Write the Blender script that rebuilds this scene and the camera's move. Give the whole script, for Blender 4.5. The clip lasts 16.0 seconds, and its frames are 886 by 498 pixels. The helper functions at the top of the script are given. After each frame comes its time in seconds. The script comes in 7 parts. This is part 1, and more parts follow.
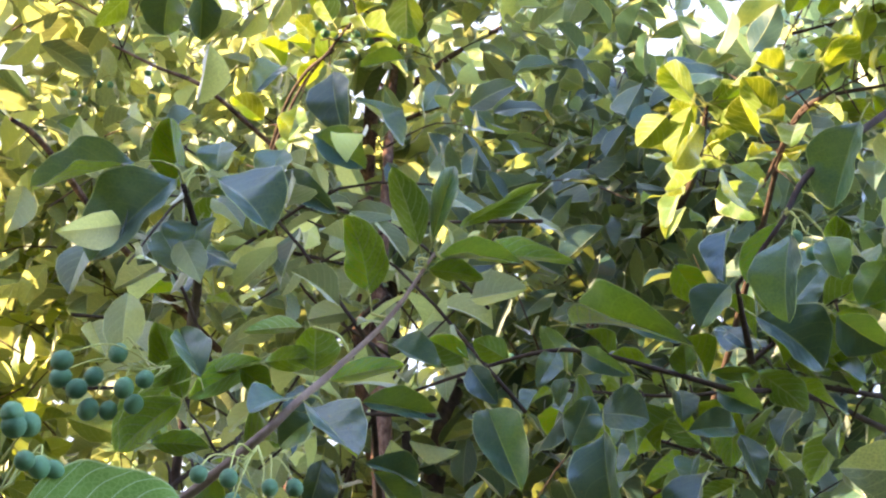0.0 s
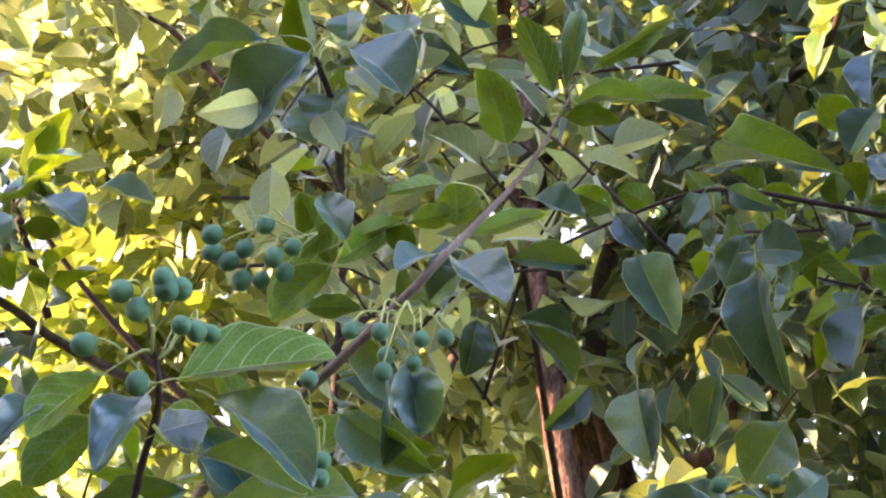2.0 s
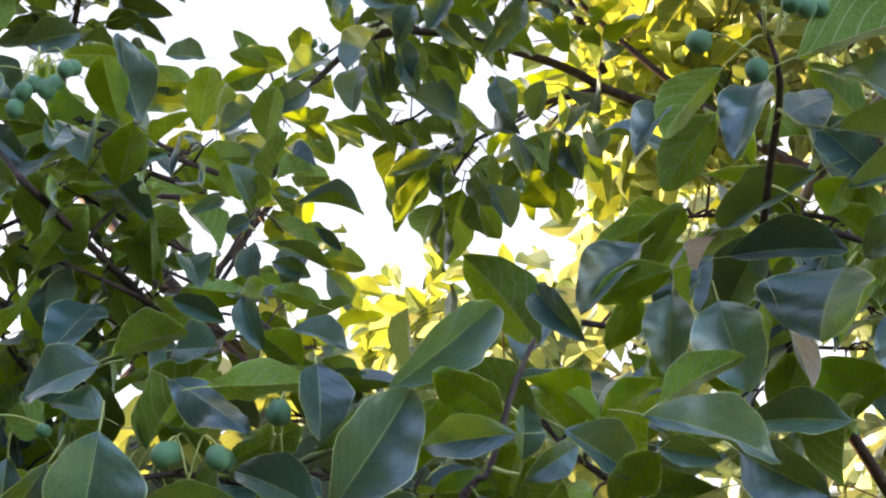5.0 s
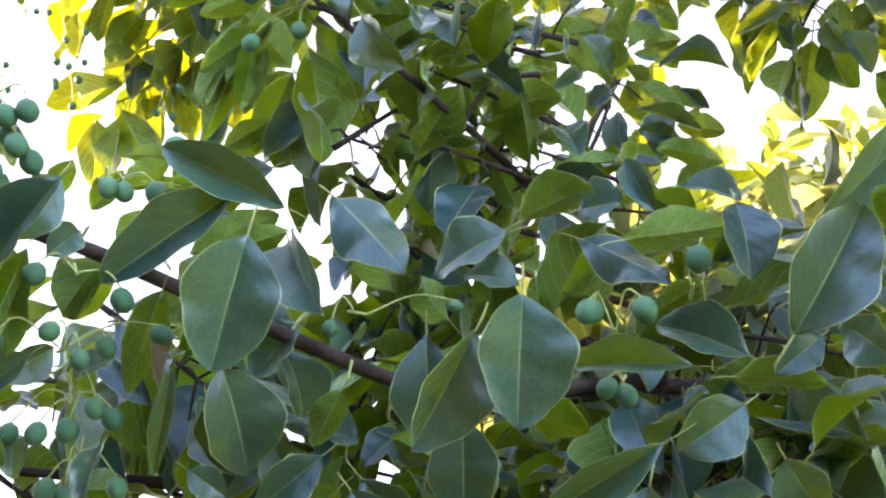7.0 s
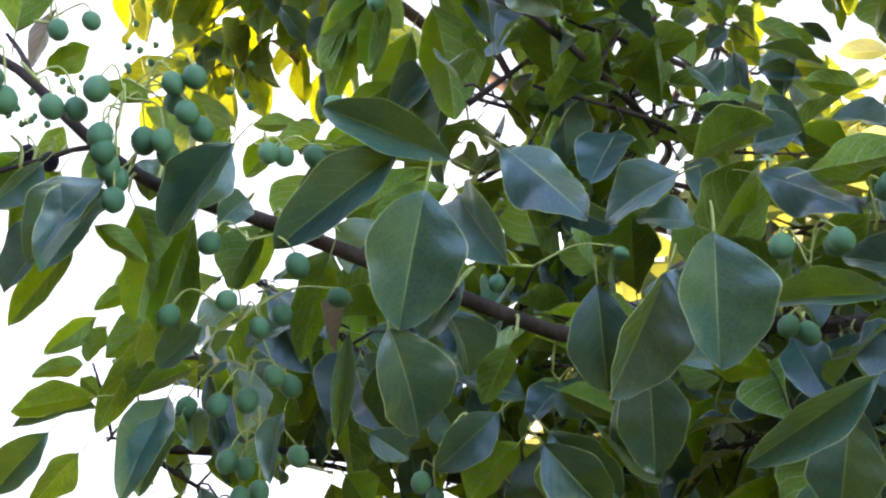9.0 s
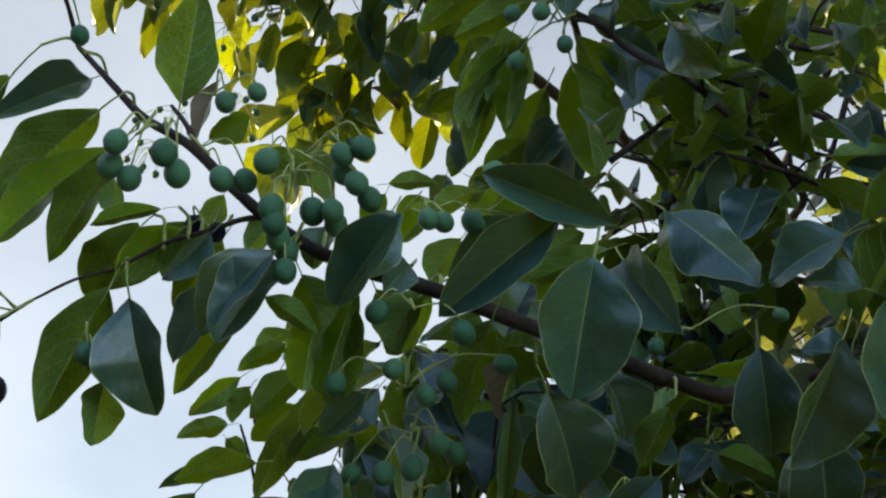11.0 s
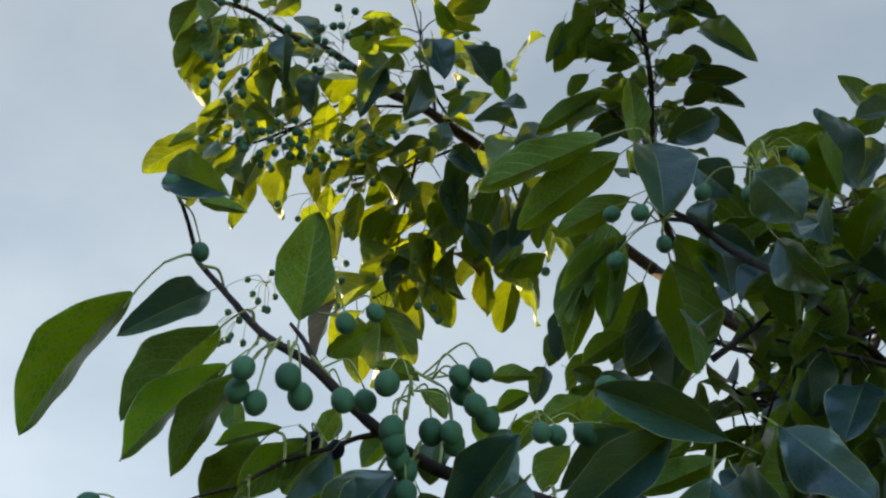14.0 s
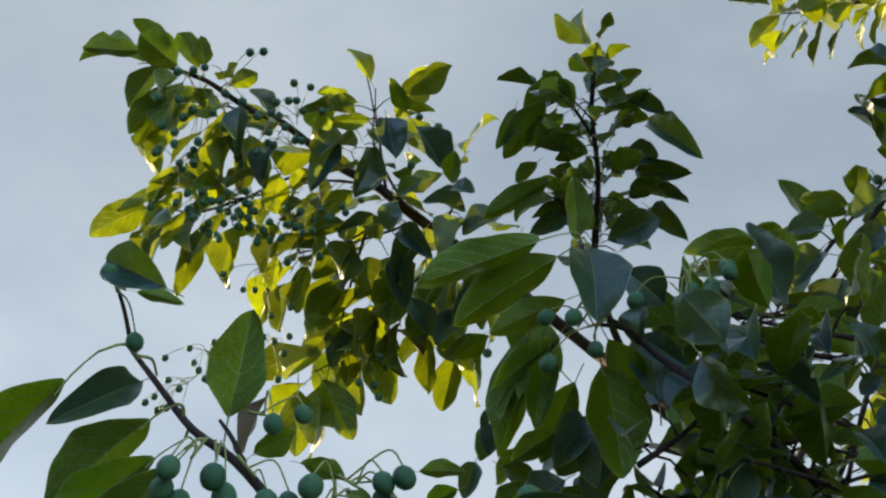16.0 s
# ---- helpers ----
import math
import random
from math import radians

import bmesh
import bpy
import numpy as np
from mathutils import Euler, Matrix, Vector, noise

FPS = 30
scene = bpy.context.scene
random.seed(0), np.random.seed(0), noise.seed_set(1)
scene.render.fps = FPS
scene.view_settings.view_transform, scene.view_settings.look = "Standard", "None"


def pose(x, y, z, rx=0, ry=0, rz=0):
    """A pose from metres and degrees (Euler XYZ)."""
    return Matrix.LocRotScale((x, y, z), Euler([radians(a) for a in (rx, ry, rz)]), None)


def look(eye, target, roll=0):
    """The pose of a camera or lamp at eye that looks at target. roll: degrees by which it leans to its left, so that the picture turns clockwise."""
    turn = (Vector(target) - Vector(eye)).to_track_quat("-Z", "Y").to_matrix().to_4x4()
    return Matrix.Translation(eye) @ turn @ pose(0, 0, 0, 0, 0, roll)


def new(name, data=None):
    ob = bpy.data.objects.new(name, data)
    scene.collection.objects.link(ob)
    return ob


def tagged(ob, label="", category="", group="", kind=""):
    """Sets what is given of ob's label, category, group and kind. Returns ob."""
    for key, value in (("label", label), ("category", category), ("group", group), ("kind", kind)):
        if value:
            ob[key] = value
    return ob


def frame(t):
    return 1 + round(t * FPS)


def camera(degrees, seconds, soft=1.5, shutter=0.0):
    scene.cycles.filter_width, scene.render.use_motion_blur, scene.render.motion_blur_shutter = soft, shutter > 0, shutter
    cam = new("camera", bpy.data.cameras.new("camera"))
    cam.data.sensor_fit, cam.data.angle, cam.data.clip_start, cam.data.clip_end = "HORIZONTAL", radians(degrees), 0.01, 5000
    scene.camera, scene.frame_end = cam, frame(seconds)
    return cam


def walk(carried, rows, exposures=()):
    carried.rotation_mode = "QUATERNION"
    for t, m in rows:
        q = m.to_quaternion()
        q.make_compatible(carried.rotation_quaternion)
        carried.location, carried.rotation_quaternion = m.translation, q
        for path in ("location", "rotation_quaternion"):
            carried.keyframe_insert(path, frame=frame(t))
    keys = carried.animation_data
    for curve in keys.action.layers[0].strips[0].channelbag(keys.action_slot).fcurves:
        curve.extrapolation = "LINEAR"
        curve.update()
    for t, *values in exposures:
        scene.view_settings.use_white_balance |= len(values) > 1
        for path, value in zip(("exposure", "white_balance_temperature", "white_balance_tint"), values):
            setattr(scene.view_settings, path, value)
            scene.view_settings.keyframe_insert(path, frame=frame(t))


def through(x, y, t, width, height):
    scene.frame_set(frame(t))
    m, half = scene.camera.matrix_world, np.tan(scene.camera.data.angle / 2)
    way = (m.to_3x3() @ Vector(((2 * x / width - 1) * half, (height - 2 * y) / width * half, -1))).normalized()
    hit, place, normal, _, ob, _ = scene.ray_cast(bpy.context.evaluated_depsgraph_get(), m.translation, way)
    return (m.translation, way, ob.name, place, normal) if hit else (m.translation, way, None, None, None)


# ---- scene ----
cam = camera(34.82, 16.0, soft=2.3)
PATH = [
    (0, look((-0.2404, -0.0130, 1.5924), (-0.0341, 1.4185, 2.9738), -2.14)),
    (0.5, look((-0.2384, -0.0141, 1.5856), (-0.0831, 1.4567, 2.9319), -1.61)),
    (1, look((-0.2337, -0.0088, 1.5862), (-0.1586, 1.4969, 2.9004), -1.27)),
    (1.5, look((-0.2308, -0.0109, 1.5815), (-0.1732, 1.5139, 2.8745), -1.78)),
    (2, look((-0.2321, -0.0010, 1.5814), (-0.2378, 1.5544, 2.8386), -1.26)),
    (2.5, look((-0.2261, -0.0002, 1.5744), (-0.3140, 1.5888, 2.7858), -2.06)),
    (3, look((-0.2307, 0.0047, 1.5723), (-0.4903, 1.6052, 2.7432), -0.79)),
    (3.5, look((-0.2406, -0.0020, 1.5633), (-0.6775, 1.5945, 2.6859), 0.17)),
    (4, look((-0.2474, -0.0180, 1.5480), (-0.8233, 1.5628, 2.6293), 1.35)),
    (4.5, look((-0.2622, -0.0095, 1.5557), (-0.9386, 1.5615, 2.5923), 1.78)),
    (5, look((-0.2737, -0.0000, 1.5500), (-1.0305, 1.5790, 2.5164), 2.32)),
    (5.2, look((-0.2786, -0.0108, 1.5401), (-1.0757, 1.5577, 2.4912), 2.41)),
    (7.3, look((-0.3531, 0.0058, 1.5332), (-1.5297, 1.4053, 2.3437), 1.92)),
    (7.5, look((-0.3748, -0.0153, 1.5273), (-1.4985, 1.4267, 2.3385), 0.54)),
    (8, look((-0.3736, -0.0066, 1.5240), (-1.5254, 1.4152, 2.3313), 0.02)),
    (8.5, look((-0.3781, -0.0060, 1.5311), (-1.5533, 1.4126, 2.3097), -0.32)),
    (9, look((-0.3897, -0.0258, 1.5311), (-1.6024, 1.3543, 2.3215), -0.76)),
    (9.5, look((-0.4022, -0.0451, 1.5234), (-1.6486, 1.2996, 2.3224), 0.11)),
    (10, look((-0.4029, -0.0469, 1.5270), (-1.6652, 1.2713, 2.3450), 0.15)),
    (10.2, look((-0.4048, -0.0502, 1.5362), (-1.6696, 1.2664, 2.3528), -0.18)),
    (12.3, look((-0.4384, -0.0828, 1.5528), (-1.7384, 1.1554, 2.4342), 0.03)),
    (12.5, look((-0.4390, -0.0903, 1.5549), (-1.7443, 1.1378, 2.4427), -0.53)),
    (13, look((-0.4360, -0.0987, 1.5566), (-1.7366, 1.1056, 2.4829), -0.35)),
    (13.5, look((-0.4233, -0.1010, 1.5706), (-1.7131, 1.0769, 2.5448), 0.44)),
    (14, look((-0.4124, -0.0982, 1.5736), (-1.6883, 1.0658, 2.5821), 0.86)),
    (14.5, look((-0.4010, -0.0900, 1.5900), (-1.6870, 1.0810, 2.5790), 1.80)),
    (15, look((-0.4146, -0.0986, 1.5746), (-1.6506, 1.0835, 2.6114), 1.78)),
    (15.5, look((-0.3941, -0.0920, 1.5878), (-1.6341, 1.0764, 2.6352), 2.21)),
    (16, look((-0.3892, -0.1073, 1.5860), (-1.5857, 1.0711, 2.6721), 2.33)),
]
walk(cam, PATH, [(0, 2.88, 6300, 23), (1.5, 2.93, 6450, 30), (2.9, 2.72, 6750, 29), (3.5, 2.5, 6850, 26), (5.2, 2.5, 6950, 21), (7.3, 3.05, 6850, 24), (8.9, 2.78, 6850, 22), (9.5, 1.58, 6950, 14),
                 (10.2, 1.28, 6900, 11), (12.3, 1.06, 6520, 5), (14.0, 0.99, 6520, 5), (16, 0.93, 6490, 6)])

# ---------------------------------------------------------------- light
SUN_YAW, SUN_UP = 102.0, 18.0
sun_dir = Vector((-math.sin(radians(SUN_YAW)) * math.cos(radians(SUN_UP)),
                  math.cos(radians(SUN_YAW)) * math.cos(radians(SUN_UP)), math.sin(radians(SUN_UP))))
sun = new("sun", bpy.data.lights.new("sun", "SUN"))
sun.data.energy, sun.data.angle, sun.data.color = 5.0, radians(0.6), (1.0, 0.77, 0.42)
sun.matrix_world = look(sun_dir * 30, (0, 0, 0))

world = bpy.data.worlds.new("evening_sky")
scene.world = world
world.use_nodes = True
wn, wl = world.node_tree.nodes, world.node_tree.links
wn.clear()
w_out, w_bg = wn.new("ShaderNodeOutputWorld"), wn.new("ShaderNodeBackground")
w_sky = wn.new("ShaderNodeTexSky")
w_sky.sky_type, w_sky.sun_disc = "NISHITA", False
w_sky.sun_elevation, w_sky.sun_rotation = radians(SUN_UP), radians(-SUN_YAW)
w_co, w_map = wn.new("ShaderNodeTexCoord"), wn.new("ShaderNodeMapping")
w_map.inputs["Scale"].default_value = (1.0, 1.0, 1.7)
w_noise = wn.new("ShaderNodeTexNoise")
w_noise.inputs["Scale"].default_value, w_noise.inputs["Detail"].default_value = 3.4, 5.0
w_noise.inputs["Roughness"].default_value = 0.52
w_ramp = wn.new("ShaderNodeValToRGB")
w_ramp.color_ramp.elements[0].position, w_ramp.color_ramp.elements[0].color = 0.34, (0.50, 0.575, 0.675, 1)
w_ramp.color_ramp.elements[1].position, w_ramp.color_ramp.elements[1].color = 0.66, (0.72, 0.785, 0.86, 1)
w_dim = wn.new("ShaderNodeMix")
w_dim.data_type, w_dim.blend_type = "RGBA", "MULTIPLY"
w_dim.inputs[0].default_value, w_dim.inputs[7].default_value = 1.0, (0.64, 0.69, 0.80, 1)
w_mix = wn.new("ShaderNodeMix")
w_mix.data_type = "RGBA"
# clouds pile up round the low sun's half of the sky; behind, it is clear and blue
w_side, w_amount = wn.new("ShaderNodeVectorMath"), wn.new("ShaderNodeMapRange")
w_side.operation = "DOT_PRODUCT"
w_side.inputs[1].default_value = (-0.62, 0.78, 0.0)
w_amount.inputs["From Min"].default_value, w_amount.inputs["From Max"].default_value = -0.55, 0.40
w_amount.inputs["To Min"].default_value, w_amount.inputs["To Max"].default_value = 0.10, 0.96
wl.new(w_co.outputs["Generated"], w_side.inputs[0])
wl.new(w_side.outputs["Value"], w_amount.inputs["Value"])
wl.new(w_amount.outputs[0], w_mix.inputs[0])
wl.new(w_co.outputs["Generated"], w_map.inputs["Vector"])
wl.new(w_map.outputs["Vector"], w_noise.inputs["Vector"])
wl.new(w_noise.outputs["Fac"], w_ramp.inputs["Fac"])
wl.new(w_sky.outputs["Color"], w_dim.inputs[6])
wl.new(w_dim.outputs[2], w_mix.inputs[6])
wl.new(w_ramp.outputs["Color"], w_mix.inputs[7])
# haze brightens the clouds towards the horizon
w_sep, w_lift, w_scale = wn.new("ShaderNodeSeparateXYZ"), wn.new("ShaderNodeMapRange"), wn.new("ShaderNodeVectorMath")
w_lift.inputs["From Min"].default_value, w_lift.inputs["From Max"].default_value = 0.24, 0.60
w_lift.inputs["To Min"].default_value, w_lift.inputs["To Max"].default_value = 1.40, 1.04
w_scale.operation = "SCALE"
wl.new(w_co.outputs["Generated"], w_sep.inputs[0])
wl.new(w_sep.outputs[2], w_lift.inputs["Value"])
wl.new(w_mix.outputs[2], w_scale.inputs[0])
wl.new(w_lift.outputs[0], w_scale.inputs["Scale"])
wl.new(w_scale.outputs[0], w_bg.inputs["Color"])
wl.new(w_bg.outputs["Background"], w_out.inputs["Surface"])
w_bg.inputs["Strength"].default_value = 0.36


# ---------------------------------------------------------------- materials
def nodes_of(name):
    m = bpy.data.materials.new(name)
    m.use_nodes = True
    n, l = m.node_tree.nodes, m.node_tree.links
    n.clear()
    return m, n, l, n.new("ShaderNodeOutputMaterial")


def ramp(n, stops):
    r = n.new("ShaderNodeValToRGB")
    while len(r.color_ramp.elements) < len(stops):
        r.color_ramp.elements.new(0.5)
    for e, (p, c) in zip(r.color_ramp.elements, stops):
        e.position, e.color = p, (*c, 1)
    return r


def math_node(n, l, op, a, b=None):
    m = n.new("ShaderNodeMath")
    m.operation = op
    for k, v in enumerate((a, b)):
        if v is None:
            continue
        if isinstance(v, (int, float)):
            m.inputs[k].default_value = v
        else:
            l.new(v, m.inputs[k])
    return m.outputs[0]


def fade(n, l, value, full, none):
    """1 up to one value, falling softly to 0 at another."""
    r = n.new("ShaderNodeMapRange")
    r.interpolation_type = "SMOOTHSTEP"
    r.inputs["From Min"].default_value, r.inputs["From Max"].default_value = full, none
    r.inputs["To Min"].default_value, r.inputs["To Max"].default_value = 1.0, 0.0
    l.new(value, r.inputs["Value"])
    return r.outputs[0]


def leaf_material(name, darks, lights, through_col, through_share, gloss, ior=1.5, veins=0.25, rib_show=0.45):
    """A waxy leaf: green skin with paler veins, and light that shines through it."""
    m, n, l, out = nodes_of(name)
    uv = n.new("ShaderNodeUVMap")
    uv.uv_map = "blade"
    sep = n.new("ShaderNodeSeparateXYZ")
    l.new(uv.outputs["UV"], sep.inputs[0])
    across = math_node(n, l, "ABSOLUTE", math_node(n, l, "SUBTRACT", sep.outputs[0], 0.5))
    # side veins run forward from the midrib
    run = math_node(n, l, "SUBTRACT", math_node(n, l, "MULTIPLY", sep.outputs[1], 6.5), math_node(n, l, "ADD", math_node(n, l, "MULTIPLY", across, 2.4), math_node(n, l, "MULTIPLY", math_node(n, l, "MULTIPLY", across, across), 4.5)))
    saw = math_node(n, l, "ABSOLUTE", math_node(n, l, "SUBTRACT", math_node(n, l, "FRACT", run), 0.5))
    vein = fade(n, l, saw, 0.012, 0.055)
    rib = fade(n, l, across, 0.006, 0.019)
    lines = math_node(n, l, "MAXIMUM", math_node(n, l, "MULTIPLY", vein, veins), math_node(n, l, "MULTIPLY", rib, rib_show))
    lines = math_node(n, l, "MAXIMUM", lines, math_node(n, l, "MULTIPLY", math_node(n, l, "GREATER_THAN", across, 0.485), 0.6))
    # a fine net of small veins
    wide = n.new("ShaderNodeMapping")
    wide.inputs["Scale"].default_value = (14, 26, 1)
    l.new(uv.outputs["UV"], wide.inputs["Vector"])
    mesh_tex = n.new("ShaderNodeTexVoronoi")
    mesh_tex.feature = "DISTANCE_TO_EDGE"
    mesh_tex.inputs["Scale"].default_value = 1.0
    l.new(wide.outputs["Vector"], mesh_tex.inputs["Vector"])
    net = fade(n, l, mesh_tex.outputs["Distance"], 0.02, 0.16)
    lines = math_node(n, l, "MAXIMUM", lines, math_node(n, l, "MULTIPLY", net, 0.10 * veins))
    info, geo = n.new("ShaderNodeObjectInfo"), n.new("ShaderNodeNewGeometry")
    rnd = math_node(n, l, "FRACT", math_node(n, l, "ADD", info.outputs["Random"], geo.outputs["Random Per Island"]))
    tex = n.new("ShaderNodeTexNoise")
    co = n.new("ShaderNodeTexCoord")
    l.new(co.outputs["Object"], tex.inputs["Vector"])
    tex.inputs["Scale"].default_value, tex.inputs["Detail"].default_value = 3.0, 4.0
    mixv = math_node(n, l, "ADD", math_node(n, l, "MULTIPLY", rnd, 0.65), math_node(n, l, "MULTIPLY", tex.outputs["Fac"], 0.35))
    skin = ramp(n, [(0.12, darks), (0.88, lights)])
    l.new(mixv, skin.inputs["Fac"])
    pale = n.new("ShaderNodeMix")
    pale.data_type = "RGBA"
    l.new(lines, pale.inputs[0])
    l.new(skin.outputs["Color"], pale.inputs[6])
    pale.inputs[7].default_value = (0.60, 0.62, 0.25, 1)
    # brown specks
    spots = n.new("ShaderNodeTexNoise")
    l.new(co.outputs["Object"], spots.inputs["Vector"])
    spots.inputs["Scale"].default_value, spots.inputs["Detail"].default_value = 9.0, 2.0
    hit = math_node(n, l, "GREATER_THAN", spots.outputs["Fac"], 0.735)
    speck = n.new("ShaderNodeMix")
    speck.data_type = "RGBA"
    l.new(math_node(n, l, "MULTIPLY", hit, 0.7), speck.inputs[0])
    l.new(pale.outputs[2], speck.inputs[6])
    speck.inputs[7].default_value = (0.10, 0.06, 0.02, 1)
    bump = n.new("ShaderNodeBump")
    bump.inputs["Strength"].default_value, bump.inputs["Distance"].default_value = 0.35, 0.004
    quilt = math_node(n, l, "MULTIPLY", math_node(n, l, "SUBTRACT", 0.5, saw), 0.18)
    l.new(math_node(n, l, "ADD", math_node(n, l, "ADD", math_node(n, l, "MULTIPLY", lines, -0.2), quilt), math_node(n, l, "MULTIPLY", tex.outputs["Fac"], 0.8)), bump.inputs["Height"])
    p = n.new("ShaderNodeBsdfPrincipled")
    l.new(speck.outputs[2], p.inputs["Base Color"])
    l.new(bump.outputs["Normal"], p.inputs["Normal"])
    rough = math_node(n, l, "ADD", math_node(n, l, "MULTIPLY", tex.outputs["Fac"], 0.16), gloss)
    p.inputs["Roughness"].default_value, p.inputs["Specular IOR Level"].default_value = 0.8, 0.0
    tr = n.new("ShaderNodeBsdfTranslucent")
    glow = n.new("ShaderNodeMix")
    glow.data_type, glow.blend_type = "RGBA", "MULTIPLY"
    glow.inputs[0].default_value = 1.0
    tint = ramp(n, [(0.1, tuple(0.72 * c for c in through_col)), (0.9, tuple(1.2 * c for c in through_col))])
    l.new(rnd, tint.inputs["Fac"])
    through = n.new("ShaderNodeMix")
    through.data_type = "RGBA"
    l.new(lines, through.inputs[0])
    l.new(tint.outputs["Color"], through.inputs[6])
    through.inputs[7].default_value = (1.0, 1.0, 0.48, 1)
    l.new(through.outputs[2], glow.inputs[6])
    # thicker patches let less light through
    patch = math_node(n, l, "ADD", math_node(n, l, "MULTIPLY", tex.outputs["Fac"], 0.8), math_node(n, l, "MULTIPLY", net, 0.25))
    dim = ramp(n, [(0.25, (0.62, 0.66, 0.75)), (0.62, (1, 1, 1))])
    l.new(patch, dim.inputs["Fac"])
    l.new(dim.outputs["Color"], glow.inputs[7])
    l.new(glow.outputs[2], tr.inputs["Color"])
    mx = n.new("ShaderNodeMixShader")
    # young thin leaves glow more than old ones
    l.new(math_node(n, l, "ADD", math_node(n, l, "MULTIPLY", rnd, 1.1 * through_share), 0.45 * through_share), mx.inputs[0])
    l.new(p.outputs[0], mx.inputs[1])
    l.new(tr.outputs[0], mx.inputs[2])
    # the sheen grows at a slant, alike on both sides of the blade
    wax, slant = n.new("ShaderNodeBsdfGlossy"), n.new("ShaderNodeLayerWeight")
    slant.inputs["Blend"].default_value = 0.5
    head_on = ((ior - 1) / (ior + 1)) ** 2
    l.new(bump.outputs["Normal"], wax.inputs["Normal"])
    l.new(bump.outputs["Normal"], slant.inputs["Normal"])
    shine = math_node(n, l, "ADD", math_node(n, l, "MULTIPLY", math_node(n, l, "POWER", slant.outputs["Facing"], 5.0), 1 - head_on), head_on)
    l.new(rough, wax.inputs["Roughness"])
    skin_mix = n.new("ShaderNodeMixShader")
    l.new(shine, skin_mix.inputs[0])
    l.new(mx.outputs[0], skin_mix.inputs[1])
    l.new(wax.outputs[0], skin_mix.inputs[2])
    l.new(skin_mix.outputs[0], out.inputs["Surface"])
    return m


def bark_material(name, stops, scale, stretch, rough=0.85, depth=0.006):
    m, n, l, out = nodes_of(name)
    co, mp = n.new("ShaderNodeTexCoord"), n.new("ShaderNodeMapping")
    mp.inputs["Scale"].default_value = (1, 1, stretch)
    l.new(co.outputs["Object"], mp.inputs["Vector"])
    big, fine = n.new("ShaderNodeTexNoise"), n.new("ShaderNodeTexNoise")
    for t, s in ((big, scale), (fine, scale * 6)):
        l.new(mp.outputs["Vector"], t.inputs["Vector"])
        t.inputs["Scale"].default_value, t.inputs["Detail"].default_value = s, 6.0
    both = math_node(n, l, "ADD", math_node(n, l, "MULTIPLY", big.outputs["Fac"], 0.65), math_node(n, l, "MULTIPLY", fine.outputs["Fac"], 0.35))
    col = ramp(n, stops)
    l.new(both, col.inputs["Fac"])
    bump = n.new("ShaderNodeBump")
    bump.inputs["Strength"].default_value, bump.inputs["Distance"].default_value = 0.9, depth
    l.new(both, bump.inputs["Height"])
    p = n.new("ShaderNodeBsdfPrincipled")
    l.new(col.outputs["Color"], p.inputs["Base Color"])
    l.new(bump.outputs["Normal"], p.inputs["Normal"])
    p.inputs["Roughness"].default_value, p.inputs["Specular IOR Level"].default_value = rough, 0.2
    l.new(p.outputs[0], out.inputs["Surface"])
    return m


LEAF_TOP = leaf_material("leaf_upper_side", (0.004, 0.036, 0.038), (0.014, 0.072, 0.058), (0.85, 0.95, 0.12), 0.16, 0.27, 1.74, 0.08, 0.36)
LEAF_UNDER = leaf_material("leaf_under_side", (0.145, 0.262, 0.044), (0.262, 0.390, 0.074), (0.86, 1.0, 0.09), 0.72, 0.5, 1.22, 0.9, 0.9)
LEAF_FAR = leaf_material("leaf_green_crown", (0.012, 0.050, 0.022), (0.060, 0.125, 0.030), (0.86, 0.90, 0.28), 0.36, 0.40, 1.70)
LEAF_SUNNY = leaf_material("leaf_sunlit_crown", (0.040, 0.090, 0.018), (0.100, 0.160, 0.028), (0.74, 0.82, 0.07), 0.28, 0.45, 1.40)
LEAF_SHADED = leaf_material("leaf_shaded_blue_green", (0.005, 0.034, 0.034), (0.016, 0.070, 0.052), (0.82, 0.92, 0.16), 0.16, 0.42, 1.62, 0.10, 0.4)
SUNLIT_TOP = leaf_material("sunlit_leaf_upper_side", (0.030, 0.085, 0.030), (0.070, 0.140, 0.042), (0.88, 0.95, 0.08), 0.38, 0.32, 1.5)
SUNLIT_UNDER = leaf_material("sunlit_leaf_under_side", (0.120, 0.200, 0.032), (0.200, 0.280, 0.052), (0.90, 0.95, 0.08), 0.48, 0.5, 1.3, 0.8, 0.9)
LEAF_DRY = leaf_material("leaf_dry", (0.26, 0.15, 0.06), (0.42, 0.28, 0.13), (0.5, 0.34, 0.12), 0.3, 0.6)
STALK = bark_material("stalk_green", [(0.3, (0.34, 0.36, 0.09)), (0.7, (0.50, 0.48, 0.17))], 60, 1.0, 0.5, 0.0006)
TWIG = bark_material("twig_bark", [(0.3, (0.026, 0.015, 0.012)), (0.7, (0.095, 0.062, 0.048))], 70, 0.5, 0.8, 0.002)
TWIG_PALE = bark_material("young_twig_bark", [(0.3, (0.16, 0.10, 0.075)), (0.7, (0.34, 0.24, 0.18))], 70, 0.5, 0.8, 0.002)
BARK = bark_material("trunk_bark", [(0.36, (0.030, 0.016, 0.013)), (0.48, (0.12, 0.062, 0.046)), (0.62, (0.28, 0.165, 0.125))], 34, 0.40, 0.9, 0.02)


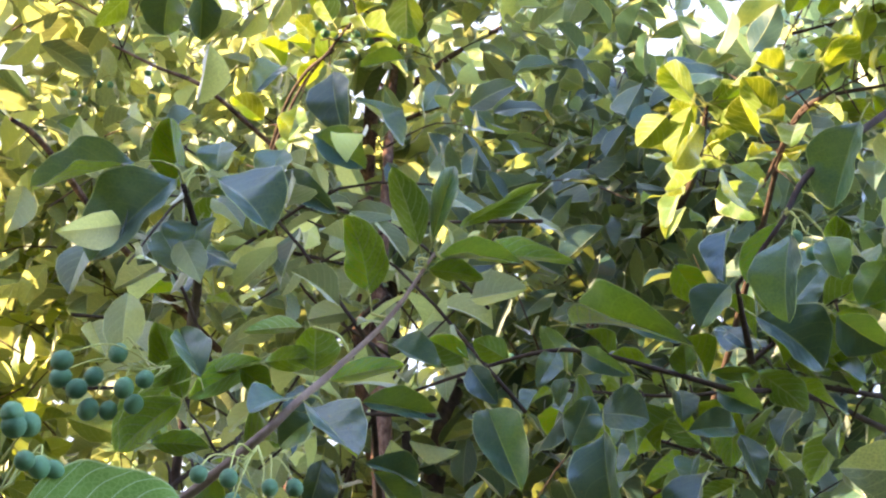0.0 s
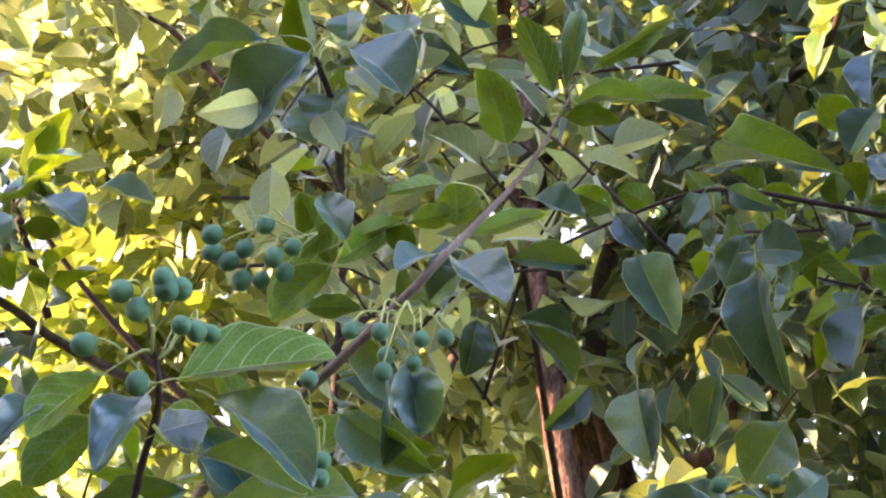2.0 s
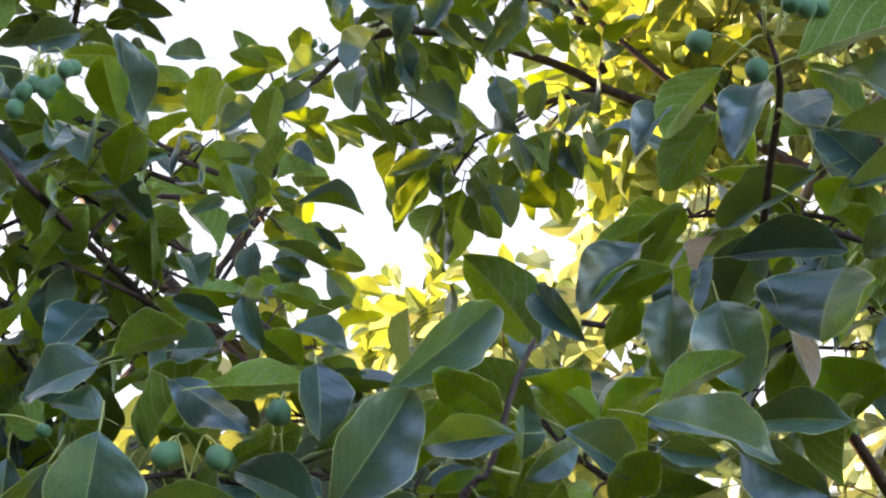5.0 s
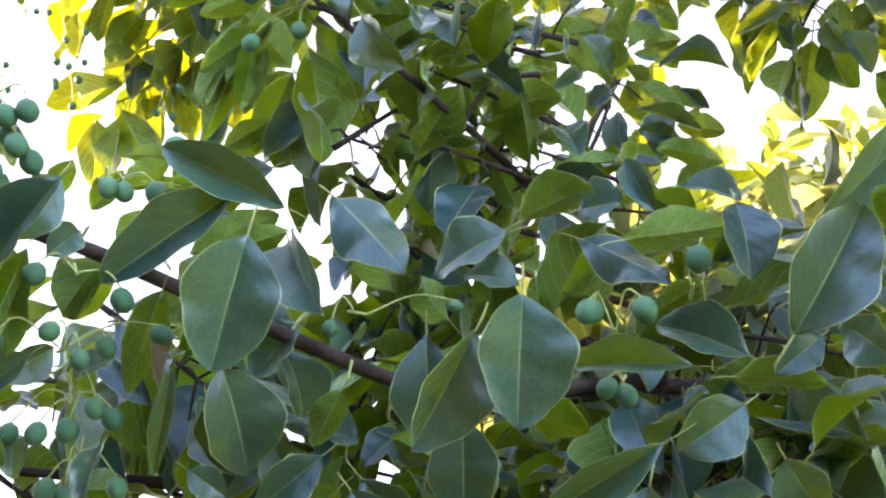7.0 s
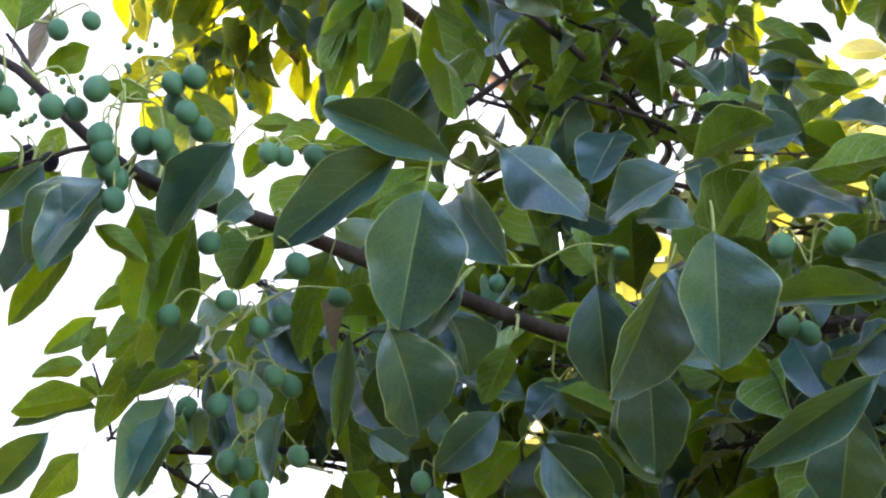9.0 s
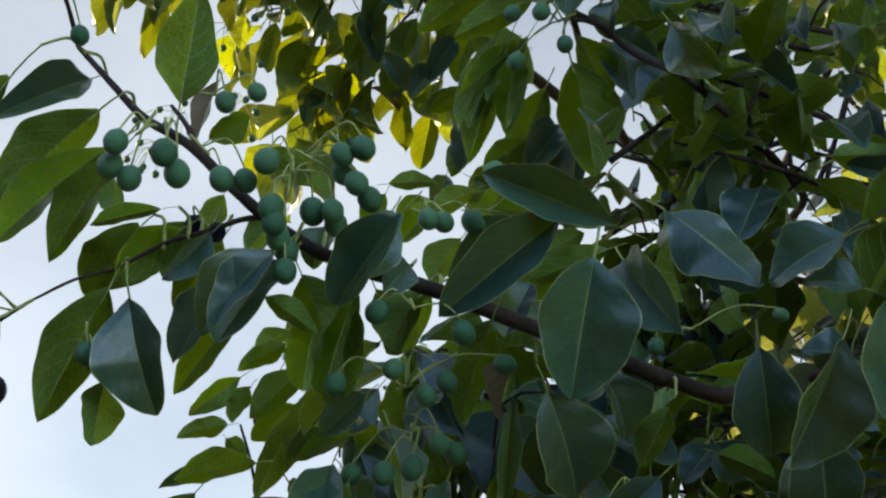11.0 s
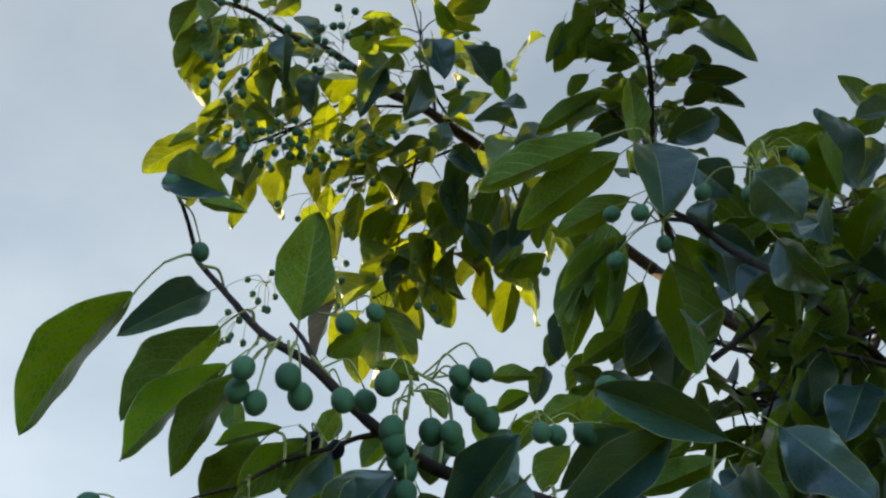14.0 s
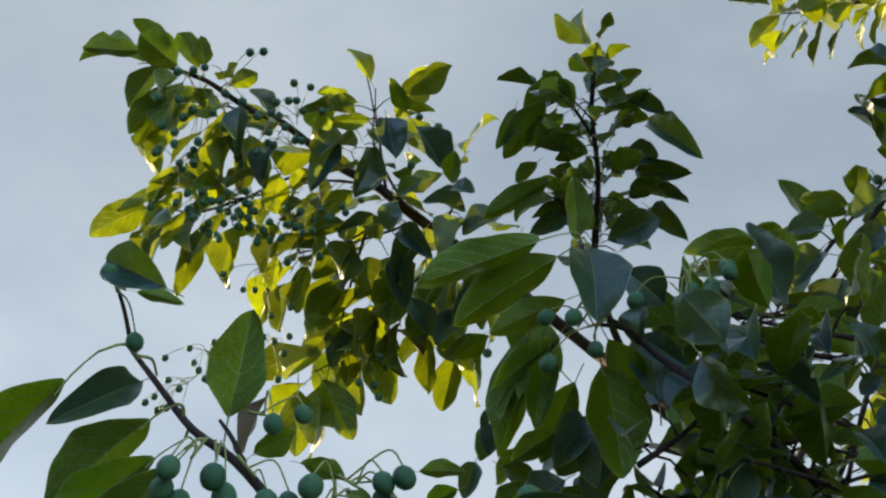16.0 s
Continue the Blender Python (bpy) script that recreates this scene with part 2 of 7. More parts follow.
def berry_material():
    m, n, l, out = nodes_of("berry_skin")
    info, co, tex, dots = n.new("ShaderNodeObjectInfo"), n.new("ShaderNodeTexCoord"), n.new("ShaderNodeTexNoise"), n.new("ShaderNodeTexNoise")
    for t, s in ((tex, 1.6), (dots, 34.0)):
        l.new(co.outputs["Object"], t.inputs["Vector"])
        t.inputs["Scale"].default_value, t.inputs["Detail"].default_value = s, 3.0
    v = math_node(n, l, "ADD", math_node(n, l, "MULTIPLY", info.outputs["Random"], 0.5),
                  math_node(n, l, "ADD", math_node(n, l, "MULTIPLY", tex.outputs["Fac"], 0.35), math_node(n, l, "MULTIPLY", dots.outputs["Fac"], 0.25)))
    col = ramp(n, [(0.25, (0.040, 0.125, 0.052)), (0.85, (0.090, 0.215, 0.090))])
    l.new(v, col.inputs["Fac"])
    bump = n.new("ShaderNodeBump")
    bump.inputs["Strength"].default_value, bump.inputs["Distance"].default_value = 0.3, 0.02
    l.new(dots.outputs["Fac"], bump.inputs["Height"])
    p = n.new("ShaderNodeBsdfPrincipled")
    l.new(col.outputs["Color"], p.inputs["Base Color"])
    l.new(bump.outputs["Normal"], p.inputs["Normal"])
    p.inputs["Roughness"].default_value = 0.52
    p.inputs["Subsurface Weight"].default_value = 0.0
    l.new(p.outputs[0], out.inputs["Surface"])
    return m


BERRY = berry_material()
BERRY_RIPE = bark_material("berry_ripe", [(0.3, (0.012, 0.010, 0.022)), (0.7, (0.030, 0.022, 0.045))], 4, 1.0, 0.4, 0.01)
GRASS = bark_material("lawn", [(0.3, (0.025, 0.036, 0.014)), (0.7, (0.060, 0.066, 0.028))], 3, 1.0, 0.9, 0.03)
PLASTER = bark_material("wall_plaster", [(0.3, (0.20, 0.18, 0.16)), (0.7, (0.30, 0.28, 0.25))], 2, 1.0, 0.9, 0.01)


# ---------------------------------------------------------------- builders
def mesh_of(name, verts, faces, mats, uvs=None, slots=None, smooth=True):
    me = bpy.data.meshes.new(name)
    me.from_pydata(verts, [], faces)
    for mat in mats:
        me.materials.append(mat)
    if uvs is not None:
        layer = me.uv_layers.new(name="blade")
        flat = np.array([uvs[v] for f in faces for v in f], dtype=np.float32).ravel()
        layer.data.foreach_set("uv", flat)
    if slots is not None:
        me.polygons.foreach_set("material_index", np.array(slots, dtype=np.int32))
    if smooth:
        me.polygons.foreach_set("use_smooth", np.ones(len(faces), dtype=bool))
    me.update()
    return me


def blade(rows, cols, curl, fold, wave, seed, petiole=True):
    """One leaf, one unit long from base to tip along y and one unit wide, upper side to +z."""
    rng = random.Random(seed)
    verts, uvs, faces, slots = [], [], [], []
    ph, skew = rng.uniform(0, 6.28), rng.uniform(-0.06, 0.06)
    # the two halves meet in a crease along the midrib
    across = [2 * j / cols - 1 for j in range(cols // 2 + 1)] + [2 * j / cols for j in range(cols // 2 + 1)]
    peak, tip = rng.uniform(0.42, 0.50), rng.uniform(0.56, 0.76)
    for i in range(rows + 1):
        s = i / rows
        # rounded wedge at the base, widest below the middle, drawn out to an acute tip
        half = 0.5 * (math.sin(1.5708 * s / peak) ** 0.84 if s < peak else max(0.0, math.cos(1.5708 * (s - peak) / (1 - peak))) ** tip)
        half = max(half, 0.010)
        for u in across:
            x = u * half * (1 + 0.035 * math.sin(17 * s + ph + 2 * u))
            z = curl * (s - s * s) + fold * abs(u) * half * 2 + wave * math.sin(9 * s + ph + (1.4 if u > 0 else 0)) * abs(u) ** 1.5
            z += 0.012 * math.sin(23 * s + ph) * abs(u)
            verts.append((x + skew * s * s, s, z))
            uvs.append((0.5 + 0.5 * u, s))
    for i in range(rows):
        for j in [j for j in range(cols + 1) if j != cols // 2]:
            a = i * (cols + 2) + j
            faces.append((a, a + 1, a + cols + 3, a + cols + 2))
            slots.append(0)
    if petiole:
        # the under side, a hair below
        k0 = len(verts)
        verts += [(x, y, z - 0.005) for x, y, z in verts]
        uvs += uvs
        faces += [tuple(i + k0 for i in f[::-1]) for f in faces]
        slots += [2] * (rows * cols)
        k0 = len(verts)
        for q in range(4):
            s = (-0.24, -0.15, -0.04, 0.10)[q]
            r = (0.009, 0.009, 0.010, 0.007)[q]
            for a in range(5):
                verts.append((1.7 * r * math.cos(a * 1.2566), s, -0.014 + r * math.sin(a * 1.2566) - 1.1 * s * s))
                uvs.append((0.5, 0.0))
        for q in range(3):
            for a in range(5):
                b = (a + 1) % 5
                faces.append((k0 + q * 5 + a, k0 + q * 5 + b, k0 + q * 5 + 5 + b, k0 + q * 5 + 5 + a))
                slots.append(1)
    return verts, uvs, faces, slots


BLADES, SUNLIT_BLADES = [], []
for k, (curl, fold, wave) in enumerate([(0.12, 0.10, 0.035), (0.26, 0.16, 0.045), (0.06, 0.26, 0.04), (0.36, 0.08, 0.06),
                                        (0.42, 0.30, 0.05), (-0.10, 0.14, 0.06), (0.14, -0.08, 0.07), (0.30, 0.22, 0.03)]):
    v, u, f, s = blade(24, 8, curl, fold, wave, 40 + k)
    BLADES.append(mesh_of("leaf_blade", v, f, [LEAF_TOP, STALK, LEAF_UNDER], u, s))
    SUNLIT_BLADES.append(mesh_of("sunlit_leaf_blade", v, f, [SUNLIT_TOP, STALK, SUNLIT_UNDER], u, s))
DRY_BLADE = mesh_of("leaf_blade_dry", *[blade(14, 8, 0.5, 0.5, 0.12, 77)[i] for i in (0, 2)], [LEAF_DRY, STALK, LEAF_DRY],
                    blade(14, 8, 0.5, 0.5, 0.12, 77)[1], blade(14, 8, 0.5, 0.5, 0.12, 77)[3])
SMALL = [blade(6, 4, c, f, w, 90 + k, False) for k, (c, f, w) in enumerate([(0.1, 0.12, 0.03), (0.25, 0.2, 0.03), (0.0, 0.3, 0.04), (0.35, 0.05, 0.05)])]


def curve_through(pts, steps):
    """A smooth line through a few points (Catmull-Rom)."""
    p = [Vector(q) for q in pts]
    p = [2 * p[0] - p[1]] + p + [2 * p[-1] - p[-2]]
    out = []
    for i in range(1, len(p) - 2):
        for k in range(steps):
            t = k / steps
            a, b, c, d = p[i - 1:i + 3]
            out.append(0.5 * (2 * b + (c - a) * t + (2 * a - 5 * b + 4 * c - d) * t * t + (3 * b - a - 3 * c + d) * t ** 3))
    return out + [p[-2]]


def tube(line, r0, r1, sides=7, rough=0.0, seed=0):
    """Tapered round stem along a line, closed at both ends."""
    rng = random.Random(seed)
    verts, faces = [], []
    ref = Vector((0.31, 0.2, 0.93))
    for i, q in enumerate(line):
        t = (line[min(i + 1, len(line) - 1)] - line[max(i - 1, 0)]).normalized()
        a = t.cross(ref).normalized()
        b = t.cross(a)
        r = r0 + (r1 - r0) * i / max(1, len(line) - 1)
        for k in range(sides):
            w = 6.28318 * k / sides
            rr = r * (1 + rough * rng.uniform(-1, 1))
            verts.append(tuple(q + a * (rr * math.cos(w)) + b * (rr * math.sin(w))))
    for i in range(len(line) - 1):
        for k in range(sides):
            j = (k + 1) % sides
            faces.append((i * sides + k, i * sides + j, (i + 1) * sides + j, (i + 1) * sides + k))
    faces.append(tuple(range(sides))[::-1])
    faces.append(tuple(range(len(verts) - sides, len(verts))))
    return verts, faces


def joined(pieces):
    verts, faces = [], []
    for v, f in pieces:
        o = len(verts)
        verts += v
        faces += [tuple(i + o for i in q) for q in f]
    return verts, faces


TREE_AT = Vector((0.12, 2.15, 0.0))
tree = new("tree")
tree.location = TREE_AT
tagged(tree, "leafy fringe tree with green berries and pinkish bark", "tree")


def under(ob, parent):
    ob.parent = parent
    ob.matrix_parent_inverse = Matrix.Translation(-TREE_AT) if parent is tree else Matrix()
    return ob


LINES = {}


def branch(pts, r0, r1, name="branch", mat=None, sides=7, rough=0.06, extra=(), label=""):
    """A woody stem through a few points, with side twigs (each a pair of points and two radii)."""
    pieces = [tube(curve_through(pts, 6), r0, r1, sides, rough, len(pts))]
    for a, b, ra, rb in extra:
        a, b = Vector(a), Vector(b)
        pieces.append(tube(curve_through([a, (a + b) / 2 + Vector((0, 0, 0.06 * (a - b).length)), b], 4), ra, rb, 5, rough, 3))
    v, f = joined(pieces)
    ob = tagged(under(new(name, mesh_of(name, v, f, [mat or TWIG])), tree), label)
    LINES[ob.name] = np.array(curve_through(pts, 8) + [Vector(a).lerp(Vector(b), k / 8) for a, b, _, _ in extra for k in range(9)])
    return ob


leaf_count = 0


def leaf(br, bx, by, bz, tx, ty, tz, nx, ny, nz, width, dry=False, lit=False, kind=None):
    """One leaf of a branch, from its base to its tip, with the direction of its upper side and its width."""
    global leaf_count
    a, b, up = Vector((bx, by, bz)), Vector((tx, ty, tz)), Vector((nx, ny, nz))
    along = b - a
    size = along.length
    along.normalize()
    side = along.cross(up).normalized()
    up = side.cross(along)
    ob = new("leaf", DRY_BLADE if dry else (SUNLIT_BLADES if lit else BLADES)[(leaf_count * 5 + leaf_count // 7) % len(BLADES) if kind is None else kind])
    leaf_count += 1
    m = Matrix((side, along, up)).transposed().to_4x4() @ Matrix.Diagonal((width, size, size, 1))
    m.translation = a
    under(ob, br)
    ob.matrix_basis = m
    if dry:
        tagged(ob, "dry brown curled leaf")
    # a short stalk ties the leaf to its branch
    foot = a - along * (0.24 * size) - up * (0.075 * size)
    line = LINES[br.name]
    near = Vector(line[int(np.argmin(((line - np.array(foot)) ** 2).sum(1)))])
    gap = (near - foot).length
    if 0.004 < gap < 0.03:
        bow = (near + foot) / 2 + Vector((0, 0, 0.12 * gap)) - along * (0.15 * gap)
        v, f = tube(curve_through([near, bow, foot], 4), 0.0011, 0.0008, 5)
        under(new("leaf_stalk", mesh_of("leaf_stalk", v, f, [STALK])), br)
    return ob


def frames_along(pts, n, rng, size, droop, spread, tumble=0.9, facing=0.42):
    """Leaf poses in opposite pairs along a twig, crowded towards its tip."""
    line = curve_through(pts, 8)
    out = []
    pairs = max(1, n // 2)
    turn = rng.uniform(0, 3.14)
    for k in range(pairs):
        s = (k + 0.6) / pairs
        s = 1 - (1 - s) ** 1.25
        i = min(len(line) - 2, int(s * (len(line) - 1)))
        q = line[i].lerp(line[i + 1], s * (len(line) - 1) - i)
        t = (line[i + 1] - line[i]).normalized()
        a = t.cross(Vector((0.2, 0.1, 1.0))).normalized()
        b = a.cross(t)
        turn += 1.57 + rng.uniform(-0.4, 0.4)
        for sgn in (0, math.pi):
            w = turn + sgn + rng.uniform(-0.3, 0.3)
            out_dir = a * math.cos(w) + b * math.sin(w)
            go = (out_dir * spread + t * rng.uniform(0.35, 0.9) + Vector((0, 0, -droop * rng.uniform(0.5, 1.5)))
                  + Vector([rng.uniform(-0.25, 0.25) for _ in range(3)])).normalized()
            face = Vector((q.x - TREE_AT.x, q.y - TREE_AT.y, 0)).normalized() * facing
            up = (Vector((0, 0, 1.0)) + face + t * 0.3 + Vector([rng.uniform(-tumble, tumble) for _ in range(3)]))
            side = go.cross(up)
            if side.length < 0.1:
                side = go.cross(a)
            side.normalize()
            up = side.cross(go)
            sz = size * rng.uniform(0.72, 1.18)
            m = Matrix((side, go, up)).transposed().to_4x4() @ Matrix.Diagonal((sz * rng.uniform(0.45, 0.60), sz, sz, 1))
            off = out_dir * (size * rng.random() ** 1.5 * 0.6) + t * rng.uniform(-0.3, 0.3) * size
            m.translation = q + off + go * sz * 0.2
            out.append((m, q, q + off))
    return out


def leafy(br, pts, n, size, seed, droop=0.6, spread=1.0, lit=False):
    """A run of leaves along a stretch of a branch, each leaf an object."""
    global leaf_count
    rng = random.Random(seed)
    stems = [tube(curve_through(pts, 5), 0.0024, 0.0011, 6, 0.05)]
    for m, q, foot in frames_along(pts, n, rng, size, droop, spread):
        if (foot - q).length > 0.006:
            stems.append(tube([q, (q + foot) / 2 + Vector((0, 0, 0.004)), foot], 0.0011, 0.0008, 5))
        ob = new("leaf", (SUNLIT_BLADES if lit else BLADES)[rng.randrange(len(BLADES))])
        leaf_count += 1
        under(ob, br)
        ob.matrix_basis = m
    v, f = joined(stems)
    under(new("twig", mesh_of("twig", v, f, [TWIG])), br)


class Stuff:
    """Many small leaves gathered into one mesh."""

    def __init__(self):
        self.v, self.f, self.u = [], [], []

    def add(self, m, kind):
        verts, uvs, faces, _ = SMALL[kind]
        o = len(self.v)
        mm = np.array(m)
        vv = np.array(verts) @ mm[:3, :3].T + mm[:3, 3]
        self.v += vv.tolist()
        self.u += uvs
        self.f += [tuple(i + o for i in q) for q in faces]

    def spray(self, pts, n, size, rng, droop=0.6, spread=1.0):
        for m, _, _ in frames_along(pts, n, rng, size, droop, spread, 1.7):
            self.add(m, rng.randrange(4))

    def make(self, name, label, mat):
        ob = under(new(name, mesh_of(name, self.v, self.f, [mat], self.u)), tree)
        return tagged(ob, label, kind="stuff")


def berry_mesh(name, mat):
    verts, faces = [], []
    for i in range(9):
        s = i / 8 * math.pi
        for k in range(12):
            w = k / 12 * 6.28318
            r = 0.5 * math.sin(s) + (0.0 if 0 < i < 8 else 0.02)
            verts.append((r * math.cos(w), r * math.sin(w), 0.57 * math.cos(s) + (-0.03 if i == 0 else 0)))
    for i in range(8):
        for k in range(12):
            j = (k + 1) % 12
            faces.append((i * 12 + k, (i + 1) * 12 + k, (i + 1) * 12 + j, i * 12 + j))
    faces.append(tuple(range(12)))
    faces.append(tuple(range(96, 108))[::-1])
    return mesh_of(name, verts, faces, [mat])


BERRY_MESH, RIPE_MESH = berry_mesh("berry", BERRY), berry_mesh("berry_ripe", BERRY_RIPE)


def fruit(hub, spots, size=0.0125, ripe=(), seed=0, label=""):
    """A loose cluster of berries, each on its own bent stalk from a common stem."""
    rng = random.Random(seed)
    hub = Vector(hub)
    mid = hub.lerp(sum((Vector(q) for q in spots), Vector()) / len(spots), 0.45)
    pieces = [tube(curve_through([hub, mid], 4), 0.0009, 0.0008, 5)]
    poses = []
    for q in spots:
        q = Vector(q)
        start = hub.lerp(mid, rng.uniform(0.3, 1.0))
        knee = start.lerp(q, 0.55) + Vector((0, 0, 0.012)) + Vector([rng.uniform(-0.004, 0.004) for _ in range(3)])
        top = q + Vector((0, 0, 0.45 * size))
        pieces.append(tube(curve_through([start, knee, top], 5), 0.0006, 0.0005, 5))
        axis = (q - knee).normalized()
        m = axis.to_track_quat("-Z", "Y").to_matrix().to_4x4() @ Matrix.Diagonal([size * rng.uniform(0.92, 1.08)] * 3 + [1])
        m.translation = q
        poses.append(m)
    v, f = joined(pieces)
    stem = tagged(under(new("fruit_stalk", mesh_of("fruit_stalk", v, f, [STALK])), tree), label)
    for k, m in enumerate(poses):
        ob = under(new("berry", RIPE_MESH if k in ripe else BERRY_MESH), stem)
        ob.matrix_basis = m
        if k in ripe:
            tagged(ob, "ripe dark purple berry")


# ---------------------------------------------------------------- setting
def sheet(name, half, z, cells, mat):
    v = [(-half + 2 * half * i / cells, -half + 2 * half * j / cells, z + 0.03 * noise.noise((i * 0.9, j * 0.9, 0.0)))
         for j in range(cells + 1) for i in range(cells + 1)]
    f = [(j * (cells + 1) + i, j * (cells + 1) + i + 1, (j + 1) * (cells + 1) + i + 1, (j + 1) * (cells + 1) + i)
         for j in range(cells) for i in range(cells)]
    return new(name, mesh_of(name, v, f, [mat]))


tagged(sheet("ground", 600.0, -0.04, 60, GRASS), "dark green grass reaching into the distance", "ground", kind="structure")


def slab(name, x0, y0, z0, x1, y1, z1, mat):
    v = [(x, y, z) for z in (z0, z1) for y in (y0, y1) for x in (x0, x1)]
    f = [(0, 2, 3, 1), (4, 5, 7, 6), (0, 1, 5, 4), (2, 6, 7, 3), (0, 4, 6, 2), (1, 3, 7, 5)]
    return new(name, mesh_of(name, v, f, [mat], smooth=False))


tagged(slab("shade_wall_west", -6.8, -9.0, 0.0, -6.5, -0.30, 4.9, PLASTER), "plain wall added out of view to block the low sun", "wall", kind="structure")


tagged(slab("shade_wall_south", -6.5, -6.3, 0.0, 9.0, -6.0, 5.4, PLASTER), "plain wall added behind the camera to cut low sky light", "wall", kind="structure")


# ---------------------------------------------------------------- the tree, stem by stem
# the long fruiting branch that hangs out of the crown
stem_a = branch([(-1.021, 0.269, 1.970), (-0.996, 0.276, 1.940), (-0.963, 0.278, 1.906), (-0.931, 0.287, 1.880), (-0.916, 0.308, 1.855), (-0.903, 0.337, 1.835), (-0.889, 0.373, 1.826), (-0.881, 0.410, 1.825), (-0.834, 0.557, 1.799), (-0.823, 0.590, 1.801), (-0.797, 0.643, 1.805), (-0.747, 0.722, 1.826), (-0.779, 0.761, 1.840), (-0.742, 0.920, 1.873), (-1.010, 0.933, 1.911)], 0.0015, 0.0068, extra=[((-1.021, 0.269, 1.970), (-1.012, 0.246, 2.001), 0.0016, 0.001), ((-1.021, 0.269, 1.971), (-1.016, 0.267, 1.979), 0.0012, 0.0008), ((-0.929, 0.289, 1.880), (-0.945, 0.282, 1.907), 0.0018, 0.001), ((-0.912, 0.319, 1.847), (-0.930, 0.302, 1.840), 0.0018, 0.0012), ((-0.930, 0.302, 1.840), (-0.972, 0.276, 1.824), 0.0014, 0.001), ((-0.972, 0.276, 1.824), (-1.005, 0.253, 1.811), 0.001, 0.0007), ((-1.005, 0.253, 1.811), (-1.033, 0.228, 1.777), 0.0008, 0.0006), ((-1.033, 0.228, 1.777), (-1.041, 0.217, 1.771), 0.0006, 0.0006)])
leaf(stem_a, -1.032, 0.237, 1.942, -1.093, 0.214, 1.869, -0.77, 0.03, 0.63, 0.035, kind=7)
leaf(stem_a, -1.023, 0.279, 1.955, -1.026, 0.228, 1.911, 0.99, -0.10, 0.04, 0.023, kind=7)
leaf(stem_a, -0.982, 0.263, 1.912, -1.036, 0.241, 1.869, -0.63, 0.02, 0.78, 0.036, kind=0)
leaf(stem_a, -0.987, 0.273, 1.895, -1.021, 0.237, 1.840, -0.83, -0.05, 0.55, 0.026, kind=1)
leaf(stem_a, -0.969, 0.269, 1.882, -1.019, 0.267, 1.839, -0.66, 0.12, 0.74, 0.024, kind=1)
leaf(stem_a, -0.942, 0.285, 1.909, -0.926, 0.280, 1.965, -0.87, 0.40, 0.28, 0.032, kind=5)
leaf(stem_a, -0.980, 0.259, 1.991, -1.011, 0.236, 2.012, 0.49, -0.85, -0.20, 0.026, kind=4)
leaf(stem_a, -0.999, 0.252, 1.993, -0.989, 0.278, 1.993, -0.69, 0.26, 0.67, 0.009, kind=1)
leaf(stem_a, -0.943, 0.280, 1.848, -0.959, 0.252, 1.835, -0.78, 0.17, 0.60, 0.010, kind=1)
leaf(stem_a, -0.974, 0.289, 1.852, -1.015, 0.286, 1.827, -0.53, 0.09, 0.84, 0.030, kind=5)
leaf(stem_a, -0.947, 0.296, 1.844, -0.972, 0.276, 1.820, -0.79, 0.36, 0.51, 0.023, kind=0)
leaf(stem_a, -0.958, 0.328, 1.853, -0.986, 0.322, 1.819, -0.73, 0.41, 0.54, 0.024, kind=6)
leaf(stem_a, -0.926, 0.299, 1.836, -0.938, 0.280, 1.810, 0.92, -0.06, -0.38, 0.015, kind=2)
leaf(stem_a, -0.976, 0.276, 1.815, -1.019, 0.272, 1.756, -0.77, 0.33, 0.55, 0.031, kind=1)
leaf(stem_a, -0.960, 0.278, 1.806, -0.962, 0.300, 1.753, 0.47, -0.81, -0.35, 0.036, kind=7)
leaf(stem_a, -0.987, 0.286, 1.773, -0.986, 0.283, 1.740, -1.00, 0.02, -0.06, 0.023, kind=6)
leaf(stem_a, -0.889, 0.309, 1.818, -0.921, 0.293, 1.781, 0.45, -0.89, -0.01, 0.028, kind=7)
leaf(stem_a, -0.955, 0.328, 1.823, -0.962, 0.306, 1.781, 0.67, -0.70, 0.25, 0.022, kind=2)
leaf(stem_a, -0.840, 0.342, 1.832, -0.883, 0.340, 1.799, 0.30, -0.89, -0.35, 0.026, kind=2)
leaf(stem_a, -0.925, 0.296, 1.920, -0.938, 0.295, 1.891, -0.89, 0.28, 0.37, 0.010, dry=True)
leaf(stem_a, -0.940, 0.303, 1.894, -0.928, 0.319, 1.909, -0.78, -0.02, 0.62, 0.017, kind=6)
leaf(stem_a, -0.968, 0.268, 1.869, -0.967, 0.268, 1.850, -0.90, 0.43, -0.03, 0.013, kind=7)
leaf(stem_a, -0.901, 0.313, 1.800, -0.887, 0.333, 1.783, -0.32, 0.73, 0.61, 0.013, kind=0)
leaf(stem_a, -0.900, 0.334, 1.817, -0.899, 0.347, 1.791, -0.45, 0.80, 0.40, 0.024, kind=3)
leaf(stem_a, -0.914, 0.358, 1.811, -0.922, 0.355, 1.769, -0.93, 0.34, 0.16, 0.024, kind=3)
leaf(stem_a, -0.933, 0.354, 1.806, -0.939, 0.366, 1.788, -0.48, 0.65, 0.59, 0.007, dry=True)
leaf(stem_a, -0.924, 0.404, 1.838, -0.918, 0.416, 1.803, -0.33, 0.91, 0.24, 0.024, kind=1)
leaf(stem_a, -0.782, 0.409, 1.813, -0.805, 0.412, 1.751, 0.72, -0.62, -0.31, 0.045, kind=2)
leaf(stem_a, -0.795, 0.447, 1.828, -0.757, 0.437, 1.774, -0.04, -0.99, 0.16, 0.031, kind=2)
leaf(stem_a, -0.814, 0.424, 1.849, -0.864, 0.389, 1.802, 0.69, -0.70, -0.21, 0.029, kind=2)
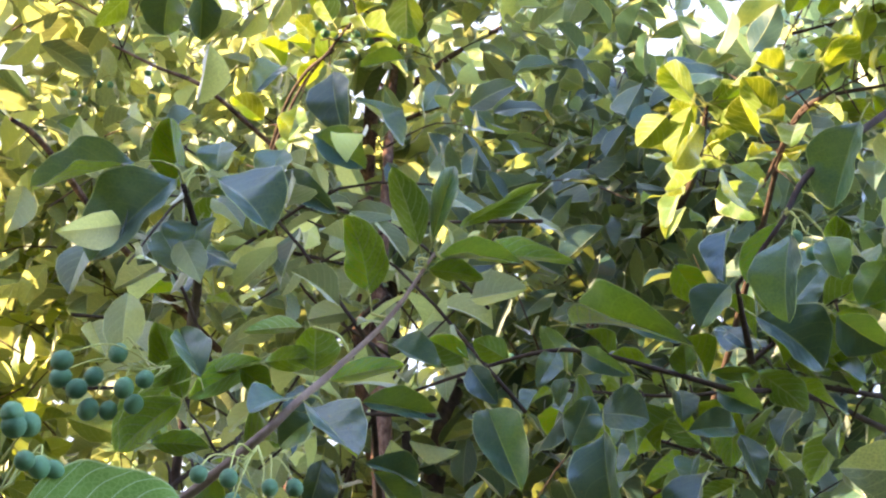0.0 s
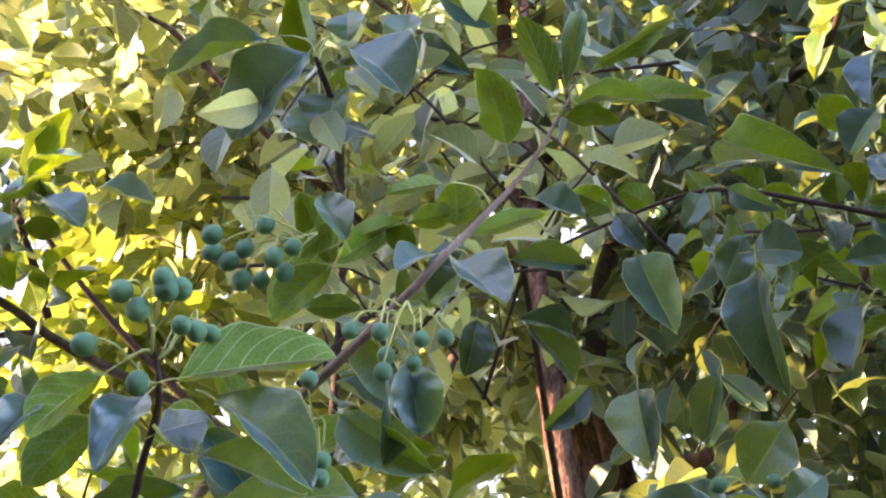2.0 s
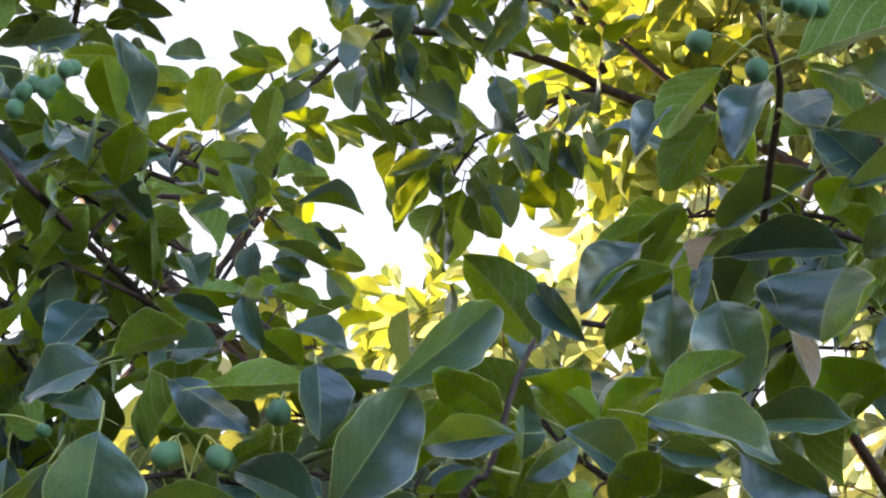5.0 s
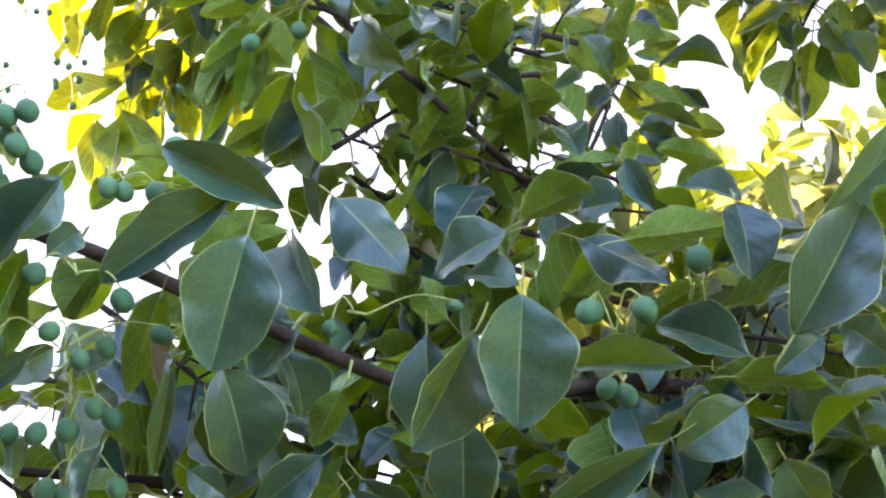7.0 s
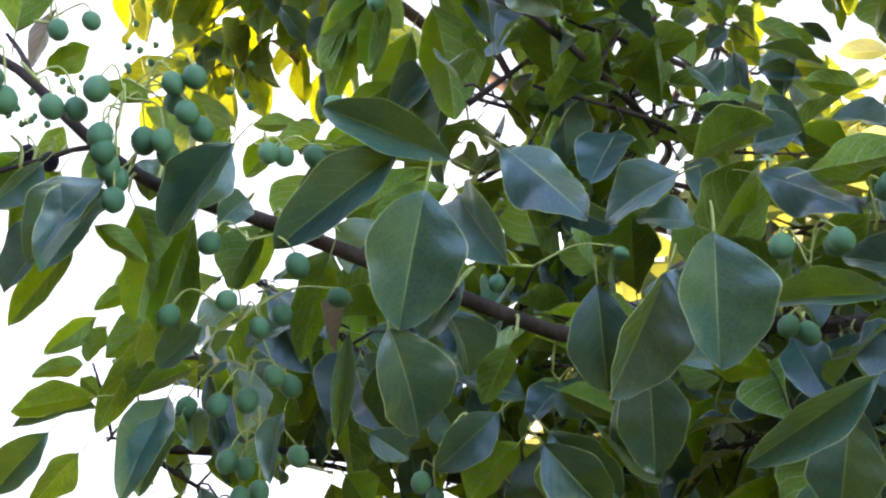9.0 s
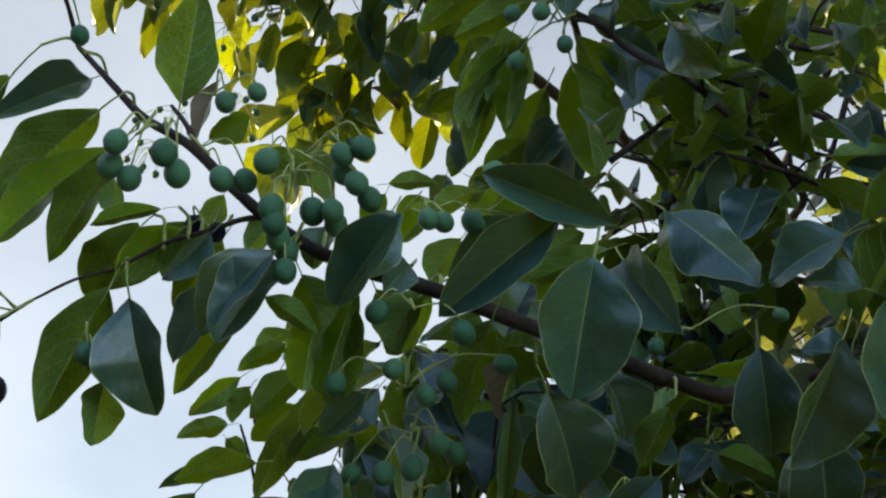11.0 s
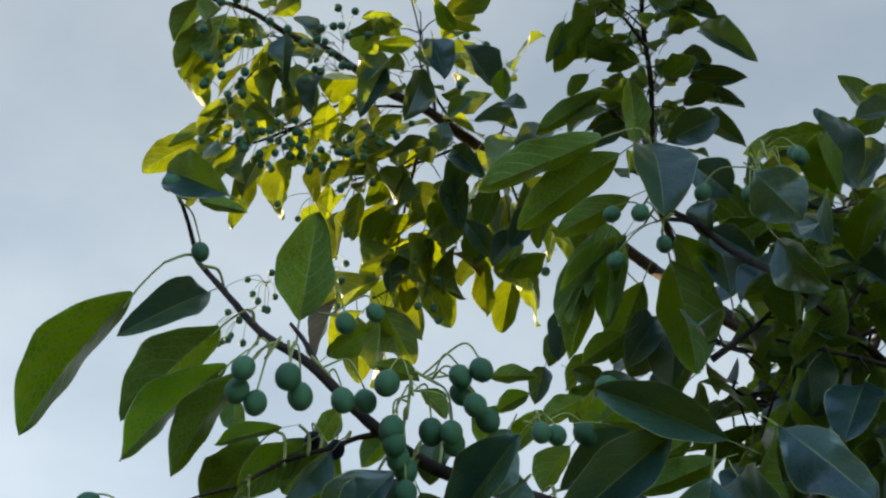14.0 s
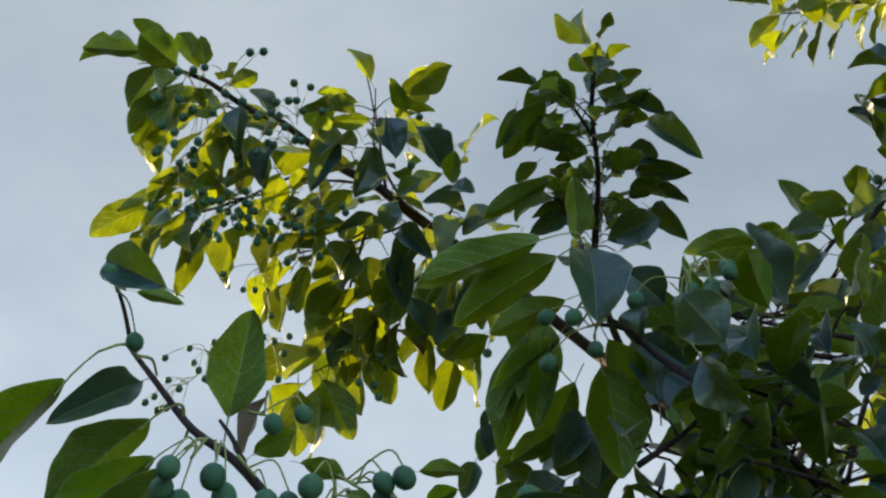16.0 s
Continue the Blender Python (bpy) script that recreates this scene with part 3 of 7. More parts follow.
leaf(stem_a, -0.795, 0.443, 1.845, -0.841, 0.398, 1.874, 0.57, -0.77, -0.28, 0.024, kind=7)
leaf(stem_a, -0.772, 0.454, 1.849, -0.732, 0.465, 1.801, 0.55, -0.79, 0.28, 0.033, kind=6)
leaf(stem_a, -0.856, 0.471, 1.878, -0.886, 0.450, 1.877, -0.33, 0.43, 0.84, 0.022, kind=3)
leaf(stem_a, -0.882, 0.481, 1.853, -0.895, 0.470, 1.821, 0.34, -0.92, 0.20, 0.029, kind=2)
leaf(stem_a, -0.679, 0.487, 1.786, -0.690, 0.495, 1.725, 0.77, -0.61, -0.21, 0.045, kind=2)
leaf(stem_a, -0.704, 0.485, 1.772, -0.736, 0.477, 1.719, 0.83, -0.35, -0.44, 0.035, kind=2)
leaf(stem_a, -0.625, 0.547, 1.758, -0.681, 0.530, 1.764, 0.29, -0.95, -0.09, 0.017, kind=4)
leaf(stem_a, -0.616, 0.584, 1.772, -0.657, 0.568, 1.792, 0.45, -0.87, 0.22, 0.028, kind=7)
leaf(stem_a, -0.598, 0.541, 1.733, -0.623, 0.525, 1.712, 0.68, -0.67, -0.31, 0.028, kind=7)
leaf(stem_a, -0.745, 0.528, 1.749, -0.758, 0.550, 1.701, 0.50, -0.73, -0.47, 0.035, kind=0)
leaf(stem_a, -0.873, 0.481, 1.787, -0.890, 0.520, 1.739, 0.89, -0.16, -0.44, 0.048, kind=1)
leaf(stem_a, -0.624, 0.515, 1.713, -0.682, 0.499, 1.683, 0.43, -0.81, -0.41, 0.020, kind=2)
leaf(stem_a, -0.671, 0.581, 1.716, -0.688, 0.595, 1.679, 0.40, -0.79, -0.47, 0.037, kind=7)
leaf(stem_a, -0.782, 0.490, 1.709, -0.767, 0.518, 1.678, 0.57, -0.73, -0.37, 0.030, kind=4)
leaf(stem_a, -0.784, 0.538, 1.728, -0.775, 0.577, 1.705, 0.83, -0.41, -0.38, 0.017, kind=2)
leaf(stem_a, -0.845, 0.508, 1.815, -0.873, 0.504, 1.789, 0.30, -0.94, -0.15, 0.028, kind=2)
leaf(stem_a, -0.868, 0.520, 1.808, -0.869, 0.540, 1.773, 0.97, -0.20, -0.14, 0.030, kind=4)
leaf(stem_a, -0.646, 0.520, 1.817, -0.608, 0.559, 1.830, -0.63, 0.41, 0.66, 0.020, kind=5)
leaf(stem_a, -0.680, 0.533, 1.832, -0.633, 0.542, 1.799, 0.37, -0.88, 0.31, 0.023, kind=6)
leaf(stem_a, -0.717, 0.526, 1.842, -0.758, 0.518, 1.826, 0.11, -0.97, 0.20, 0.033, kind=1)
leaf(stem_a, -0.704, 0.517, 1.841, -0.660, 0.518, 1.847, -0.14, 0.40, 0.91, 0.025, kind=7)
leaf(stem_a, -0.683, 0.538, 1.850, -0.657, 0.540, 1.847, 0.09, -0.98, 0.18, 0.026, kind=2)
leaf(stem_a, -0.589, 0.525, 1.822, -0.584, 0.525, 1.783, 0.74, -0.67, 0.11, 0.027, kind=7)
leaf(stem_a, -0.862, 0.426, 1.809, -0.898, 0.440, 1.765, -0.63, 0.43, 0.64, 0.022, kind=3)
leaf(stem_a, -0.902, 0.416, 1.833, -0.914, 0.405, 1.801, -0.94, 0.10, 0.32, 0.027, kind=7)
leaf(stem_a, -0.911, 0.367, 1.824, -0.916, 0.378, 1.769, -0.59, 0.78, 0.22, 0.025, kind=6)
leaf(stem_a, -0.859, 0.437, 1.770, -0.873, 0.443, 1.718, 0.70, -0.66, -0.27, 0.011, kind=7)
leaf(stem_a, -0.849, 0.428, 1.783, -0.867, 0.437, 1.760, -0.75, 0.17, 0.64, 0.008, dry=True)
leaf(stem_a, -0.913, 0.389, 1.774, -0.936, 0.380, 1.756, 0.51, -0.83, -0.23, 0.018, kind=2)
leaf(stem_a, -0.928, 0.383, 1.731, -0.933, 0.372, 1.689, 0.67, -0.73, 0.11, 0.021, kind=7)
leaf(stem_a, -0.922, 0.386, 1.730, -0.942, 0.393, 1.716, -0.52, 0.19, 0.83, 0.012, kind=6)
leaf(stem_a, -0.965, 0.402, 1.785, -0.982, 0.396, 1.761, -0.83, 0.16, 0.53, 0.020, kind=3)
leaf(stem_a, -0.943, 0.407, 1.763, -0.973, 0.396, 1.753, -0.43, 0.57, 0.70, 0.013, kind=7)
leaf(stem_a, -0.936, 0.402, 1.740, -0.929, 0.401, 1.715, 0.71, -0.66, 0.23, 0.018, kind=4)
leaf(stem_a, -0.966, 0.455, 1.784, -0.954, 0.453, 1.737, 0.96, -0.09, 0.26, 0.026, kind=1)
leaf(stem_a, -0.892, 0.425, 1.733, -0.889, 0.415, 1.695, 0.46, -0.85, 0.26, 0.013, kind=7)
leaf(stem_a, -0.904, 0.433, 1.783, -0.911, 0.415, 1.769, 0.77, -0.54, 0.34, 0.014, kind=7)
leaf(stem_a, -0.865, 0.458, 1.724, -0.855, 0.476, 1.712, 0.80, -0.58, -0.17, 0.017, kind=1)
leaf(stem_a, -0.837, 0.525, 1.743, -0.865, 0.507, 1.714, 0.70, -0.67, -0.25, 0.024, kind=7)
leaf(stem_a, -0.831, 0.533, 1.727, -0.856, 0.523, 1.698, -0.77, 0.27, 0.58, 0.031, kind=1)
leaf(stem_a, -0.836, 0.535, 1.782, -0.863, 0.544, 1.758, -0.47, 0.53, 0.71, 0.020, kind=5)
leaf(stem_a, -0.858, 0.575, 1.805, -0.848, 0.607, 1.801, -0.58, 0.27, 0.77, 0.022, kind=1)
leaf(stem_a, -0.834, 0.575, 1.766, -0.814, 0.599, 1.753, -0.49, 0.70, 0.52, 0.018, kind=7)
leaf(stem_a, -0.744, 0.583, 1.765, -0.719, 0.602, 1.758, -0.30, 0.65, 0.70, 0.024, kind=5)
leaf(stem_a, -0.904, 0.480, 1.714, -0.895, 0.489, 1.695, -0.17, 0.92, 0.35, 0.025, kind=1)
leaf(stem_a, -1.129, 0.465, 1.814, -1.131, 0.484, 1.805, -0.75, 0.24, 0.62, 0.012, kind=1)
leaf(stem_a, -0.715, 0.533, 1.815, -0.741, 0.521, 1.823, 0.49, -0.76, 0.43, 0.023, kind=1)
leaf(stem_a, -0.615, 0.606, 1.703, -0.653, 0.593, 1.698, 0.35, -0.83, -0.44, 0.016, kind=1)
leaf(stem_a, -0.620, 0.604, 1.694, -0.657, 0.596, 1.678, 0.35, -0.83, -0.44, 0.018, kind=7)
leaf(stem_a, -0.618, 0.568, 1.758, -0.587, 0.603, 1.758, -0.46, 0.40, 0.79, 0.017, kind=0)
leaf(stem_a, -0.582, 0.590, 1.777, -0.598, 0.571, 1.756, 0.80, -0.60, -0.07, 0.018, kind=1)
leaf(stem_a, -0.883, 0.437, 1.894, -0.902, 0.421, 1.881, -0.69, 0.36, 0.63, 0.015, kind=0)
leaf(stem_a, -0.891, 0.440, 1.890, -0.888, 0.454, 1.872, -0.34, 0.77, 0.54, 0.017, kind=0)
leaf(stem_a, -0.892, 0.426, 1.841, -0.849, 0.455, 1.861, 0.53, -0.84, 0.07, 0.023, kind=4)
leaf(stem_a, -0.899, 0.471, 1.856, -0.860, 0.500, 1.882, -0.71, 0.54, 0.45, 0.025, kind=5)
leaf(stem_a, -0.825, 0.475, 1.852, -0.861, 0.453, 1.838, -0.58, 0.60, 0.55, 0.018, kind=5)
leaf(stem_a, -0.858, 0.353, 1.843, -0.875, 0.336, 1.809, 0.91, -0.18, -0.37, 0.027, kind=7)
leaf(stem_a, -0.914, 0.345, 1.880, -0.910, 0.360, 1.867, -0.29, 0.66, 0.69, 0.012, kind=7)
leaf(stem_a, -0.948, 0.341, 1.904, -0.936, 0.364, 1.898, -0.37, 0.45, 0.81, 0.014, kind=3)
leaf(stem_a, -0.856, 0.418, 1.866, -0.822, 0.468, 1.864, -0.49, 0.37, 0.79, 0.024, kind=1)
leaf(stem_a, -0.894, 0.416, 1.883, -0.916, 0.414, 1.866, -0.61, 0.27, 0.75, 0.017, kind=5)
leaf(stem_a, -0.905, 0.449, 1.876, -0.920, 0.441, 1.851, -0.86, 0.22, 0.46, 0.021, kind=7)
leaf(stem_a, -0.901, 0.388, 1.880, -0.915, 0.390, 1.862, -0.77, 0.19, 0.61, 0.015, kind=7)
leaf(stem_a, -0.875, 0.455, 1.899, -0.892, 0.450, 1.882, -0.67, 0.53, 0.52, 0.016, kind=3)
leaf(stem_a, -0.874, 0.381, 1.829, -0.878, 0.365, 1.811, 0.94, -0.33, 0.06, 0.017, kind=2)
leaf(stem_a, -0.930, 0.343, 1.862, -0.947, 0.335, 1.843, -0.77, 0.28, 0.58, 0.016, kind=1)
leaf(stem_a, -0.904, 0.351, 1.850, -0.909, 0.348, 1.827, 0.61, -0.79, -0.02, 0.018, kind=4)
leaf(stem_a, -0.961, 0.329, 1.880, -0.977, 0.328, 1.862, -0.68, 0.39, 0.62, 0.014, kind=6)
leaf(stem_a, -0.983, 0.310, 1.855, -1.026, 0.299, 1.839, -0.44, 0.55, 0.71, 0.028, kind=5)
leaf(stem_a, -0.944, 0.313, 1.848, -0.964, 0.298, 1.824, -0.79, 0.06, 0.61, 0.031, kind=7)
leaf(stem_a, -0.915, 0.317, 1.823, -0.918, 0.306, 1.803, 0.99, -0.11, -0.07, 0.017, kind=7)
leaf(stem_a, -0.993, 0.384, 1.754, -1.012, 0.347, 1.742, -0.70, 0.14, 0.70, 0.020, kind=0)
leaf(stem_a, -1.159, 0.500, 1.809, -1.175, 0.447, 1.787, 0.92, -0.35, 0.18, 0.014, kind=2)
leaf(stem_a, -0.981, 0.402, 1.784, -1.009, 0.398, 1.740, -0.77, 0.45, 0.44, 0.019, kind=6)
leaf(stem_a, -0.955, 0.409, 1.767, -0.986, 0.398, 1.754, -0.45, 0.35, 0.82, 0.017, kind=1)
leaf(stem_a, -1.151, 0.459, 1.781, -1.187, 0.446, 1.747, 0.61, -0.70, -0.36, 0.026, kind=2)
leaf(stem_a, -0.934, 0.386, 1.741, -0.933, 0.362, 1.685, 0.77, -0.58, 0.25, 0.024, kind=7)
leaf(stem_a, -1.153, 0.485, 1.774, -1.178, 0.470, 1.740, -0.82, 0.14, 0.56, 0.025, kind=6)
leaf(stem_a, -0.925, 0.408, 1.810, -0.947, 0.377, 1.757, 0.57, -0.79, 0.22, 0.020, kind=2)
leaf(stem_a, -0.897, 0.367, 1.820, -0.916, 0.363, 1.764, -0.88, 0.40, 0.27, 0.023, kind=7)
leaf(stem_a, -0.905, 0.425, 1.836, -0.923, 0.410, 1.804, -0.89, 0.05, 0.45, 0.033, kind=0)
leaf(stem_a, -0.897, 0.317, 1.819, -0.910, 0.292, 1.773, 0.69, -0.70, 0.18, 0.028, kind=2)
leaf(stem_a, -0.949, 0.334, 1.810, -0.985, 0.324, 1.775, -0.70, 0.26, 0.67, 0.018, kind=0)
leaf(stem_a, -0.892, 0.505, 1.787, -0.902, 0.525, 1.742, 0.60, -0.67, -0.44, 0.041, kind=2)
leaf(stem_a, -0.779, 0.538, 1.803, -0.791, 0.560, 1.752, 0.49, -0.76, -0.44, 0.035, kind=4)
leaf(stem_a, -0.762, 0.553, 1.756, -0.781, 0.573, 1.704, 0.46, -0.75, -0.47, 0.037, kind=1)
leaf(stem_a, -0.844, 0.590, 1.777, -0.834, 0.608, 1.758, 0.50, -0.74, -0.44, 0.026, kind=1)
leaf(stem_a, -0.891, 0.536, 1.765, -0.886, 0.559, 1.736, 0.57, -0.69, -0.44, 0.025, kind=2)
leaf(stem_a, -0.790, 0.506, 1.719, -0.773, 0.536, 1.688, 0.50, -0.75, -0.44, 0.031, kind=2)
leaf(stem_a, -0.860, 0.544, 1.781, -0.838, 0.569, 1.809, -0.80, 0.60, 0.09, 0.017)
leaf(stem_a, -0.603, 0.587, 1.721, -0.597, 0.609, 1.699, 0.19, -0.72, -0.67, 0.028)
leafy(stem_a, [(-0.740, 0.747, 1.830), (-0.770, 0.693, 1.811), (-0.830, 0.661, 1.803), (-0.894, 0.640, 1.809)], 18, 0.054, 101, 0.9, 1.1)
leafy(stem_a, [(-0.652, 0.758, 1.792), (-0.703, 0.741, 1.776), (-0.764, 0.715, 1.759), (-0.849, 0.722, 1.759)], 24, 0.0576, 102, 0.8, 1.1)
leafy(stem_a, [(-0.752, 0.813, 1.791), (-0.795, 0.764, 1.771), (-0.858, 0.765, 1.772)], 15, 0.0576, 103, 0.6, 1.1)
# a lower bough beneath it
stem_b = branch([(-1.119, 0.531, 1.778), (-1.092, 0.565, 1.778), (-1.061, 0.628, 1.782), (-1.038, 0.694, 1.780), (-1.029, 0.770, 1.776), (-1.050, 0.945, 1.781)], 0.003, 0.007, extra=[((-1.119, 0.531, 1.778), (-1.126, 0.486, 1.778), 0.002, 0.001), ((-1.124, 0.489, 1.778), (-1.098, 0.452, 1.813), 0.0012, 0.0008), ((-1.126, 0.487, 1.776), (-1.090, 0.479, 1.784), 0.001, 0.0008)])
leaf(stem_b, -1.092, 0.481, 1.872, -1.122, 0.465, 1.859, -0.55, 0.55, 0.63, 0.016, kind=3)
leaf(stem_b, -1.123, 0.469, 1.855, -1.149, 0.449, 1.830, -0.77, 0.40, 0.50, 0.017, kind=6)
leaf(stem_b, -1.092, 0.495, 1.858, -1.125, 0.480, 1.829, -0.71, 0.41, 0.57, 0.024, kind=1)
leaf(stem_b, -1.086, 0.520, 1.855, -1.101, 0.491, 1.827, 0.93, -0.16, -0.33, 0.024, kind=2)
leaf(stem_b, -1.120, 0.475, 1.849, -1.133, 0.470, 1.827, -0.87, 0.09, 0.49, 0.016, kind=3)
leaf(stem_b, -1.134, 0.469, 1.825, -1.164, 0.451, 1.820, -0.48, 0.62, 0.62, 0.015, kind=3)
leaf(stem_b, -1.124, 0.519, 1.848, -1.151, 0.502, 1.825, -0.72, 0.42, 0.55, 0.025, kind=6)
leaf(stem_b, -1.088, 0.558, 1.860, -1.106, 0.539, 1.828, 0.86, -0.45, -0.23, 0.024, kind=1)
leaf(stem_b, -1.090, 0.571, 1.839, -1.100, 0.553, 1.818, -0.94, 0.27, 0.19, 0.021, kind=7)
leaf(stem_b, -1.112, 0.498, 1.892, -1.133, 0.486, 1.879, -0.61, 0.30, 0.73, 0.016, kind=1)
leaf(stem_b, -1.037, 0.626, 1.772, -1.034, 0.655, 1.756, -0.84, 0.33, 0.43, 0.026)
leaf(stem_b, -1.089, 0.567, 1.781, -1.108, 0.565, 1.766, -0.48, 0.73, 0.49, 0.021)
leafy(stem_b, [(-1.118, 0.498, 1.777), (-1.115, 0.543, 1.759), (-1.097, 0.572, 1.742)], 11, 0.054, 104, 0.6, 1)
leafy(stem_b, [(-1.072, 0.618, 1.777), (-1.056, 0.679, 1.773), (-1.042, 0.761, 1.772)], 17, 0.0528, 105, 0.6, 1)
# berries of the fruiting branch
fruit((-0.903, 0.247, 1.872), [(-0.908, 0.231, 1.852), (-0.919, 0.236, 1.846), (-0.915, 0.244, 1.841)], 0.0108, (), 400, "cluster of unripe green berries on thin stalks")
fruit((-0.912, 0.258, 1.877), [(-0.906, 0.255, 1.855), (-0.909, 0.265, 1.849)], 0.0121, (), 401, "cluster of unripe green berries on thin stalks")
fruit((-0.916, 0.275, 1.876), [(-0.902, 0.285, 1.851), (-0.897, 0.295, 1.852)], 0.0118, (), 402, "cluster of unripe green berries on thin stalks")
fruit((-0.878, 0.307, 1.863), [(-0.879, 0.293, 1.855), (-0.883, 0.300, 1.835), (-0.876, 0.319, 1.837), (-0.863, 0.320, 1.833)], 0.0116, (), 403, "cluster of unripe green berries on thin stalks")
fruit((-0.878, 0.307, 1.860), [(-0.883, 0.302, 1.828), (-0.888, 0.309, 1.824), (-0.889, 0.315, 1.820), (-0.883, 0.310, 1.806)], 0.0113, (), 404, "cluster of unripe green berries on thin stalks")
fruit((-0.876, 0.307, 1.865), [(-0.845, 0.322, 1.860), (-0.854, 0.317, 1.858), (-0.862, 0.325, 1.854), (-0.849, 0.322, 1.843), (-0.852, 0.333, 1.840), (-0.872, 0.330, 1.833)], 0.0108, (), 405, "cluster of unripe green berries on thin stalks")
fruit((-0.888, 0.395, 1.869), [(-0.874, 0.393, 1.858), (-0.871, 0.401, 1.858), (-0.867, 0.419, 1.863)], 0.0116, (), 406, "cluster of unripe green berries on thin stalks")
fruit((-0.871, 0.378, 1.809), [(-0.873, 0.358, 1.797), (-0.852, 0.395, 1.791)], 0.0116, (), 407, "cluster of unripe green berries on thin stalks")
fruit((-0.892, 0.390, 1.771), [(-0.880, 0.376, 1.775), (-0.907, 0.363, 1.771), (-0.873, 0.405, 1.774), (-0.872, 0.390, 1.763), (-0.844, 0.415, 1.778)], 0.0104, (), 408, "cluster of unripe green berries on thin stalks")
fruit((-0.921, 0.282, 1.904), [(-0.902, 0.284, 1.892), (-0.895, 0.297, 1.900)], 0.0100, (), 409, "cluster of unripe green berries on thin stalks")
fruit((-0.988, 0.275, 1.794), [(-0.980, 0.270, 1.781), (-0.980, 0.276, 1.777)], 0.0094, (), 410, "cluster of unripe green berries on thin stalks")
fruit((-0.841, 0.437, 1.868), [(-0.840, 0.406, 1.877)], 0.0110, (), 411, "cluster of unripe green berries on thin stalks")
fruit((-0.903, 0.411, 1.761), [(-0.885, 0.412, 1.747), (-0.886, 0.424, 1.745), (-0.930, 0.395, 1.737), (-0.906, 0.395, 1.733), (-0.902, 0.410, 1.738)], 0.0110, (), 412, "cluster of unripe green berries on thin stalks")
fruit((-0.915, 0.430, 1.742), [(-0.922, 0.416, 1.712), (-0.920, 0.426, 1.710), (-0.926, 0.441, 1.702), (-0.923, 0.426, 1.696), (-0.901, 0.444, 1.716)], 0.0110, (), 413, "cluster of unripe green berries on thin stalks")
fruit((-0.854, 0.538, 1.740), [(-0.862, 0.514, 1.731), (-0.858, 0.524, 1.733)], 0.0107, (), 414, "cluster of unripe green berries on thin stalks")
fruit((-0.873, 0.528, 1.722), [(-0.876, 0.508, 1.710), (-0.877, 0.520, 1.704)], 0.0107, (), 415, "cluster of unripe green berries on thin stalks")
fruit((-0.668, 0.557, 1.792), [(-0.673, 0.536, 1.792), (-0.653, 0.552, 1.792)], 0.0107, (), 416, "cluster of unripe green berries on thin stalks")
fruit((-0.700, 0.608, 1.786), [(-0.702, 0.593, 1.775), (-0.696, 0.602, 1.772)], 0.0115, (), 417, "cluster of unripe green berries on thin stalks")
fruit((-0.644, 0.579, 1.806), [(-0.629, 0.562, 1.816)], 0.0108, (), 418, "cluster of unripe green berries on thin stalks")
fruit((-1.005, 0.253, 1.811), [(-1.012, 0.218, 1.810), (-1.015, 0.215, 1.796), (-1.024, 0.248, 1.768), (-1.033, 0.217, 1.757), (-1.038, 0.209, 1.784)], 0.0125, (2,), 114, "sparse berry cluster on a long bare stalk")
fruit((-1.012, 0.244, 2.002), [(-1.002, 0.235, 1.999), (-1.005, 0.260, 1.966)], 0.0105, (), 116, "cluster of unripe green berries on thin stalks")
fruit((-0.930, 0.302, 1.840), [(-0.946, 0.302, 1.848), (-0.931, 0.305, 1.840)], 0.009, (0, 1), 118, "pair of dark ripe berries")
fruit((-0.819, 0.518, 1.819), [(-0.777, 0.559, 1.826), (-0.824, 0.511, 1.808)], 0.0085, (), 128, "cluster of unripe green berries on thin stalks")
# leaves of the near low shoots
stem_c = branch([(-0.511, 0.525, 1.749), (-0.505, 0.525, 1.755), (-0.499, 0.525, 1.760), (-0.492, 0.534, 1.800), (-0.494, 0.563, 1.836)], 0.002, 0.0012, extra=[((-0.511, 0.525, 1.749), (-0.511, 0.531, 1.733), 0.002, 0.0025)])
leaf(stem_c, -0.531, 0.450, 1.722, -0.503, 0.458, 1.768, 0.63, -0.74, -0.24, 0.032, kind=2)
leaf(stem_c, -0.542, 0.511, 1.796, -0.512, 0.555, 1.851, 0.85, -0.52, -0.04, 0.026, kind=2)
leaf(stem_c, -0.505, 0.598, 1.851, -0.536, 0.573, 1.896, 0.17, 0.80, 0.57, 0.035, kind=0)
leaf(stem_c, -0.499, 0.539, 1.789, -0.520, 0.508, 1.800, -0.39, 0.52, 0.76, 0.023, kind=6)
leaf(stem_c, -0.475, 0.496, 1.761, -0.518, 0.497, 1.762, -0.03, -0.98, -0.20, 0.018, kind=1)
leaf(stem_c, -0.479, 0.593, 1.845, -0.505, 0.590, 1.878, -0.02, -0.99, -0.12, 0.017, kind=4)
leaf(stem_c, -0.483, 0.522, 1.760, -0.480, 0.517, 1.783, 0.75, -0.63, -0.22, 0.014, kind=2)
leaf(stem_c, -0.459, 0.523, 1.764, -0.477, 0.508, 1.746, 0.75, -0.62, -0.24, 0.014, kind=1)
leaf(stem_c, -0.454, 0.495, 1.760, -0.432, 0.518, 1.744, 0.73, -0.69, -0.01, 0.022, kind=2)
leaf(stem_c, -0.473, 0.593, 1.804, -0.442, 0.595, 1.822, -0.48, 0.48, 0.74, 0.017, kind=5)
leaf(stem_c, -0.465, 0.571, 1.793, -0.474, 0.550, 1.801, -0.36, 0.47, 0.81, 0.012, kind=7)
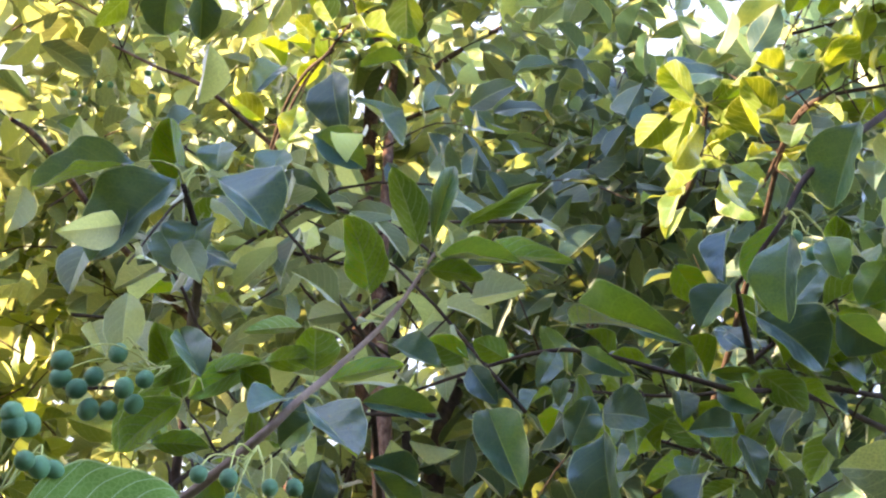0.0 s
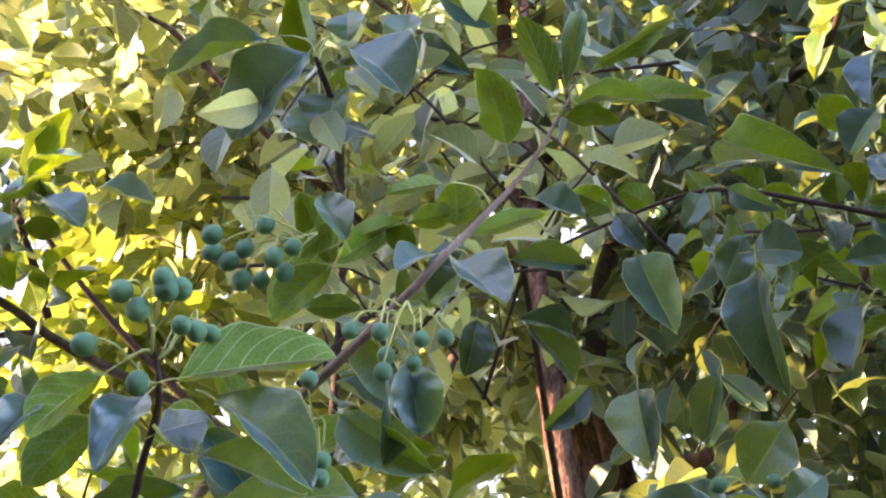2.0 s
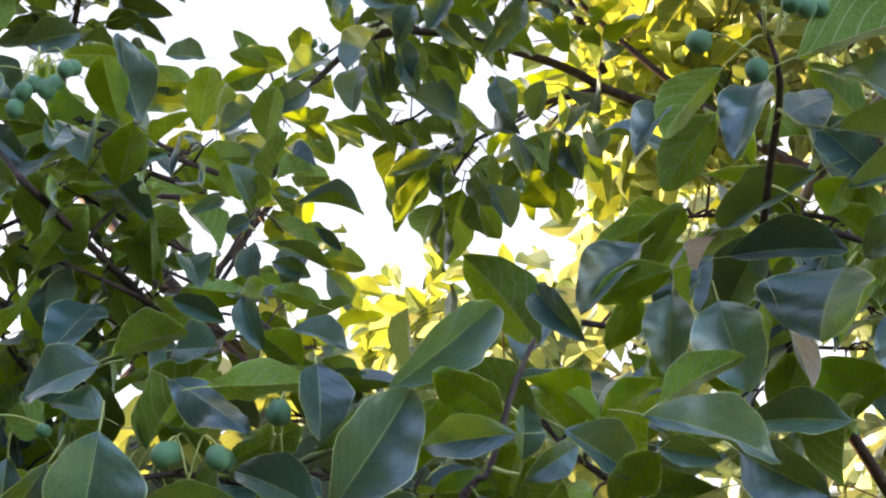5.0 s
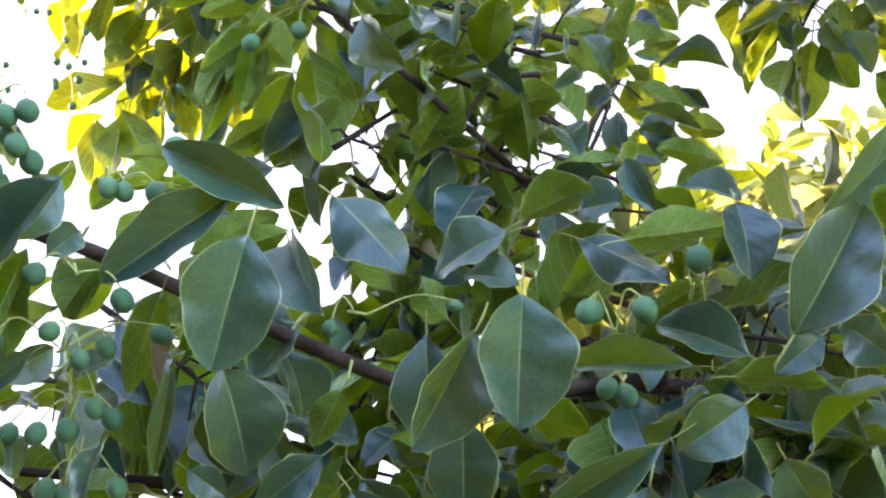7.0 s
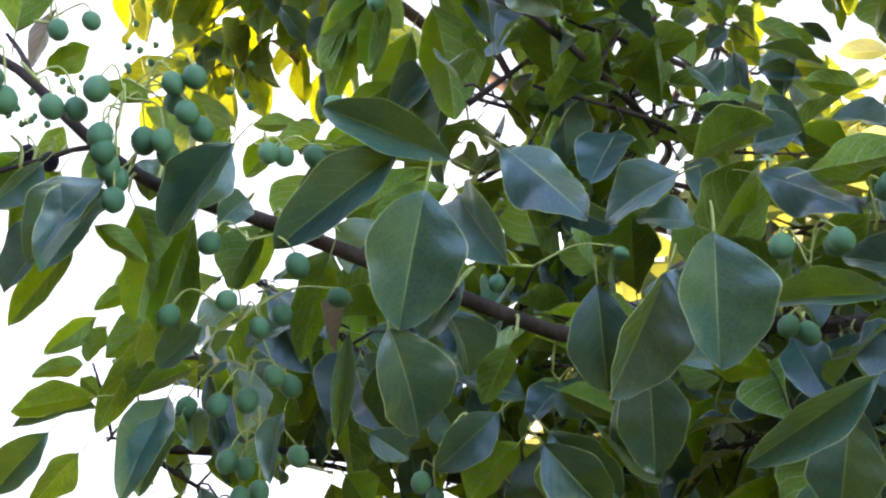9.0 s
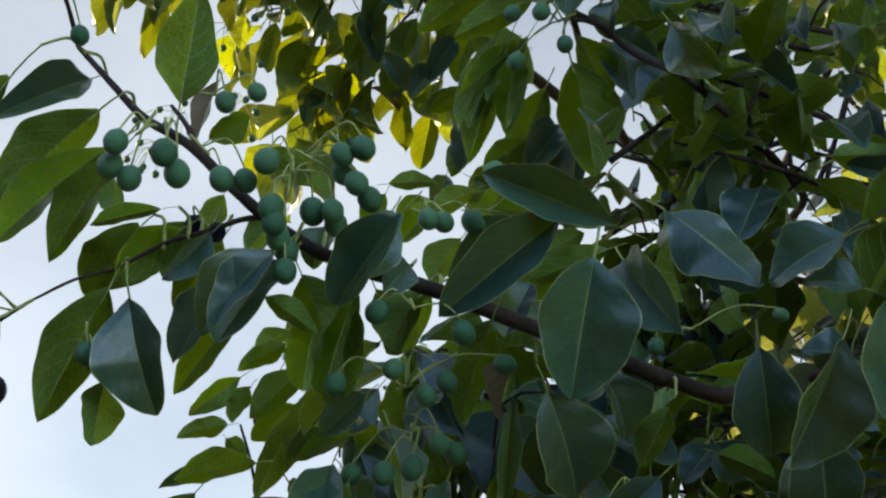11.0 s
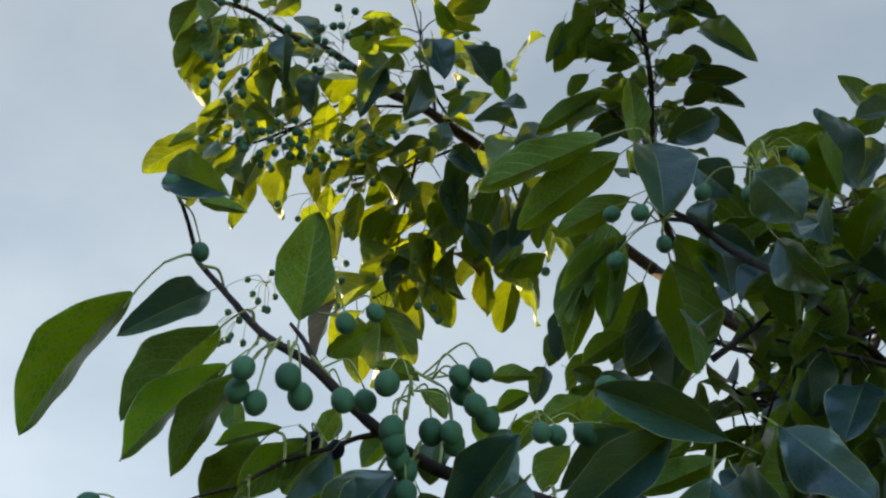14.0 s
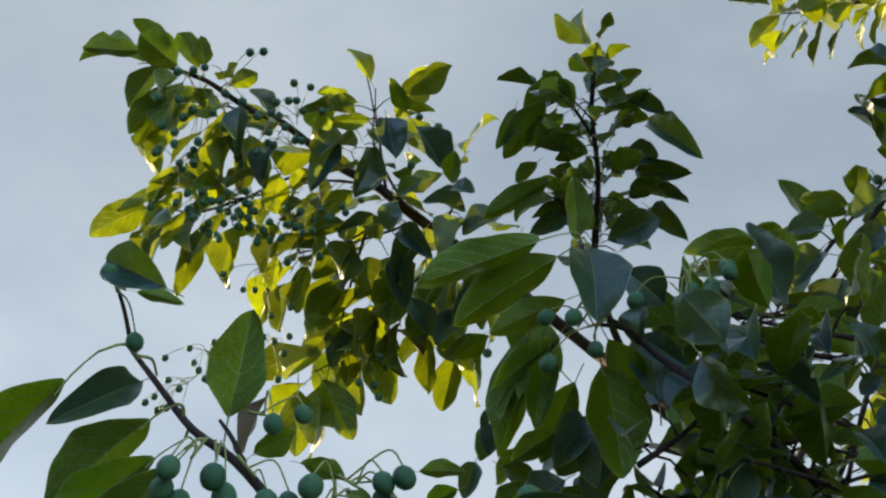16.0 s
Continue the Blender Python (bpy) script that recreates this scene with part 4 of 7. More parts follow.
leaf(stem_c, -0.419, 0.489, 1.759, -0.376, 0.526, 1.747, 0.67, -0.70, 0.25, 0.025, kind=1)
leaf(stem_c, -0.423, 0.521, 1.777, -0.388, 0.530, 1.797, -0.50, 0.61, 0.61, 0.016, kind=7)
leaf(stem_c, -0.414, 0.599, 1.860, -0.405, 0.605, 1.812, 0.11, -0.99, -0.11, 0.034, kind=2)
leaf(stem_c, -0.456, 0.608, 1.901, -0.480, 0.588, 1.859, 0.29, -0.92, 0.26, 0.026, kind=7)
leaf(stem_c, -0.434, 0.594, 1.878, -0.474, 0.588, 1.866, -0.30, 0.73, 0.62, 0.020, kind=0)
leaf(stem_c, -0.442, 0.621, 1.879, -0.446, 0.621, 1.833, 0.20, -0.98, -0.01, 0.025, kind=7)
leaf(stem_c, -0.393, 0.629, 1.872, -0.382, 0.649, 1.830, 0.04, 0.90, 0.44, 0.013, dry=True)
leaf(stem_c, -0.355, 0.578, 1.782, -0.396, 0.568, 1.783, 0.25, -0.96, -0.12, 0.020, kind=4)
leaf(stem_c, -0.404, 0.577, 1.774, -0.368, 0.581, 1.751, -0.10, -0.95, -0.30, 0.027, kind=4)
leaf(stem_c, -0.434, 0.551, 1.771, -0.408, 0.560, 1.764, 0.24, -0.93, -0.27, 0.013, kind=2)
leaf(stem_c, -0.418, 0.501, 1.749, -0.443, 0.516, 1.735, -0.11, 0.55, 0.83, 0.019, kind=6)
leaf(stem_c, -0.357, 0.630, 1.883, -0.373, 0.630, 1.845, -0.41, -0.89, 0.20, 0.071, kind=4)
leaf(stem_c, -0.463, 0.638, 1.891, -0.487, 0.652, 1.868, -0.31, 0.62, 0.72, 0.019, kind=6)
leaf(stem_c, -0.524, 0.478, 1.734, -0.507, 0.481, 1.717, -0.13, -0.95, -0.28, 0.020)
leaf(stem_c, -0.490, 0.493, 1.735, -0.481, 0.507, 1.722, 0.05, -0.70, -0.71, 0.023)
leaf(stem_c, -0.464, 0.521, 1.747, -0.464, 0.548, 1.733, -0.53, 0.40, 0.74, 0.022)
fruit((-0.628, 0.564, 1.797), [(-0.618, 0.542, 1.808)], 0.0118, (), 129, "cluster of unripe green berries on thin stalks")
fruit((-0.658, 0.531, 1.771), [(-0.660, 0.512, 1.781), (-0.636, 0.522, 1.780)], 0.0116, (), 130, "cluster of unripe green berries on thin stalks")
leafy(stem_c, [(-0.468, 0.673, 1.784), (-0.509, 0.659, 1.815), (-0.551, 0.668, 1.865)], 14, 0.054, 131, 0.4, 1)
leafy(stem_c, [(-0.392, 0.740, 1.791), (-0.418, 0.723, 1.826), (-0.445, 0.721, 1.870)], 15, 0.0576, 132, 0.5, 1)
# the shoot with the long bright leaf and pale leaves
stem_d = branch([(-0.368, 0.517, 1.959), (-0.365, 0.527, 1.947), (-0.364, 0.533, 1.938), (-0.367, 0.548, 1.933), (-0.381, 0.587, 1.923), (-0.410, 0.690, 1.934)], 0.0009, 0.0022)
leaf(stem_d, -0.356, 0.533, 1.942, -0.285, 0.540, 1.957, -0.23, 0.46, 0.86, 0.027, kind=2)
leaf(stem_d, -0.388, 0.525, 1.939, -0.417, 0.524, 1.907, -0.63, 0.53, 0.57, 0.022, kind=7)
leaf(stem_d, -0.416, 0.533, 1.930, -0.428, 0.517, 1.896, 0.24, -0.91, 0.33, 0.016, kind=7)
leaf(stem_d, -0.373, 0.547, 1.942, -0.388, 0.533, 1.894, 0.06, -0.96, 0.27, 0.024, kind=1)
leaf(stem_d, -0.402, 0.567, 1.944, -0.433, 0.575, 1.912, -0.49, 0.60, 0.63, 0.027, kind=0)
leaf(stem_d, -0.368, 0.558, 1.928, -0.345, 0.561, 1.936, 0.02, -0.94, 0.35, 0.035, kind=6)
leaf(stem_d, -0.342, 0.559, 1.946, -0.294, 0.547, 1.890, 0.14, -0.93, 0.33, 0.034, kind=7)
leaf(stem_d, -0.347, 0.553, 1.914, -0.301, 0.583, 1.906, 0.55, -0.84, 0.01, 0.021, kind=2)
leaf(stem_d, -0.351, 0.622, 1.922, -0.281, 0.650, 1.943, 0.37, -0.93, 0.04, 0.024, kind=7)
leaf(stem_d, -0.364, 0.616, 1.931, -0.420, 0.641, 1.925, -0.38, -0.89, -0.25, 0.024, kind=2)
leaf(stem_d, -0.419, 0.654, 1.913, -0.359, 0.665, 1.910, 0.17, -0.99, 0.01, 0.026, kind=7)
leaf(stem_d, -0.454, 0.652, 1.942, -0.495, 0.652, 1.930, -0.20, 0.71, 0.67, 0.018, kind=5)
leaf(stem_d, -0.438, 0.635, 1.938, -0.469, 0.662, 1.915, -0.30, 0.38, 0.87, 0.024, kind=5)
leaf(stem_d, -0.453, 0.607, 1.903, -0.482, 0.602, 1.876, 0.24, -0.97, -0.08, 0.018, kind=1)
leaf(stem_d, -0.401, 0.661, 1.927, -0.431, 0.680, 1.894, -0.09, -0.90, -0.42, 0.030, kind=2)
leaf(stem_d, -0.334, 0.645, 1.890, -0.300, 0.626, 1.850, -0.47, -0.88, 0.02, 0.021, kind=7)
leaf(stem_d, -0.316, 0.667, 1.870, -0.268, 0.676, 1.830, 0.05, -0.98, -0.18, 0.025, kind=2)
leaf(stem_d, -0.342, 0.627, 1.852, -0.335, 0.641, 1.821, 0.30, -0.90, -0.31, 0.026, kind=2)
leaf(stem_d, -0.319, 0.647, 1.897, -0.278, 0.676, 1.894, 0.55, -0.80, -0.26, 0.015, kind=4)
leaf(stem_d, -0.260, 0.649, 2.020, -0.248, 0.666, 1.989, 0.36, -0.87, -0.34, 0.033, kind=2)
leaf(stem_d, -0.298, 0.696, 2.024, -0.242, 0.692, 1.979, -0.40, -0.80, -0.44, 0.027, kind=2)
leaf(stem_d, -0.276, 0.696, 2.082, -0.266, 0.694, 2.026, -0.43, -0.90, -0.05, 0.029, kind=2)
leaf(stem_d, -0.304, 0.681, 2.122, -0.337, 0.690, 2.087, -0.58, 0.48, 0.66, 0.029, kind=1)
leaf(stem_d, -0.258, 0.653, 2.134, -0.298, 0.653, 2.103, -0.42, 0.73, 0.53, 0.018, kind=0)
leaf(stem_d, -0.300, 0.668, 2.145, -0.325, 0.687, 2.134, -0.04, 0.45, 0.89, 0.016, kind=6)
leaf(stem_d, -0.316, 0.659, 2.073, -0.283, 0.667, 2.077, -0.22, 0.50, 0.84, 0.016, kind=3)
leaf(stem_d, -0.421, 0.639, 1.919, -0.432, 0.636, 1.898, -0.81, 0.49, 0.32, 0.010, dry=True)
leaf(stem_d, -0.350, 0.617, 1.925, -0.362, 0.624, 1.910, -0.46, 0.57, 0.68, 0.022)
leaf(stem_d, -0.326, 0.657, 1.916, -0.351, 0.658, 1.901, 0.05, -0.98, -0.18, 0.021)
leafy(stem_d, [(-0.329, 0.719, 1.927), (-0.363, 0.707, 1.941), (-0.410, 0.709, 1.966), (-0.456, 0.715, 1.978)], 21, 0.0576, 133, 0.6, 1.1)
leafy(stem_d, [(-0.323, 0.771, 1.886), (-0.352, 0.757, 1.913), (-0.401, 0.766, 1.947)], 17, 0.0576, 134, 0.7, 1.1)
leafy(stem_d, [(-0.306, 0.774, 1.996), (-0.331, 0.760, 2.018), (-0.357, 0.765, 2.043)], 10, 0.0576, 135, 0.6, 1)
fruit((-0.367, 0.524, 1.950), [(-0.369, 0.468, 1.942), (-0.362, 0.473, 1.936), (-0.350, 0.468, 1.942), (-0.346, 0.475, 1.948), (-0.351, 0.465, 1.946)], 0.0105, (), 136, "cluster of unripe green berries on thin stalks")
fruit((-0.366, 0.527, 1.947), [(-0.352, 0.511, 1.955), (-0.347, 0.520, 1.958), (-0.343, 0.533, 1.966)], 0.0095, (), 137, "cluster of unripe green berries on thin stalks")
fruit((-0.365, 0.533, 1.938), [(-0.394, 0.510, 1.945), (-0.373, 0.530, 1.937)], 0.0108, (), 138, "cluster of unripe green berries on thin stalks")
# berries beside the upright twig
fruit((-0.311, 0.662, 2.132), [(-0.370, 0.638, 2.113), (-0.373, 0.658, 2.116), (-0.363, 0.660, 2.110), (-0.355, 0.663, 2.122), (-0.342, 0.656, 2.135), (-0.356, 0.670, 2.103)], 0.0115, (), 139, "cluster of unripe green berries on thin stalks")
fruit((-0.311, 0.662, 2.132), [(-0.345, 0.674, 2.106), (-0.335, 0.653, 2.107), (-0.324, 0.654, 2.115), (-0.330, 0.668, 2.107)], 0.0115, (), 140, "cluster of unripe green berries on thin stalks")
fruit((-0.254, 0.596, 2.029), [(-0.281, 0.571, 1.993), (-0.266, 0.563, 1.986), (-0.264, 0.585, 1.987), (-0.265, 0.577, 1.972)], 0.0088, (), 141, "cluster of unripe green berries on thin stalks")
fruit((-0.254, 0.596, 2.029), [(-0.246, 0.577, 1.991), (-0.234, 0.579, 1.993), (-0.250, 0.582, 1.980)], 0.0088, (), 142, "cluster of unripe green berries on thin stalks")
fruit((-0.303, 0.599, 1.967), [(-0.296, 0.605, 1.939), (-0.297, 0.608, 1.931), (-0.300, 0.566, 1.961)], 0.0092, (), 143, "cluster of unripe green berries on thin stalks")
fruit((-0.012, 0.859, 2.039), [(-0.050, 0.855, 2.060), (-0.014, 0.848, 2.058)], 0.0115, (), 144, "cluster of unripe green berries on thin stalks")
fruit((-0.003, 1.209, 2.598), [(-0.012, 1.208, 2.615), (0.008, 1.210, 2.606)], 0.012, (), 145, "cluster of unripe green berries on thin stalks")
# the upright twig with a leaf rosette
stem_e = branch([(-0.156, 0.604, 2.185), (-0.183, 0.619, 2.143), (-0.212, 0.624, 2.108), (-0.236, 0.623, 2.078), (-0.263, 0.639, 2.056), (-0.330, 0.707, 2.034), (-0.373, 0.801, 2.063), (-0.433, 0.945, 2.098), (-0.502, 1.140, 2.134)], 0.0011, 0.0048, mat=TWIG_PALE, extra=[((-0.212, 0.624, 2.108), (-0.224, 0.633, 2.097), 0.0012, 0.0008)])
leaf(stem_e, -0.166, 0.602, 2.188, -0.185, 0.566, 2.218, 0.31, 0.50, 0.81, 0.022, kind=0)
leaf(stem_e, -0.159, 0.596, 2.186, -0.146, 0.581, 2.238, -0.04, -0.96, -0.26, 0.014, kind=7)
leaf(stem_e, -0.142, 0.592, 2.196, -0.093, 0.568, 2.214, -0.10, 0.45, 0.89, 0.012, kind=6)
leaf(stem_e, -0.136, 0.605, 2.183, -0.071, 0.603, 2.184, -0.01, 0.40, 0.91, 0.016, kind=1)
leaf(stem_e, -0.154, 0.615, 2.188, -0.105, 0.592, 2.168, -0.45, -0.89, -0.06, 0.013, kind=7)
leaf(stem_e, -0.160, 0.612, 2.177, -0.126, 0.613, 2.174, 0.08, 0.42, 0.90, 0.016, kind=1)
leaf(stem_e, -0.195, 0.618, 2.160, -0.210, 0.591, 2.199, 0.52, 0.59, 0.61, 0.031, kind=3)
leaf(stem_e, -0.225, 0.642, 2.118, -0.226, 0.624, 2.138, 0.34, 0.68, 0.65, 0.029, kind=5)
leaf(stem_e, -0.235, 0.626, 2.138, -0.269, 0.642, 2.145, 0.38, 0.49, 0.79, 0.011, kind=7)
leaf(stem_e, -0.255, 0.640, 2.121, -0.222, 0.636, 2.124, 0.03, 0.66, 0.75, 0.016, kind=3)
leaf(stem_e, -0.218, 0.653, 2.120, -0.172, 0.641, 2.126, 0.07, 0.64, 0.77, 0.013, kind=7)
leaf(stem_e, -0.172, 0.747, 2.230, -0.138, 0.739, 2.202, -0.09, -0.98, 0.17, 0.024, kind=2)
leaf(stem_e, -0.241, 0.633, 2.090, -0.261, 0.625, 2.073, 0.02, -0.91, 0.42, 0.025, kind=7)
leaf(stem_e, -0.227, 0.617, 2.073, -0.203, 0.605, 2.030, 0.08, -0.95, 0.30, 0.032, kind=2)
leaf(stem_e, -0.224, 0.630, 2.075, -0.243, 0.644, 2.064, -0.44, -0.84, -0.31, 0.022, kind=7)
leaf(stem_e, -0.290, 0.625, 2.096, -0.304, 0.628, 2.132, 0.06, -0.99, 0.10, 0.022, kind=2)
leaf(stem_e, -0.323, 0.679, 2.129, -0.303, 0.672, 2.147, -0.30, 0.73, 0.61, 0.014, kind=1)
leaf(stem_e, -0.297, 0.662, 2.124, -0.256, 0.640, 2.124, 0.26, 0.48, 0.84, 0.013, kind=5)
leaf(stem_e, -0.269, 0.651, 2.124, -0.250, 0.660, 2.116, 0.22, 0.39, 0.89, 0.019, kind=5)
leaf(stem_e, -0.183, 0.833, 2.244, -0.126, 0.826, 2.227, -0.18, -0.96, -0.22, 0.024, kind=7)
leaf(stem_e, -0.096, 0.795, 2.216, -0.078, 0.791, 2.140, -0.26, -0.96, -0.01, 0.035, kind=2)
leaf(stem_e, -0.254, 0.648, 2.027, -0.251, 0.664, 1.986, 0.21, -0.92, -0.33, 0.029, kind=2)
leaf(stem_e, -0.268, 0.679, 2.041, -0.271, 0.690, 1.985, 0.50, -0.85, -0.19, 0.026, kind=4)
leaf(stem_e, -0.210, 0.907, 2.242, -0.221, 0.922, 2.199, 0.34, -0.85, -0.39, 0.030, kind=7)
leaf(stem_e, -0.123, 0.931, 2.193, -0.161, 0.935, 2.156, 0.35, -0.82, -0.45, 0.024, kind=7)
leaf(stem_e, -0.173, 0.854, 2.196, -0.140, 0.879, 2.162, 0.44, -0.87, -0.20, 0.028, kind=7)
leaf(stem_e, -0.180, 0.846, 2.198, -0.139, 0.862, 2.191, 0.35, -0.93, -0.14, 0.022, kind=4)
leaf(stem_e, -0.314, 0.689, 2.139, -0.344, 0.726, 2.113, -0.08, 0.52, 0.85, 0.031, kind=7)
leaf(stem_e, -0.222, 0.646, 2.111, -0.243, 0.650, 2.094, -0.01, -0.98, -0.21, 0.016)
leafy(stem_e, [(-0.330, 0.758, 2.085), (-0.303, 0.745, 2.109), (-0.268, 0.730, 2.132)], 10, 0.054, 146, 0.6, 1)
# the blue-green rosette
stem_f = branch([(-0.326, 0.722, 2.352), (-0.315, 0.764, 2.339), (-0.317, 0.842, 2.357), (-0.330, 0.977, 2.430), (-0.351, 1.253, 2.565)], 0.0018, 0.006)
leaf(stem_f, -0.332, 0.720, 2.355, -0.389, 0.750, 2.296, -0.29, -0.94, -0.20, 0.060, kind=2)
leaf(stem_f, -0.361, 0.701, 2.350, -0.432, 0.720, 2.334, -0.28, -0.95, 0.13, 0.036, kind=2)
leaf(stem_f, -0.303, 0.727, 2.362, -0.260, 0.725, 2.311, 0.17, -0.97, 0.18, 0.058, kind=4)
leaf(stem_f, -0.313, 0.755, 2.348, -0.315, 0.755, 2.301, -0.28, -0.96, 0.00, 0.041, kind=4)
leaf(stem_f, -0.302, 0.721, 2.400, -0.304, 0.728, 2.374, -0.37, -0.89, -0.25, 0.032, kind=1)
leaf(stem_f, -0.254, 0.774, 2.425, -0.211, 0.770, 2.379, -0.47, -0.81, -0.36, 0.024, kind=7)
leaf(stem_f, -0.233, 0.764, 2.465, -0.189, 0.778, 2.439, 0.02, -0.89, -0.46, 0.033, kind=2)
leaf(stem_f, -0.216, 0.848, 2.647, -0.203, 0.868, 2.583, -0.53, -0.77, -0.35, 0.046, kind=7)
leaf(stem_f, -0.192, 0.876, 2.645, -0.144, 0.895, 2.600, 0.51, -0.84, 0.19, 0.043, kind=1)
leaf(stem_f, -0.255, 0.721, 2.395, -0.266, 0.726, 2.352, -0.12, -0.99, -0.11, 0.028, kind=7)
leaf(stem_f, -0.263, 0.821, 2.618, -0.286, 0.817, 2.573, 0.05, -1.00, 0.07, 0.029, kind=7)
leaf(stem_f, -0.372, 0.788, 2.678, -0.378, 0.824, 2.655, -0.18, -0.56, -0.81, 0.044, kind=2)
leaf(stem_f, -0.341, 0.784, 2.677, -0.343, 0.823, 2.650, 0.34, -0.53, -0.78, 0.031, kind=2)
leaf(stem_f, -0.143, 0.855, 2.792, -0.140, 0.886, 2.756, -0.09, 0.76, 0.65, 0.040, kind=7)
leaf(stem_f, -0.144, 0.870, 2.705, -0.190, 0.875, 2.693, -0.02, -0.96, -0.28, 0.019, kind=2)
leaf(stem_f, -0.345, 0.963, 2.701, -0.380, 0.950, 2.653, 0.03, -0.97, 0.24, 0.025, kind=7)
leaf(stem_f, -0.439, 0.771, 2.465, -0.419, 0.788, 2.469, 0.64, -0.64, -0.43, 0.020, kind=2)
leaf(stem_f, -0.415, 0.831, 2.723, -0.446, 0.855, 2.698, -0.41, 0.34, 0.84, 0.024, lit=True, kind=6)
leafy(stem_f, [(-0.322, 0.933, 2.406), (-0.327, 0.860, 2.411), (-0.329, 0.754, 2.376)], 10, 0.0561, 147, 0.6, 1)
# shaded leaves in front of the trunks
stem_g = branch([(0.062, 0.729, 2.191), (0.021, 0.732, 2.206), (-0.044, 0.752, 2.238), (-0.108, 0.796, 2.248), (-0.174, 0.859, 2.260)], 0.0022, 0.0012, extra=[((0.062, 0.729, 2.191), (0.240, 0.859, 2.263), 0.0018, 0.003)])
leaf(stem_g, -0.023, 0.754, 2.168, -0.016, 0.765, 2.073, -0.55, -0.82, -0.14, 0.033, kind=4)
leaf(stem_g, -0.022, 0.763, 2.190, 0.011, 0.756, 2.182, -0.19, -0.98, 0.06, 0.043, kind=7)
leaf(stem_g, 0.034, 0.747, 2.167, 0.073, 0.754, 2.177, 0.23, -0.96, -0.18, 0.023, kind=7)
leaf(stem_g, 0.058, 0.741, 2.199, 0.085, 0.734, 2.176, -0.50, -0.80, -0.34, 0.021, kind=2)
leaf(stem_g, -0.038, 0.753, 2.263, 0.028, 0.688, 2.192, -0.66, -0.75, 0.06, 0.022, kind=4)
leaf(stem_g, -0.036, 0.741, 2.229, -0.008, 0.727, 2.196, -0.71, -0.63, -0.32, 0.017, kind=1)
leaf(stem_g, 0.082, 0.854, 2.211, 0.059, 0.859, 2.154, -0.79, -0.56, 0.26, 0.045, kind=2)
leaf(stem_g, -0.074, 1.007, 2.239, -0.072, 1.003, 2.162, -0.54, -0.84, 0.03, 0.047, kind=2)
leaf(stem_g, 0.001, 0.739, 2.259, 0.035, 0.721, 2.225, -0.66, -0.70, -0.29, 0.017, kind=7)
leaf(stem_g, -0.051, 0.750, 2.233, -0.068, 0.752, 2.203, 0.09, -0.99, -0.13, 0.019, kind=1)
leaf(stem_g, -0.045, 0.759, 2.218, -0.051, 0.762, 2.194, -0.29, -0.96, -0.03, 0.013, kind=7)
leaf(stem_g, -0.109, 0.785, 2.245, -0.090, 0.787, 2.213, -0.45, -0.84, -0.30, 0.021, kind=7)
leaf(stem_g, 0.033, 0.748, 2.203, 0.031, 0.748, 2.175, 0.11, -0.99, -0.01, 0.020, kind=4)
leaf(stem_g, 0.034, 0.730, 2.202, 0.029, 0.710, 2.215, -0.26, 0.59, 0.76, 0.021, kind=5)
leaf(stem_g, 0.058, 0.745, 2.218, 0.092, 0.741, 2.217, 0.11, 0.64, 0.76, 0.011, kind=6)
leaf(stem_g, 0.060, 0.705, 2.224, 0.071, 0.700, 2.203, -0.34, -0.94, 0.05, 0.017, kind=1)
leaf(stem_g, 0.094, 0.748, 2.223, 0.129, 0.758, 2.197, 0.49, 0.33, 0.81, 0.028, kind=3)
leaf(stem_g, 0.092, 0.799, 2.205, 0.101, 0.805, 2.162, 0.04, -0.99, -0.12, 0.021, kind=1)
leaf(stem_g, -0.108, 0.791, 2.255, -0.139, 0.779, 2.264, -0.07, 0.72, 0.69, 0.023)
leaf(stem_g, -0.079, 0.787, 2.253, -0.105, 0.781, 2.268, 0.28, 0.64, 0.71, 0.022)
leaf(stem_g, -0.032, 0.817, 2.201, -0.015, 0.800, 2.235, 0.09, -0.87, -0.49, 0.029)
leaf(stem_g, -0.030, 0.892, 2.177, -0.044, 0.919, 2.133, -0.45, -0.82, -0.36, 0.026)
leaf(stem_g, 0.019, 0.910, 2.142, -0.007, 0.944, 2.110, -0.55, -0.75, -0.37, 0.052)
leaf(stem_g, -0.006, 0.991, 2.213, -0.022, 1.013, 2.184, -0.55, -0.79, -0.28, 0.024)
leaf(stem_g, -0.088, 0.953, 2.106, -0.071, 0.949, 2.079, -0.52, -0.82, -0.22, 0.023)
leaf(stem_g, -0.083, 0.874, 2.039, -0.058, 0.867, 2.012, -0.62, -0.65, -0.44, 0.024)
leaf(stem_g, -0.051, 0.875, 2.025, -0.019, 0.879, 2.008, -0.26, -0.73, -0.63, 0.028)
leaf(stem_g, 0.019, 0.841, 2.057, -0.012, 0.844, 2.035, -0.05, -1.00, -0.06, 0.028)
leafy(stem_g, [(0.216, 0.808, 2.256), (0.136, 0.788, 2.246), (0.056, 0.816, 2.252), (-0.024, 0.847, 2.277)], 28, 0.0495, 148, 0.5, 1)
leafy(stem_g, [(0.192, 0.989, 2.297), (0.124, 0.952, 2.295), (0.056, 0.955, 2.322)], 22, 0.0528, 149, 0.6, 1)
leafy(stem_g, [(0.043, 0.941, 2.076), (-0.003, 0.908, 2.052), (-0.044, 0.874, 2.024)], 11, 0.0528, 150, 0.3, 1)
